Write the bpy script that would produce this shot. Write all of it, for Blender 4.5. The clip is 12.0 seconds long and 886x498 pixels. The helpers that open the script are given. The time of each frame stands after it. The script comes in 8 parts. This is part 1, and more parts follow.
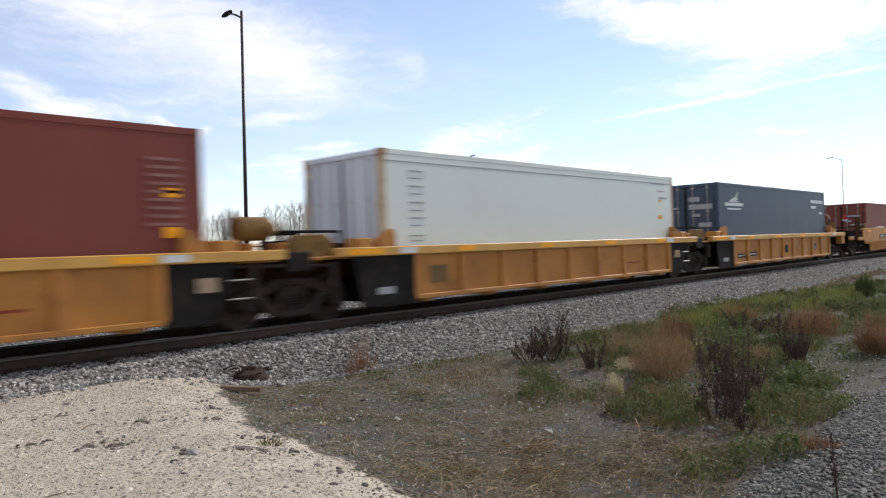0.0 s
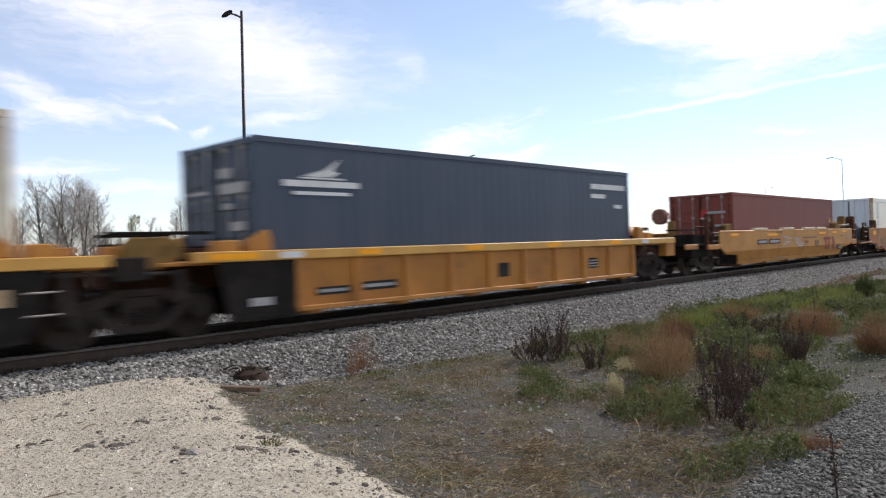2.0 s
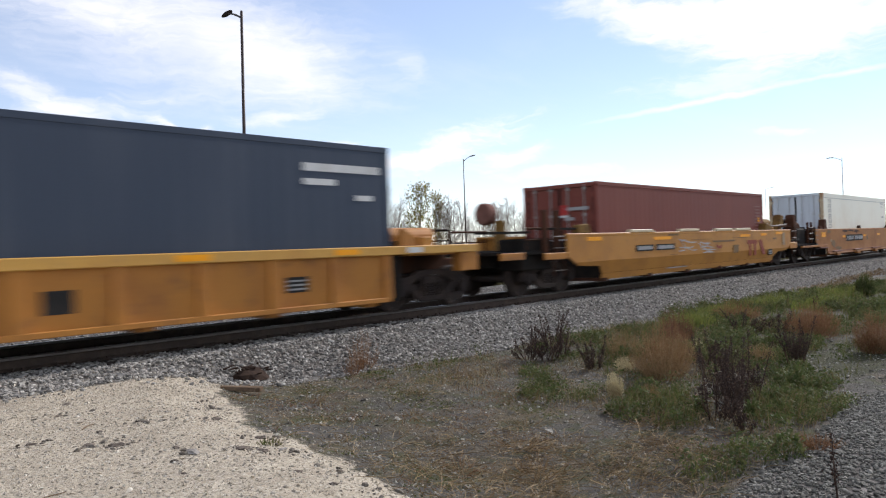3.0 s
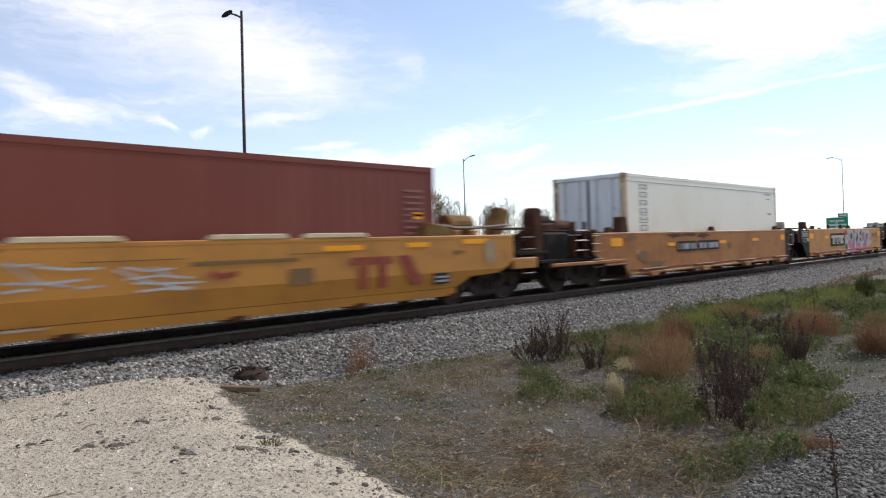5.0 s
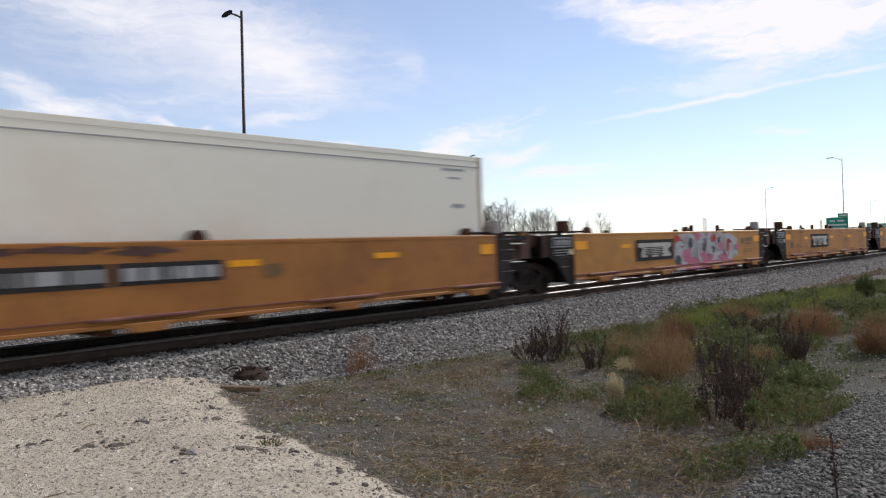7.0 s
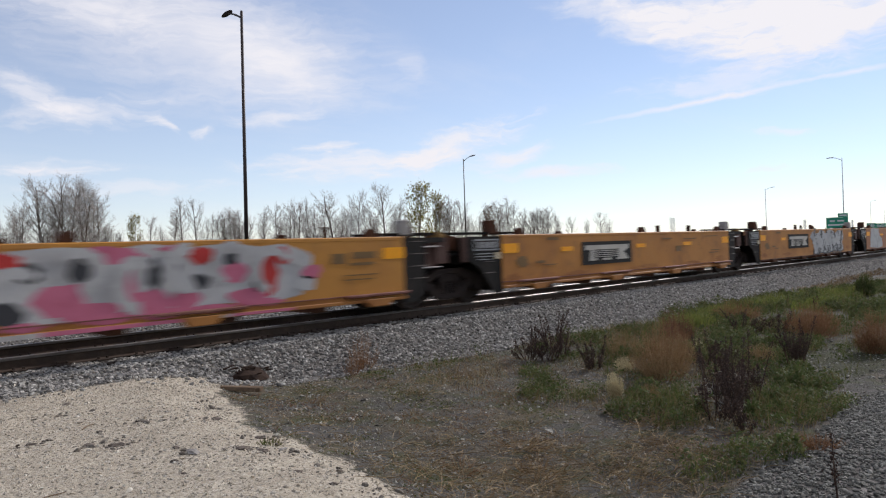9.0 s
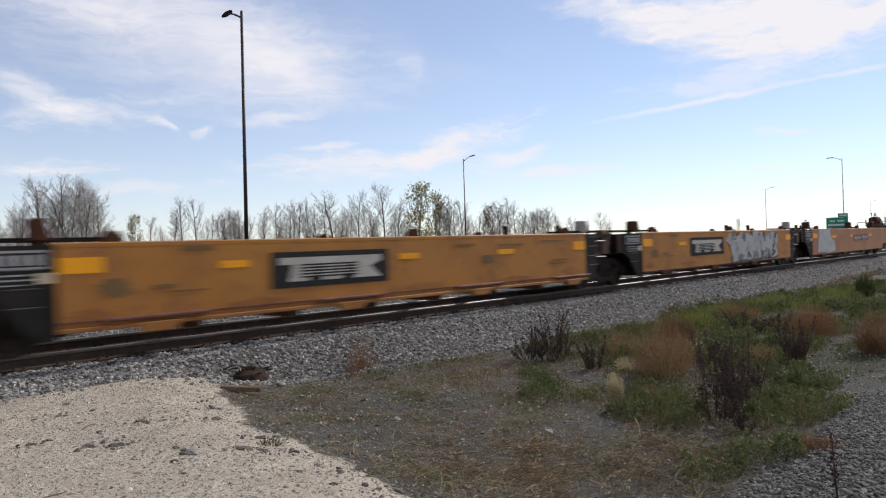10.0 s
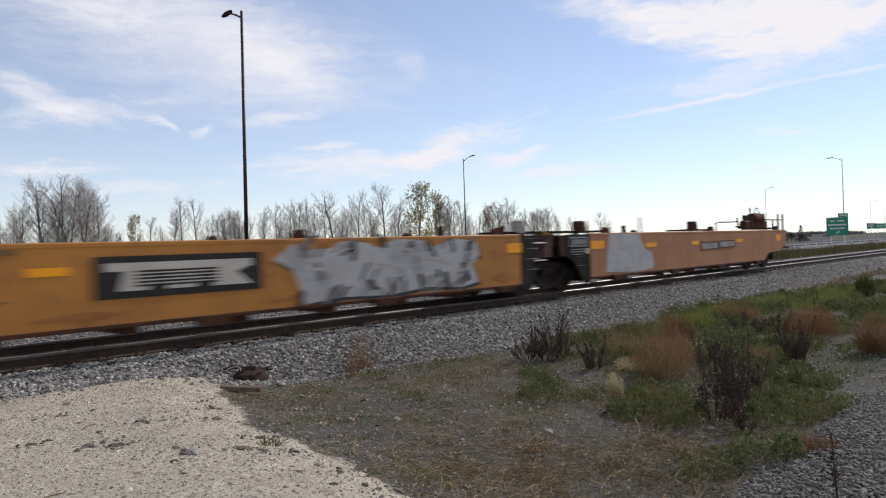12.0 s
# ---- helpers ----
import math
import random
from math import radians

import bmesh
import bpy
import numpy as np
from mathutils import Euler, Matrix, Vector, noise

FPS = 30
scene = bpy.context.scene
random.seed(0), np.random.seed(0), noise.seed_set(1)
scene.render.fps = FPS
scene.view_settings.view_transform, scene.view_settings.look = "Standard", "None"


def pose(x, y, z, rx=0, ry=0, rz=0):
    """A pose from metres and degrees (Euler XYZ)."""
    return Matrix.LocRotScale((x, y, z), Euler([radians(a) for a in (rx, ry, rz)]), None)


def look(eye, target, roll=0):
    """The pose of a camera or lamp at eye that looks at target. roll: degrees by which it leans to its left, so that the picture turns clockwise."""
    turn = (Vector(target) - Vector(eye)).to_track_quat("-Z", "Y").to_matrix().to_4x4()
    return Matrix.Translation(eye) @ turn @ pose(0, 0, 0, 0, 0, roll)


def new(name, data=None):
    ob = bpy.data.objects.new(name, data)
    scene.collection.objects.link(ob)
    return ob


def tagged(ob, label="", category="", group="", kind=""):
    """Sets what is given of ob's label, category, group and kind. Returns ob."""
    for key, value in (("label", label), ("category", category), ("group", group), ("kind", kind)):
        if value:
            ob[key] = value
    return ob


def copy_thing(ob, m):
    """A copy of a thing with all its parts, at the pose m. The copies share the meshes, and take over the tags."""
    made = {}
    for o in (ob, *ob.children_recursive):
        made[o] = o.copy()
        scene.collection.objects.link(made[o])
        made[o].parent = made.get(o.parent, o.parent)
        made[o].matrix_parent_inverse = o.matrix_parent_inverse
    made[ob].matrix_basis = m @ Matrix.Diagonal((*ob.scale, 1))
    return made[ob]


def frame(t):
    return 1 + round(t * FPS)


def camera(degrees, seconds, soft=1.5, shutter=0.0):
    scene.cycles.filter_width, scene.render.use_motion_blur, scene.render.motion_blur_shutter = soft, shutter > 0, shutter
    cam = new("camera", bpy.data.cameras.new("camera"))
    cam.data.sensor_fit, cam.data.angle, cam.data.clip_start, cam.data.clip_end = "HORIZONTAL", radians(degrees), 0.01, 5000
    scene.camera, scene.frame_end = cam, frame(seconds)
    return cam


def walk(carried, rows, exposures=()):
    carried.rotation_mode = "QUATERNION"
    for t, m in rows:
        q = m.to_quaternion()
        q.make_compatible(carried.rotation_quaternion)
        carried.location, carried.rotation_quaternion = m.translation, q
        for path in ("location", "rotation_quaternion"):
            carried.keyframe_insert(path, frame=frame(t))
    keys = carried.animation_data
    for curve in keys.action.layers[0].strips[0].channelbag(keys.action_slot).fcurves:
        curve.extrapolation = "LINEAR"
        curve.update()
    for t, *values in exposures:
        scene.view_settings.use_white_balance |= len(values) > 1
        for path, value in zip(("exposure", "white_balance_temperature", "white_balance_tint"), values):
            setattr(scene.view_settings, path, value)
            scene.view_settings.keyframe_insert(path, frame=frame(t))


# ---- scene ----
EYE = Vector((0.0, 0.0, 1.252))
YAW, PITCH = radians(46.80), radians(-0.15)
AIM = EYE + Vector((math.sin(YAW) * math.cos(PITCH), math.cos(YAW) * math.cos(PITCH), math.sin(PITCH)))
cam = camera(62.77, 12.0, soft=1.2, shutter=0.72)
walk(cam, [(0.0, look(EYE, AIM, -1.99)), (12.0, look(EYE, AIM, -1.99))],
     exposures=[(0.0, 0.49, 6270, 13), (5.0, 0.49, 6270, 13), (7.0, 0.25, 6270, 14), (9.0, 0.13, 6260, 14), (12.0, 0.13, 6260, 14)])

# ---- world and sun ----
SUN_AZ, SUN_EL = radians(95), radians(33)      # azimuth from +Y towards +X


def nodes_of(tree):
    tree.nodes.clear()
    return tree.nodes, tree.links


def build_world():
    world = bpy.data.worlds.new("sky")
    scene.world = world
    world.use_nodes = True
    n, l = nodes_of(world.node_tree)

    def calc(op, a, b=None, c=None, clamp=False):
        m = n.new("ShaderNodeMath")
        m.operation, m.use_clamp = op, clamp
        for i, v in enumerate((a, b, c)):
            if v is None:
                continue
            if hasattr(v, "is_linked"):
                l.new(v, m.inputs[i])
            else:
                m.inputs[i].default_value = v
        return m.outputs[0]

    sky = n.new("ShaderNodeTexSky")
    sky.sky_type, sky.sun_disc = 'NISHITA', False
    sky.sun_elevation, sky.sun_rotation = SUN_EL, SUN_AZ
    sky.air_density, sky.dust_density, sky.ozone_density = 0.9, 0.0, 2.0
    sky.altitude = 300
    co = n.new("ShaderNodeTexCoord")
    sep = n.new("ShaderNodeSeparateXYZ")
    l.new(co.outputs["Generated"], sep.inputs[0])
    X, Y, Z = sep.outputs
    # azimuth and height of the direction, in degrees
    az = calc('MULTIPLY', calc('ARCTAN2', X, Y), 57.2958)
    el = calc('MULTIPLY', calc('ARCSINE', Z), 57.2958)
    view = n.new("ShaderNodeCombineXYZ")
    l.new(az, view.inputs[0]); l.new(el, view.inputs[1])
    # the same direction met with a high flat layer, for the cirrus grain
    up = calc('ADD', calc('MAXIMUM', Z, 0.0), 0.16)
    flat = n.new("ShaderNodeCombineXYZ")
    l.new(calc('DIVIDE', X, up), flat.inputs[0]); l.new(calc('DIVIDE', Y, up), flat.inputs[1])

    def grain(src, scale, stretch, turn, lo, hi, detail, shift, distort=0.5):
        mp = n.new("ShaderNodeMapping")
        mp.inputs["Scale"].default_value = (scale, scale * stretch, 1)
        mp.inputs["Rotation"].default_value = (0, 0, radians(turn))
        mp.inputs["Location"].default_value = shift
        l.new(src, mp.inputs[0])
        tx = n.new("ShaderNodeTexNoise")
        tx.inputs["Scale"].default_value = 1.0
        tx.inputs["Detail"].default_value = detail
        tx.inputs["Roughness"].default_value = 0.6
        tx.inputs["Distortion"].default_value = distort
        l.new(mp.outputs[0], tx.inputs["Vector"])
        mr = n.new("ShaderNodeMapRange")
        mr.interpolation_type = 'SMOOTHSTEP'
        mr.inputs[1].default_value, mr.inputs[2].default_value = lo, hi
        l.new(tx.outputs[0], mr.inputs[0])
        return mr.outputs[0]

    def moved(src, scale, amount, shift):
        """src pushed about by a noise, for ragged outlines."""
        tx = n.new("ShaderNodeTexNoise")
        tx.inputs["Scale"].default_value, tx.inputs["Detail"].default_value = scale, 4
        mp = n.new("ShaderNodeMapping")
        mp.inputs["Location"].default_value = shift
        l.new(src, mp.inputs[0]); l.new(mp.outputs[0], tx.inputs["Vector"])
        c = n.new("ShaderNodeVectorMath"); c.operation = 'SUBTRACT'
        c.inputs[1].default_value = (0.5, 0.5, 0.5)
        l.new(tx.outputs["Color"], c.inputs[0])
        k = n.new("ShaderNodeVectorMath"); k.operation = 'MULTIPLY_ADD'
        k.inputs[1].default_value = amount
        l.new(c.outputs[0], k.inputs[0]); l.new(src, k.inputs[2])
        return k.outputs[0]

    ragged = moved(moved(view.outputs[0], 0.16, (5.0, 1.8, 0), (3, 1, 0)), 0.7, (1.6, 0.7, 0), (9, 4, 0))
    fibres = {}

    def fibre(turn):
        """Cirrus threads drawn out along one direction, with a finer set over them."""
        if turn not in fibres:
            a = grain(ragged, 0.16, 5.0, turn, 0.33, 0.68, 8, (0.4 + turn, 5.3, 0), 0.5)
            b = grain(ragged, 0.45, 4.0, turn * 1.2 + 3, 0.34, 0.66, 6, (7.4, 2.3 - turn, 0), 0.3)
            fibres[turn] = calc('MULTIPLY_ADD', b, 0.4, calc('MULTIPLY', a, 0.6))
        return fibres[turn]

    all_over = grain(flat.outputs[0], 0.8, 2.4, 35, 0.45, 0.80, 8, (1.4, 2.3, 0), 0.6)

    def bank(a, e, ra, re, turn, strength, fray):
        """A cloud round azimuth a and height e (degrees), its body eaten by threads that run along it."""
        mp = n.new("ShaderNodeMapping")
        mp.vector_type = 'TEXTURE'
        mp.inputs["Location"].default_value = (a, e, 0)
        mp.inputs["Rotation"].default_value = (0, 0, radians(turn))
        mp.inputs["Scale"].default_value = (ra * 1.2, re * 1.2, 1)
        l.new(ragged, mp.inputs[0])
        g = n.new("ShaderNodeTexGradient")
        g.gradient_type = 'SPHERICAL'
        l.new(mp.outputs[0], g.inputs[0])
        body = calc('MULTIPLY_ADD', calc('SUBTRACT', fibre(10 * round(-turn / 10)), 0.55), fray, g.outputs["Fac"])
        mr = n.new("ShaderNodeMapRange")
        mr.interpolation_type = 'SMOOTHSTEP'
        mr.inputs[1].default_value, mr.inputs[2].default_value, mr.inputs[4].default_value = 0.0, 1.0, strength * 0.95
        l.new(body, mr.inputs[0])
        gate = n.new("ShaderNodeMapRange")
        gate.inputs[2].default_value = 0.25
        l.new(g.outputs["Fac"], gate.inputs[0])
        return calc('MULTIPLY', mr.outputs[0], gate.outputs[0])

    total = calc('MULTIPLY', all_over, 0.10)
    for args in CLOUDS:
        total = calc('ADD', total, bank(*args))
    # a thin old contrail, ragged, in two lengths
    lightly = moved(view.outputs[0], 0.5, (0.6, 0.5, 0), (5, 2, 0))
    for a, e, half, turn, thick, strength in ((66.9, 10.0, 9.6, 6.2, 0.28, 0.62), (76.8, 10.9, 3.2, 2.0, 0.26, 0.5)):
        mp = n.new("ShaderNodeMapping")
        mp.vector_type = 'TEXTURE'
        mp.inputs["Location"].default_value = (a, e, 0)
        mp.inputs["Rotation"].default_value = (0, 0, radians(turn))
        mp.inputs["Scale"].default_value = (half, thick, 1)
        l.new(lightly, mp.inputs[0])
        g = n.new("ShaderNodeTexGradient")
        g.gradient_type = 'SPHERICAL'
        l.new(mp.outputs[0], g.inputs[0])
        total = calc('ADD', total, calc('MULTIPLY', g.outputs["Fac"], strength))
    # thin veil over the whole sky, thicker towards the horizon
    veil = calc('MULTIPLY_ADD', calc('POWER', calc('SUBTRACT', 1.0, calc('MAXIMUM', Z, 0.0)), 7.0), 0.32, VEIL)
    fac = calc('ADD', veil, total, clamp=True)
    mix = n.new("ShaderNodeMix")
    mix.data_type, mix.clamp_factor = 'RGBA', True
    mix.inputs["B"].default_value = (*CLOUD_WHITE, 1)
    l.new(fac, mix.inputs["Factor"])
    l.new(sky.outputs[0], mix.inputs["A"])
    bg = n.new("ShaderNodeBackground")
    bg.inputs["Strength"].default_value = SKY_STRENGTH
    l.new(mix.outputs["Result"], bg.inputs["Color"])
    out = n.new("ShaderNodeOutputWorld")
    l.new(bg.outputs[0], out.inputs["Surface"])


SKY_STRENGTH, VEIL, CLOUD_WHITE = 0.116, 0.19, (7.1, 6.95, 6.9)
# cirrus banks: azimuth, height, half width, half height (degrees), tilt, strength, how far threads eat into it
CLOUDS = [(29.0, 15.6, 17.0, 5.2, -10, 0.47, 0.32), (35.0, 14.8, 6.6, 3.6, -24, 0.36, 0.38), (22.0, 18.0, 10.0, 2.8, -8, 0.3, 0.35), (17.6, 11.4, 3.8, 1.4, -26, 0.5, 0.6),
          (21.4, 10.3, 6.0, 1.3, 8, 0.5, 0.65), (25.9, 10.0, 1.3, 0.5, -38, 0.5, 0.7), (29.0, 9.2, 1.2, 0.6, 18, 0.5, 0.7), (34.4, 10.4, 4.2, 0.7, 6, 0.5, 0.6),
          (40.0, 6.9, 9.4, 1.3, 2, 0.55, 0.7), (48.0, 8.0, 7.8, 1.5, 14, 0.62, 0.7), (37.8, 8.1, 2.6, 0.45, 2, 0.5, 0.8), (52.6, 6.8, 4.0, 0.9, 11, 0.6, 0.6), (56.0, 5.5, 6.0, 0.6, 0, 0.55, 0.6),
          (44.6, 13.6, 1.2, 1.6, 40, 0.2, 0.7), (62.0, 16.4, 9.4, 2.0, -19, 0.6, 0.5), (71.5, 15.8, 11.5, 4.0, -6, 1.0, 0.45), (74.0, 13.7, 7.0, 1.6, 10, 0.6, 0.5),
          (68.5, 11.3, 8.6, 1.2, 3, 0.36, 0.8), (72.6, 7.4, 2.8, 0.35, -4, 0.35, 0.7), (70.8, 4.8, 2.8, 0.35, 0, 0.3, 0.7), (18.4, 6.1, 4.6, 0.7, 3, 0.55, 0.8),
          (24.0, 4.9, 8.0, 0.8, 2, 0.3, 0.8), (100.0, 22.0, 20.0, 7.0, 5, 0.8, 0.7), (-12.0, 20.0, 20.0, 6.0, 8, 0.6, 0.8),
          # unseen banks behind the camera and overhead, added as whiter fill light
          (175.0, 30.0, 75.0, 28.0, 0, 0.95, 0.6), (-100.0, 32.0, 85.0, 28.0, 4, 0.75, 0.6), (40.0, 52.0, 70.0, 20.0, 0, 0.6, 0.8)]


build_world()
sun = new("sun", bpy.data.lights.new("sun", 'SUN'))
sun.data.energy, sun.data.angle, sun.data.color = 3.1, radians(2.0), (1.0, 0.94, 0.86)
sun_dir = Vector((math.sin(SUN_AZ) * math.cos(SUN_EL), math.cos(SUN_AZ) * math.cos(SUN_EL), math.sin(SUN_EL)))
sun.matrix_basis = look(sun_dir * 60, (0, 0, 0))


# ---- materials ----
def material(name, base, second=None, rough=0.6, metal=0.0, scale=2.0, amount=0.5, fine=40.0, fine_amount=0.15,
             bump=0.1, streak=False, third=None, third_amount=0.3, space="Object", per_piece=0.0, lo=0.42, hi=0.68):
    """base worn towards second in blotches (or down-running streaks), third in a finer pattern; grain and relief."""
    m = bpy.data.materials.new(name)
    m.use_nodes = True
    n, l = nodes_of(m.node_tree)
    out = n.new("ShaderNodeOutputMaterial")
    bs = n.new("ShaderNodeBsdfPrincipled")
    l.new(bs.outputs[0], out.inputs[0])
    bs.inputs["Roughness"].default_value, bs.inputs["Metallic"].default_value = rough, metal
    bs.inputs["Specular IOR Level"].default_value = 0.5 if rough < 0.45 or metal else (0.25 if rough < 0.72 else 0.1)
    co = n.new("ShaderNodeTexCoord")
    vec = co.outputs[space]
    mp = n.new("ShaderNodeMapping")
    mp.inputs["Scale"].default_value = (scale, scale, scale * (0.12 if streak else 1.0))
    l.new(vec, mp.inputs[0])

    def noise_tex(source, sc, det):
        t = n.new("ShaderNodeTexNoise")
        t.inputs["Scale"].default_value, t.inputs["Detail"].default_value = sc, det
        t.inputs["Roughness"].default_value = 0.65
        l.new(source, t.inputs["Vector"])
        return t.outputs[0]

    def ramp(source, a, b, top):
        r = n.new("ShaderNodeMapRange")
        r.interpolation_type = 'SMOOTHSTEP'
        r.inputs[1].default_value, r.inputs[2].default_value, r.inputs[4].default_value = a, b, top
        l.new(source, r.inputs[0])
        return r.outputs[0]

    def blend(fac, a, b, mode='MIX'):
        x = n.new("ShaderNodeMix")
        x.data_type, x.blend_type = 'RGBA', mode
        if hasattr(fac, "is_linked"):
            l.new(fac, x.inputs["Factor"])
        else:
            x.inputs["Factor"].default_value = fac
        for sock, val in (("A", a), ("B", b)):
            if hasattr(val, "is_linked"):
                l.new(val, x.inputs[sock])
            else:
                x.inputs[sock].default_value = (*val, 1)
        return x.outputs["Result"]

    big = noise_tex(mp.outputs[0], 1.0, 6)
    grain = noise_tex(vec, fine, 4)
    col = base
    if second:
        col = blend(ramp(big, lo, hi, amount), base, second)
    if third:
        col = blend(ramp(noise_tex(vec, scale * 3.7, 8), 0.52, 0.72, third_amount), col, third)
    if per_piece:
        info = n.new("ShaderNodeObjectInfo")
        r = n.new("ShaderNodeMapRange")
        r.inputs[3].default_value, r.inputs[4].default_value = 1 - per_piece, 1 + per_piece
        l.new(info.outputs["Random"], r.inputs[0])
        v = n.new("ShaderNodeHueSaturation")
        l.new(r.outputs[0], v.inputs["Value"])
        if hasattr(col, "is_linked"):
            l.new(col, v.inputs["Color"])
        else:
            v.inputs["Color"].default_value = (*col, 1)
        col = v.outputs[0]
    g = n.new("ShaderNodeMapRange")
    g.inputs[3].default_value, g.inputs[4].default_value = 1 - fine_amount, 1 + fine_amount
    l.new(grain, g.inputs[0])
    v = n.new("ShaderNodeHueSaturation")
    l.new(g.outputs[0], v.inputs["Value"])
    if hasattr(col, "is_linked"):
        l.new(col, v.inputs["Color"])
    else:
        v.inputs["Color"].default_value = (*col, 1)
    l.new(v.outputs[0], bs.inputs["Base Color"])
    if bump:
        b = n.new("ShaderNodeBump")
        b.inputs["Strength"].default_value, b.inputs["Distance"].default_value = bump, 0.01
        l.new(grain, b.inputs["Height"])
        l.new(b.outputs[0], bs.inputs["Normal"])
    rr = n.new("ShaderNodeMapRange")
    rr.inputs[3].default_value, rr.inputs[4].default_value = max(0.05, rough - 0.12), min(1, rough + 0.15)
    l.new(big, rr.inputs[0])
    l.new(rr.outputs[0], bs.inputs["Roughness"])
    return m


def island_material(name, colours, rough=0.85, bump=0.3, fine=60.0, trans=0.0):
    """For joined loose pieces: each island takes its own tint."""
    m = bpy.data.materials.new(name)
    m.use_nodes = True
    n, l = nodes_of(m.node_tree)
    out = n.new("ShaderNodeOutputMaterial")
    bs = n.new("ShaderNodeBsdfPrincipled")
    bs.inputs["Roughness"].default_value = rough
    bs.inputs["Specular IOR Level"].default_value = 0.25
    geo = n.new("ShaderNodeNewGeometry")
    cr = n.new("ShaderNodeValToRGB")
    el = cr.color_ramp.elements
    el[0].color, el[1].color = (*colours[0], 1), (*colours[-1], 1)
    for i, c in enumerate(colours[1:-1], 1):
        e = el.new(i / (len(colours) - 1))
        e.color = (*c, 1)
    l.new(geo.outputs["Random Per Island"], cr.inputs[0])
    co = n.new("ShaderNodeTexCoord")
    t = n.new("ShaderNodeTexNoise")
    t.inputs["Scale"].default_value, t.inputs["Detail"].default_value = fine, 4
    l.new(co.outputs["Object"], t.inputs["Vector"])
    g = n.new("ShaderNodeMapRange")
    g.inputs[3].default_value, g.inputs[4].default_value = 0.72, 1.28
    l.new(t.outputs[0], g.inputs[0])
    v = n.new("ShaderNodeHueSaturation")
    l.new(cr.outputs[0], v.inputs["Color"]); l.new(g.outputs[0], v.inputs["Value"])
    l.new(v.outputs[0], bs.inputs["Base Color"])
    if bump:
        b = n.new("ShaderNodeBump")
        b.inputs["Strength"].default_value, b.inputs["Distance"].default_value = bump, 0.01
        l.new(t.outputs[0], b.inputs["Height"])
        l.new(b.outputs[0], bs.inputs["Normal"])
    if trans:
        tr = n.new("ShaderNodeBsdfTranslucent")
        l.new(v.outputs[0], tr.inputs["Color"])
        mx = n.new("ShaderNodeMixShader")
        mx.inputs[0].default_value = trans
        l.new(bs.outputs[0], mx.inputs[1]); l.new(tr.outputs[0], mx.inputs[2])
        l.new(mx.outputs[0], out.inputs[0])
    else:
        l.new(bs.outputs[0], out.inputs[0])
    return m


YELLOW = material("aged_yellow_paint", (0.42, 0.180, 0.036), (0.31, 0.128, 0.036), 0.6, scale=0.8, amount=0.75,
                  third=(0.15, 0.075, 0.04), third_amount=0.5, bump=0.05)
YELLOW_NEW = material("cleaner_yellow_paint", (0.45, 0.205, 0.038), (0.34, 0.148, 0.036), 0.55, scale=0.8, amount=0.65,
                      third=(0.2, 0.1, 0.045), third_amount=0.4, bump=0.04)
YELLOW_RUST = material("rusty_yellow_paint", (0.345, 0.145, 0.036), (0.22, 0.083, 0.028), 0.65, scale=0.9, amount=0.65, streak=False,
                       third=(0.12, 0.05, 0.03), third_amount=0.45, bump=0.08)
YELLOW_PINK = material("faded_yellow_paint", (0.38, 0.18, 0.085), (0.30, 0.135, 0.08), 0.7, scale=0.8, amount=0.7,
                       third=(0.2, 0.09, 0.05), third_amount=0.3, bump=0.06)
OCHRE = material("ochre_rusted_steel", (0.19, 0.112, 0.036), (0.09, 0.05, 0.026), 0.8, scale=3, amount=0.8, bump=0.12)
TAG = material("dirty_tan_paint", (0.34, 0.25, 0.15), (0.24, 0.16, 0.09), 0.65, scale=4, amount=0.6)
# sunlight on the flap tops is put into this cream; number tags share it
CREAM = material("pale_sunlit_paint", (0.60, 0.50, 0.33), (0.48, 0.36, 0.20), 0.55, scale=3, amount=0.6)
RUSTY = material("pale_red_rust", (0.19, 0.095, 0.075), (0.12, 0.06, 0.05), 0.85, scale=5, amount=0.7, bump=0.15)
# step rungs: the sun's glint is put into this pale colour
RUNG_GLINT = material("sunlit_rung_steel", (0.36, 0.33, 0.31), (0.25, 0.21, 0.19), 0.5, scale=8, amount=0.6)
# paler than the side sheets: light from above is put into the chord's colour
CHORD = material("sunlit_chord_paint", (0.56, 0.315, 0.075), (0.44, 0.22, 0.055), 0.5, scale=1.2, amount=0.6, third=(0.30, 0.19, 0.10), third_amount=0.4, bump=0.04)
BROWN = material("rusty_brown_steel", (0.075, 0.032, 0.018), (0.035, 0.02, 0.015), 0.85, scale=3, amount=0.8, bump=0.15)
BLACK = material("sooty_black_steel", (0.016, 0.0145, 0.0135), (0.036, 0.027, 0.021), 0.85, scale=2.5, amount=0.6, bump=0.1)
DARK = material("dark_truck_steel", (0.034, 0.027, 0.025), (0.068, 0.048, 0.038), 0.8, scale=3.5, amount=0.7, bump=0.15)
WHEEL = material("wheel_steel", (0.035, 0.026, 0.022), (0.07, 0.045, 0.033), 0.7, metal=0.0, scale=4, amount=0.7)
RAIL_HEAD = material("worn_rail_head", (0.14, 0.125, 0.115), (0.08, 0.07, 0.063), 0.42, metal=0.8, scale=6, amount=0.5, bump=0.03)
LOGO_WHITE = material("dirty_cream_paint", (0.50, 0.465, 0.41), (0.36, 0.32, 0.27), 0.6, scale=3, amount=0.6)
TREAD = material("bright_tread_steel", (0.42, 0.41, 0.40), rough=0.38, metal=1.0, fine=20)
STEEL = material("galvanised_steel", (0.52, 0.52, 0.52), (0.4, 0.4, 0.4), 0.55, metal=0.0, scale=3)
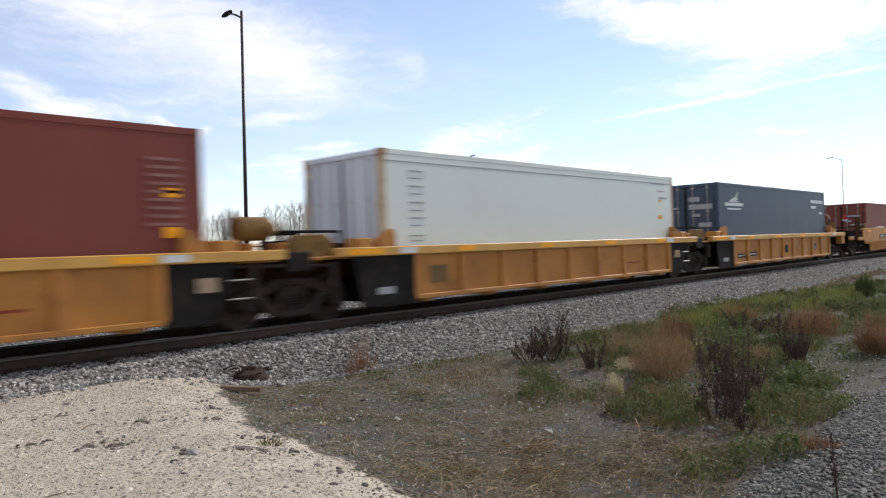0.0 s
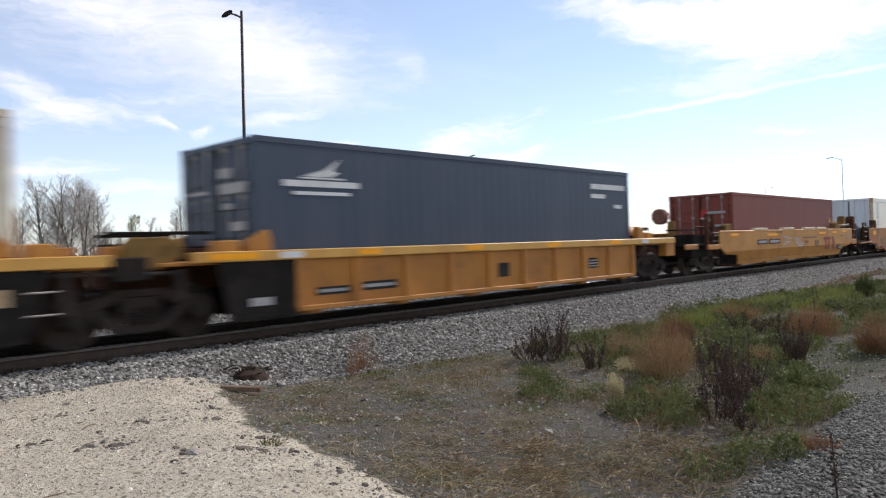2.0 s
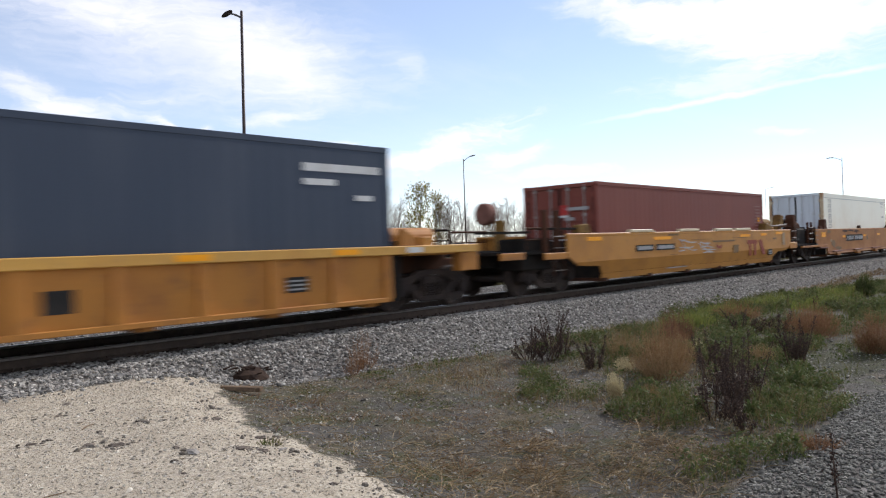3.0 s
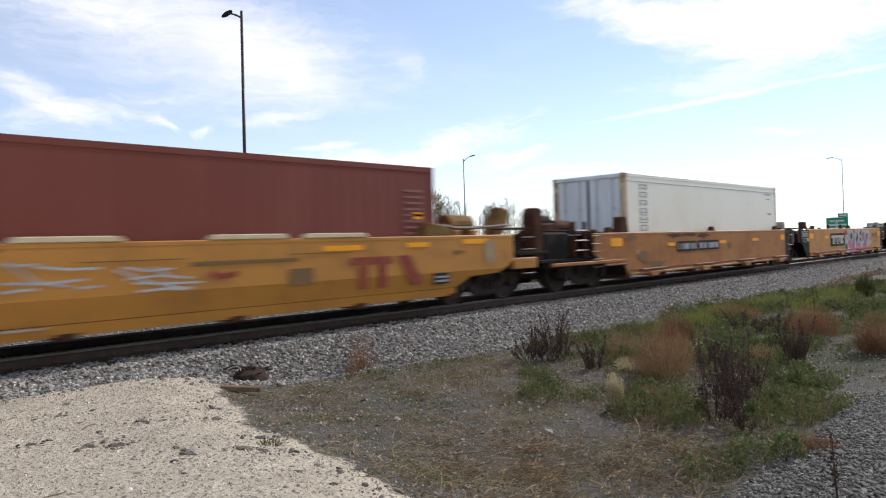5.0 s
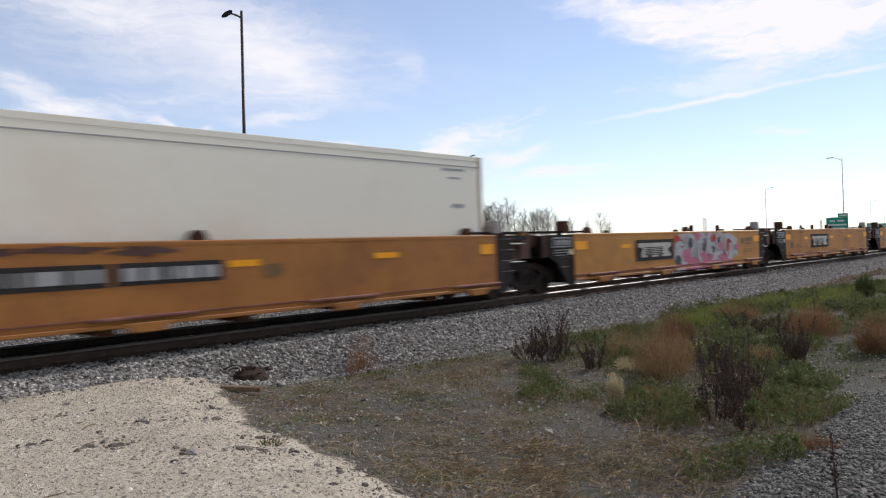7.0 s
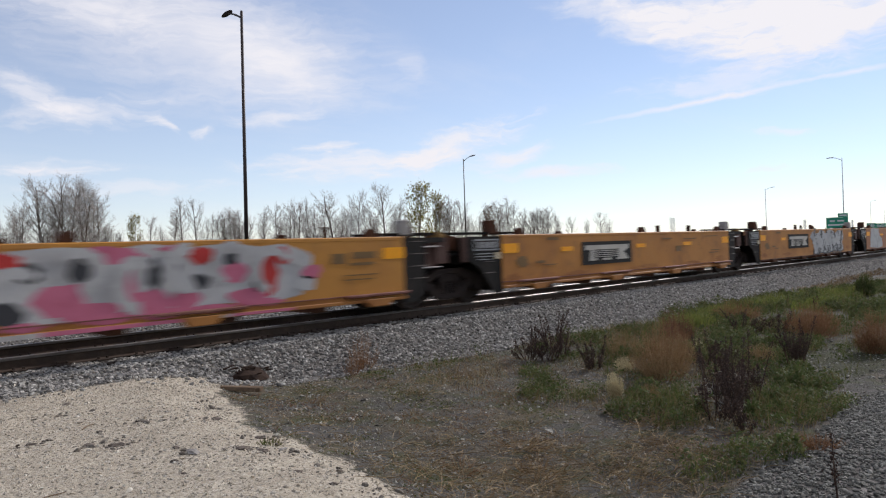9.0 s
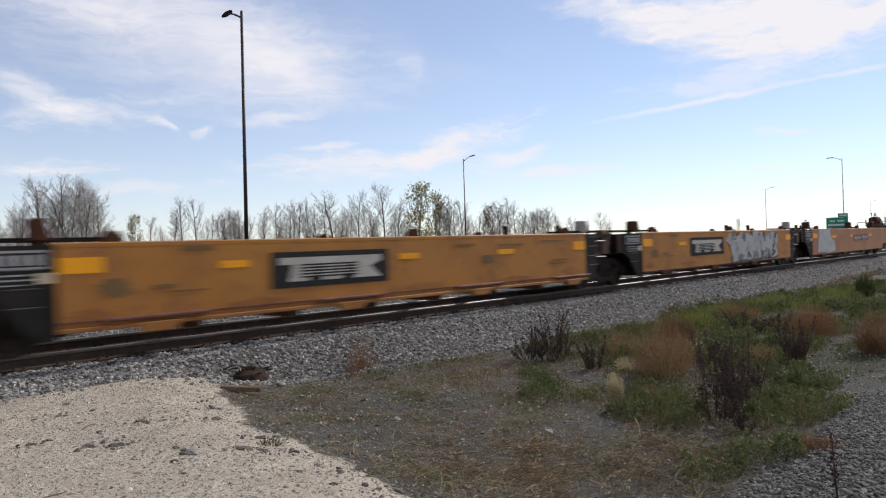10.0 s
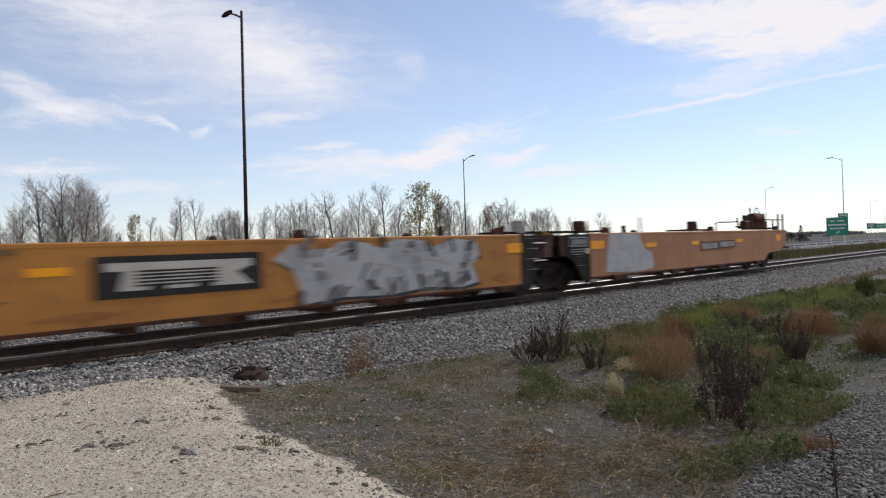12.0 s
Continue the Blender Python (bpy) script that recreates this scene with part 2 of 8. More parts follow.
PANEL = material("charcoal_end_paint", (0.021, 0.0195, 0.018), (0.042, 0.035, 0.029), 0.75, scale=2.0, amount=0.7, third=(0.03, 0.024, 0.02), third_amount=0.5, bump=0.08)
LEDGE = material("dark_red_ledge_paint", (0.15, 0.055, 0.042), (0.26, 0.13, 0.10), 0.7, scale=4, amount=0.7, bump=0.1)
PLATE = material("dull_brown_plate", (0.085, 0.05, 0.042), (0.13, 0.085, 0.07), 0.8, scale=4, amount=0.6, bump=0.1)
# lighter than the ladders: sunlit rung tops put into the colour; one handrail too
GLINT_GREY = material("sunlit_grey_steel", (0.15, 0.125, 0.11), (0.09, 0.07, 0.06), 0.6, scale=8, amount=0.7)
POST_GREY = material("pale_grey_post_paint", (0.30, 0.28, 0.26), (0.18, 0.14, 0.115), 0.7, scale=5, amount=0.6)
REFLECT = material("yellow_reflector", (0.88, 0.36, 0.004), (0.75, 0.29, 0.01), 0.5, scale=6, amount=0.4, bump=0)
WHITE = material("white_paint", (0.62, 0.63, 0.62), (0.45, 0.43, 0.40), 0.5, scale=3, amount=0.5)
GREY_MARK = material("grey_stencil", (0.30, 0.30, 0.30), (0.42, 0.42, 0.40), 0.6, scale=6)
BLACK_MARK = material("black_stencil", (0.028, 0.027, 0.026), (0.055, 0.05, 0.045), 0.75, scale=6)
FADED = material("faded_pale_stencil", (0.25, 0.12, 0.105), (0.20, 0.07, 0.055), 0.6, scale=6)
DULL_MARK = material("dull_brown_stencil", (0.16, 0.095, 0.038), (0.22, 0.12, 0.04), 0.6, scale=6)
RED_MARK = material("red_stencil", (0.22, 0.035, 0.02), (0.3, 0.1, 0.04), 0.6, scale=5)
PINK = material("pink_spray_paint", (0.46, 0.13, 0.20), (0.36, 0.08, 0.13), 0.5, scale=4)
SPRAY = material("silver_white_spray_paint", (0.42, 0.415, 0.41), (0.29, 0.285, 0.285), 0.5, scale=2.2, amount=0.75, third=(0.24, 0.22, 0.21), third_amount=0.35)
SPRAY_DULL = material("dull_spray_paint", (0.40, 0.385, 0.37), (0.30, 0.27, 0.25), 0.5, scale=3)
SPRAY_SHADE = material("grey_shadow_spray_paint", (0.17, 0.16, 0.155), (0.25, 0.235, 0.225), 0.55, scale=3)
SPRAY_RED = material("red_spray_paint", (0.42, 0.035, 0.03), (0.32, 0.03, 0.025), 0.55, scale=4)
SPRAY_BLACK = material("black_spray_paint", (0.035, 0.035, 0.04), (0.05, 0.05, 0.05), 0.5, scale=3)
REEFER = material("white_container_paint", (0.645, 0.68, 0.615), (0.57, 0.58, 0.53), 0.4, scale=0.6, amount=0.4, streak=False, bump=0.02,
                  fine_amount=0.05)
REEFER_WARM = material("cream_container_paint", (0.78, 0.745, 0.63), (0.68, 0.60, 0.46), 0.4, scale=0.5, amount=0.5, streak=False,
                       bump=0.02, fine_amount=0.05)
REEFER_RUST = material("rust_stained_white_paint", (0.52, 0.42, 0.28), (0.30, 0.15, 0.07), 0.6, scale=3, amount=0.8)
# door white with the sunless end's blue skylight in its colour; faint lettering too
DOOR_WHITE = material("sky_tinted_white_paint", (0.60, 0.64, 0.68), (0.42, 0.44, 0.46), 0.4, scale=2, amount=0.5, streak=True, bump=0.02)
NAVY = material("navy_container_paint", (0.040, 0.055, 0.085), (0.065, 0.08, 0.11), 0.45, scale=1.0, amount=0.6, streak=True, bump=0.02)
OXIDE = material("oxide_red_container_paint", (0.168, 0.041, 0.028), (0.205, 0.064, 0.046), 0.6, scale=1.0, amount=0.6, streak=True, bump=0.02)
RAIL_SIDE = material("rusty_rail_steel", (0.064, 0.048, 0.039), (0.10, 0.072, 0.056), 0.75, scale=5, amount=0.7)
TIE = material("creosoted_tie_wood", (0.035, 0.029, 0.025), (0.065, 0.054, 0.045), 0.85, scale=6, amount=0.7, bump=0.3, per_piece=0.25)
POLE = material("dark_bronze_pole", (0.035, 0.026, 0.024), (0.06, 0.04, 0.034), 0.45, scale=2)
POLE_GREY = material("weathered_grey_pole", (0.62, 0.62, 0.62), (0.52, 0.52, 0.53), 0.6, metal=0.0, scale=2)
SIGN_GREEN = material("green_sign_sheeting", (0.0, 0.22, 0.125), (0.01, 0.18, 0.11), 0.4, scale=3, bump=0)
BARK = material("grey_brown_bark", (0.17, 0.14, 0.115), (0.105, 0.085, 0.07), 0.9, scale=2, amount=0.7, bump=0.3)
# twigs lightened: distance haze and sunlight are put into their colour
TWIG = island_material("pale_twigs", [(0.31, 0.275, 0.245), (0.47, 0.425, 0.385), (0.36, 0.315, 0.28)], bump=0)
LEAF_AUTUMN = island_material("autumn_leaves", [(0.17, 0.18, 0.035), (0.26, 0.23, 0.055), (0.32, 0.23, 0.055), (0.14, 0.15, 0.035)], trans=0.45, bump=0)
LEAF_TAN = island_material("tan_leaves", [(0.17, 0.11, 0.05), (0.13, 0.075, 0.035), (0.2, 0.14, 0.08)], trans=0.3, bump=0)
WOOD = material("weathered_wood", (0.17, 0.12, 0.08), (0.09, 0.06, 0.04), 0.85, scale=6, amount=0.7, bump=0.3)


# ---- mesh helpers ----
def box(bm, x0, x1, y0, y1, z0, z1):
    v = [bm.verts.new((x, y, z)) for z in (z0, z1) for y in (y0, y1) for x in (x0, x1)]
    for f in ((0, 2, 3, 1), (4, 5, 7, 6), (0, 1, 5, 4), (2, 6, 7, 3), (0, 4, 6, 2), (1, 3, 7, 5)):
        bm.faces.new([v[i] for i in f])


def prism(bm, pts, y0, y1):
    """A plate of outline pts (x, z), from y0 to y1."""
    a = [bm.verts.new((x, y0, z)) for x, z in pts]
    b = [bm.verts.new((x, y1, z)) for x, z in pts]
    bm.faces.new(a)
    bm.faces.new(b[::-1])
    for i in range(len(pts)):
        j = (i + 1) % len(pts)
        bm.faces.new((a[j], a[i], b[i], b[j]))


def tube(bm, p0, p1, r0, r1=None, sides=8, caps=True):
    p0, p1 = Vector(p0), Vector(p1)
    r1 = r0 if r1 is None else r1
    d = (p1 - p0).normalized()
    a = d.orthogonal().normalized()
    b = d.cross(a)
    rings = []
    for p, r in ((p0, r0), (p1, r1)):
        rings.append([bm.verts.new(p + (a * math.cos(k * 2 * math.pi / sides) + b * math.sin(k * 2 * math.pi / sides)) * r)
                      for k in range(sides)])
    for k in range(sides):
        j = (k + 1) % sides
        bm.faces.new((rings[0][k], rings[0][j], rings[1][j], rings[1][k]))
    if caps:
        bm.faces.new(rings[0][::-1])
        bm.faces.new(rings[1])


def turned(bm, profile, sides=24):
    """A body of revolution round the y axis: profile of (radius, y)."""
    rings = [[bm.verts.new((r * math.cos(k * 2 * math.pi / sides), y, r * math.sin(k * 2 * math.pi / sides))) for k in range(sides)]
             for r, y in profile]
    for a, b in zip(rings, rings[1:]):
        for k in range(sides):
            j = (k + 1) % sides
            bm.faces.new((a[k], a[j], b[j], b[k]))
    bm.faces.new(rings[0][::-1])
    bm.faces.new(rings[-1])


def mesh_of(bm, name, mat, bevel=0.0, smooth=False):
    if bevel:
        bmesh.ops.bevel(bm, geom=bm.edges[:], offset=bevel, segments=1, affect='EDGES', clamp_overlap=True)
    bmesh.ops.recalc_face_normals(bm, faces=bm.faces[:])
    me = bpy.data.meshes.new(name)
    bm.to_mesh(me)
    bm.free()
    if smooth:
        for p in me.polygons:
            p.use_smooth = True
    me.materials.append(mat)
    return me


def part(name, bm, mat, parent=None, label="", bevel=0.0, smooth=False):
    ob = new(name, mesh_of(bm, name, mat, bevel, smooth))
    ob.parent = parent
    return tagged(ob, label)


def thing(name, at, label, category, group="", kind=""):
    ob = new(name)
    ob.matrix_basis = at
    return tagged(ob, label, category, group, kind)


def boxes(*dims):
    bm = bmesh.new()
    for d in dims:
        box(bm, *d)
    return bm


def each(name, dims, mat, parent=None, label="", bevel=0.0):
    """Alike box-shaped pieces, each a part of its own."""
    for d in dims:
        part(name, boxes(d), mat, parent, label, bevel)


def shape(pts, y0, y1):
    bm = bmesh.new()
    prism(bm, pts, y0, y1)
    return bm


def rod(p0, p1, r, sides=8):
    bm = bmesh.new()
    tube(bm, p0, p1, r, sides=sides)
    return bm


TRACK_Y = 11.474                    # the track's middle line; rail tops are at z = 0


# ---- ground ----
def clamp01(v):
    return np.clip(v, 0.0, 1.0)


def ease(v):
    v = clamp01(v)
    return v * v * (3 - 2 * v)


def wob(x, y, s, seed):
    """Smooth uneven field in about -1..1, on arrays."""
    k = np.array([[1.0, 0.31], [-0.52, 0.93], [0.74, -0.81], [0.21, 1.37], [1.61, 0.55], [-1.31, 1.11]]) * s
    ph = np.array([0.3, 1.7, 4.1, 2.2, 5.6, 3.3]) * (1 + 0.37 * seed)
    out = np.zeros_like(x)
    for (a, b), p, w in zip(k, ph, (1, .9, .8, .6, .45, .4)):
        out = out + w * np.sin(a * x + b * y + p + 0.8 * np.sin(0.7 * b * x - 0.6 * a * y + p))
    return out / 3.0


PAD_EDGE_Y = (-8.0, 3.5, 4.0, 4.45, 4.9, 5.5, 6.0, 6.6, 7.3, 8.06, 8.75, 10.2)
PAD_EDGE_X = (2.9, 3.30, 3.40, 3.52, 3.60, 3.63, 3.72, 3.90, 4.18, 4.55, 4.80, 5.6)


def zones(x, y):
    """Shares of crushed-stone pad, ballast and grass at each place, and the height."""
    edge = np.interp(y, PAD_EDGE_Y, PAD_EDGE_X) + 0.10 * wob(x, y, 1.7, 1) + 0.09 * wob(x, y, 6.0, 9)
    pad = ease((edge - x) / 0.5 + 0.5) * (y < 10.4)
    padh = ease((edge + 1.5 - x) / 2.5)
    d = np.abs(y - TRACK_Y)
    berm = ease((2.95 + 0.85 * ease((x - 11.0) / 8.0) * (y < TRACK_Y) + (0.5 + 2.4 * ease((30.0 - x) / 14.0)) * (y > TRACK_Y) + 0.2 * wob(x, y, 1.1, 2) - d) / 0.35 + 0.5)
    side = ease((2.15 + 0.25 * wob(x, y, 1.3, 3) - y) / 0.5 + 0.5) * ease((x - 4.2) / 1.2)
    ballast = np.maximum(berm * (1 - 0.9 * ease((d - 2.2) / .5) * (pad > 0.5)), side * (1 - pad))
    base = -0.66 + 0.05 * wob(x, y, 0.9, 4) + 0.02 * wob(x, y, 3.7, 5)
    base = np.where(y > 18, -0.78 + 0.06 * wob(x, y, 0.12, 6), base)
    base = base * (1 - padh) + (-0.255 + 0.012 * wob(x, y, 2.1, 7)) * padh
    slope = -0.21 - np.maximum(0.0, d - 1.75) * (0.46 - 0.16 * ease((x - 11.0) / 8.0))
    slope = np.where(y > TRACK_Y, -0.215 - np.maximum(0.0, d - 5.2) * 0.4, slope)
    h = np.where(d < 1.75, -0.21, np.maximum(base, slope))
    h = np.where((side > 0.3) & (y < 4), h + 0.05 * side, h)
    green = ease(0.5 + 0.8 * wob(x, y, 0.8, 8)) * ease((x - 5.5) / 4.0) * ease((y - 2.3) / 0.8)
    green = np.maximum(green * (0.55 + 0.35 * ease((x - 7.5) / 2.0)), (y > 17.0 - 2.3 * ease((x - 16.0) / 14.0)) * 1.0)
    # a darker oval of bare ground, drawn with the grass mask's tint
    green = np.maximum(green, 0.9 * ease(1.6 - 1.2 * np.hypot((x - 12.6) / 2.6, (y - 3.1) / 0.75) + 0.3 * wob(x, y, 2.1, 13)))
    return pad * (y < 10.0), ballast, green * (1 - pad) * (1 - ballast), h


def ground_height(x, y):
    return float(zones(np.array([float(x)]), np.array([float(y)]))[3][0])


def ground_material():
    m = bpy.data.materials.new("ground_soil_stone_grass")
    m.use_nodes = True
    n, l = nodes_of(m.node_tree)
    out = n.new("ShaderNodeOutputMaterial")
    bs = n.new("ShaderNodeBsdfPrincipled")
    bs.inputs["Roughness"].default_value = 0.95
    bs.inputs["Specular IOR Level"].default_value = 0.15
    l.new(bs.outputs[0], out.inputs[0])
    co = n.new("ShaderNodeTexCoord")

    def tex(sc, det=6, kind="ShaderNodeTexNoise"):
        t = n.new(kind)
        t.inputs["Scale"].default_value = sc
        if kind == "ShaderNodeTexNoise":
            t.inputs["Detail"].default_value = det
            t.inputs["Roughness"].default_value = 0.68
        l.new(co.outputs["Object"], t.inputs["Vector"])
        return t

    def ramp(src, stops):
        c = n.new("ShaderNodeValToRGB")
        el = c.color_ramp.elements
        el[0].position, el[0].color = stops[0][0], (*stops[0][1], 1)
        el[1].position, el[1].color = stops[-1][0], (*stops[-1][1], 1)
        for p, col in stops[1:-1]:
            e = el.new(p)
            e.color = (*col, 1)
        l.new(src, c.inputs[0])
        return c.outputs[0]

    def mixc(fac, a, b):
        x = n.new("ShaderNodeMix")
        x.data_type = 'RGBA'
        l.new(fac, x.inputs["Factor"]); l.new(a, x.inputs["A"]); l.new(b, x.inputs["B"])
        return x.outputs["Result"]

    def attr(name, jag):
        a = n.new("ShaderNodeAttribute")
        a.attribute_name = name
        s = n.new("ShaderNodeMath"); s.operation = 'MULTIPLY_ADD'
        s.inputs[1].default_value = jag
        l.new(tex(9, 6).outputs[0], s.inputs[0])
        k = n.new("ShaderNodeMath"); k.operation = 'ADD'
        l.new(a.outputs["Fac"], k.inputs[0])
        s.inputs[2].default_value = -jag / 2
        l.new(s.outputs[0], k.inputs[1])
        r = n.new("ShaderNodeMapRange")
        r.interpolation_type = 'SMOOTHSTEP'
        r.inputs[1].default_value, r.inputs[2].default_value = 0.35, 0.65
        l.new(k.outputs[0], r.inputs[0])
        return r.outputs[0]

    soil = ramp(tex(6.5, 12).outputs[0], [(0.30, (0.046, 0.042, 0.037)), (0.5, (0.082, 0.076, 0.067)), (0.7, (0.135, 0.125, 0.11))])
    dry = ramp(tex(26, 5).outputs[0], [(0.35, (0.075, 0.06, 0.034)), (0.65, (0.17, 0.13, 0.078))])
    soil = mixc(ramp(tex(1.1, 7).outputs[0], [(0.46, (0, 0, 0)), (0.64, (0.7, 0.7, 0.7))]), soil, dry)
    moss = ramp(tex(30, 6).outputs[0], [(0.35, (0.035, 0.04, 0.018)), (0.65, (0.085, 0.085, 0.04))])
    soil = mixc(ramp(tex(2.3, 10).outputs[0], [(0.48, (0, 0, 0)), (0.60, (0.8, 0.8, 0.8))]), soil, moss)
    vor = tex(55, kind="ShaderNodeTexVoronoi")
    padc = ramp(tex(5.5, 9).outputs[0], [(0.3, (0.31, 0.255, 0.18)), (0.5, (0.475, 0.408, 0.30)), (0.72, (0.61, 0.545, 0.425))])
    padp = ramp(vor.outputs["Color"], [(0.0, (0.17, 0.145, 0.115)), (0.45, (0.44, 0.388, 0.31)), (0.8, (0.57, 0.512, 0.42)), (1.0, (0.72, 0.67, 0.59))])
    padc = mixc(ramp(tex(30, 3).outputs[0], [(0.38, (0.2, 0.2, 0.2)), (0.6, (0.85, 0.85, 0.85))]), padc, padp)
    padc = mixc(ramp(tex(85, 2).outputs[0], [(0.60, (0, 0, 0)), (0.68, (0.45, 0.45, 0.45))]), padc, ramp(tex(9, 2).outputs[0], [(0.4, (0.13, 0.115, 0.10)), (0.6, (0.24, 0.20, 0.155))]))
    padc = mixc(ramp(tex(1.3, 7).outputs[0], [(0.42, (0, 0, 0)), (0.66, (0.55, 0.55, 0.55))]), padc, ramp(tex(40, 4).outputs[0], [(0.3, (0.22, 0.185, 0.14)), (0.7, (0.42, 0.365, 0.285))]))
    bv = tex(19, kind="ShaderNodeTexVoronoi")
    # bed colour kept dark, so shade between the loose stones is painted in
    ball = ramp(bv.outputs["Color"], [(0.0, (0.05, 0.046, 0.041)), (0.5, (0.11, 0.10, 0.09)), (1.0, (0.24, 0.22, 0.20))])
    # grass tones near and far hold the blades' self-shadow in their colour
    grass = ramp(tex(14, 8).outputs[0], [(0.32, (0.022, 0.025, 0.010)), (0.5, (0.040, 0.042, 0.019)), (0.7, (0.072, 0.065, 0.036))])
    far = ramp(tex(0.09, 8).outputs[0], [(0.35, (0, 0, 0)), (0.65, (0.7, 0.7, 0.7))])
    tan = ramp(tex(20, 5).outputs[0], [(0.3, (0.028, 0.031, 0.013)), (0.7, (0.055, 0.052, 0.026))])
    grass = mixc(far, grass, tan)
    c = mixc(attr("grass", 0.5), soil, grass)
    c = mixc(attr("pad", 1.7), c, padc)
    c = mixc(attr("ballast", 0.6), c, ball)
    l.new(c, bs.inputs["Base Color"])
    hsum = n.new("ShaderNodeMath"); hsum.operation = 'MULTIPLY_ADD'
    hsum.inputs[1].default_value = 0.6
    l.new(bv.outputs["Distance"], hsum.inputs[0])
    l.new(tex(45, 6).outputs[0], hsum.inputs[2])
    b = n.new("ShaderNodeBump")
    b.inputs["Strength"].default_value, b.inputs["Distance"].default_value = 0.7, 0.025
    l.new(hsum.outputs[0], b.inputs["Height"])
    l.new(b.outputs[0], bs.inputs["Normal"])
    return m


def build_ground():
    xs = np.concatenate([[-4000, -1500, -500, -150, -60, -25, -12], np.arange(-6, 34, 0.16), np.arange(34, 60, 0.5),
                         [64, 70, 80, 95, 115, 140, 180, 250, 400, 800, 1800, 4000]])
    ys = np.concatenate([[-4000, -1500, -400, -120, -50, -20, -9], np.arange(-4, 16.2, 0.14), [16.6, 17.2, 18.5, 20, 22, 25],
                         np.arange(28, 60, 4.0), [65, 75, 90, 110, 140, 200, 350, 800, 1800, 4000]])
    gx, gy = np.meshgrid(xs, ys)
    pad, bal, gra, h = zones(gx.ravel(), gy.ravel())
    verts = np.column_stack([gx.ravel(), gy.ravel(), h])
    nx = len(xs)
    faces = [(j * nx + i, j * nx + i + 1, (j + 1) * nx + i + 1, (j + 1) * nx + i) for j in range(len(ys) - 1) for i in range(nx - 1)]
    me = bpy.data.meshes.new("ground")
    me.from_pydata(verts.tolist(), [], faces)
    for name, val in (("pad", pad), ("ballast", bal), ("grass", gra)):
        me.attributes.new(name, 'FLOAT', 'POINT').data.foreach_set("value", val.astype(np.float32))
    for p in me.polygons:
        p.use_smooth = True
    me.materials.append(ground_material())
    tagged(new("ground", me), "pale crushed-stone pad beside grey soil, ballast and weeds", "ground", kind="structure")


build_ground()


def build_track():
    track = thing("track", pose(0, TRACK_Y, 0), "railway track of rusty rails on dark ties in ballast", "track", kind="structure")
    prof = [(-0.070, -0.180), (0.070, -0.180), (0.070, -0.168), (0.016, -0.150), (0.010, -0.135), (0.010, -0.055), (0.036, -0.040),
            (0.037, -0.010), (0.028, 0.0), (-0.028, 0.0), (-0.037, -0.010), (-0.036, -0.040), (-0.010, -0.055), (-0.010, -0.135),
            (-0.016, -0.150), (-0.070, -0.168)]
    x0, x1 = -300.0, 1200.0
    for side in (-0.755, 0.755):
        bm = bmesh.new()
        a = [bm.verts.new((x0, y + side, z)) for y, z in prof]
        b = [bm.verts.new((x1, y + side, z)) for y, z in prof]
        for i in range(len(prof)):
            j = (i + 1) % len(prof)
            bm.faces.new((a[i], a[j], b[j], b[i]))
        me = mesh_of(bm, "rail", RAIL_SIDE)
        me.materials.append(TREAD)
        me.materials.append(RAIL_HEAD)
        for p in me.polygons:
            if abs(p.normal.z) > 0.9 and p.center.z > -0.02:
                p.material_index = 1
            elif p.center.z > -0.045:
                p.material_index = 2
        rail = new("rail", me)
        rail.parent = track
        tagged(rail, "rusty steel rail with a bright worn head")
    bm = bmesh.new()
    box(bm, -0.115, 0.115, -1.295, 1.295, -0.36, -0.178)
    tie = mesh_of(bm, "tie", TIE, 0.008)
    bm = bmesh.new()
    box(bm, -0.09, 0.09, -0.17, 0.17, -0.180, -0.166)
    for dx in (-0.06, 0.06):
        for dy in (-0.09, 0.09):
            box(bm, dx - 0.012, dx + 0.012, dy - 0.016, dy + 0.016, -0.17, -0.135)
    plate = mesh_of(bm, "tie_plate", RAIL_SIDE)
    for k in range(200):
        x = -6 + k * 0.535 + random.uniform(-0.03, 0.03)
        ob = new("tie", tie)
        ob.parent = track
        ob.matrix_basis = pose(x, random.uniform(-0.04, 0.04), random.uniform(-0.016, -0.006) - (0.05 if k > 34 else 0.0), 0, 0, random.uniform(-1, 1))
        if k < 110:
            for side in (-0.755, 0.755):
                pl = new("tie_plate", plate)
                pl.parent = track
                pl.matrix_basis = pose(x, side, 0.002)


build_track()

ASPHALT = material("grey_asphalt", (0.115, 0.115, 0.117), (0.155, 0.155, 0.153), 0.9, scale=0.15, amount=0.7, fine=8, bump=0.1)
LANE = material("white_lane_paint", (0.6, 0.6, 0.58), (0.45, 0.45, 0.44), 0.7, scale=1)


def build_highway():
    for name, y0, y1 in (("road_near", 30.0, 39.0), ("road_far", 43.5, 52.0)):
        part(name, boxes((-300, 1500, y0, y1, -0.95, -0.62)), ASPHALT)
        ob = bpy.data.objects[name]
        tagged(ob, "grey asphalt highway carriageway beyond the railway", "road", kind="structure")
        for k, y in enumerate((y0 + 0.5, y1 - 0.5)):
            part("edge_line", boxes((-300, 1500, y - 0.08, y + 0.08, -0.616, -0.612)), LANE, ob, "white painted edge line")


build_highway()


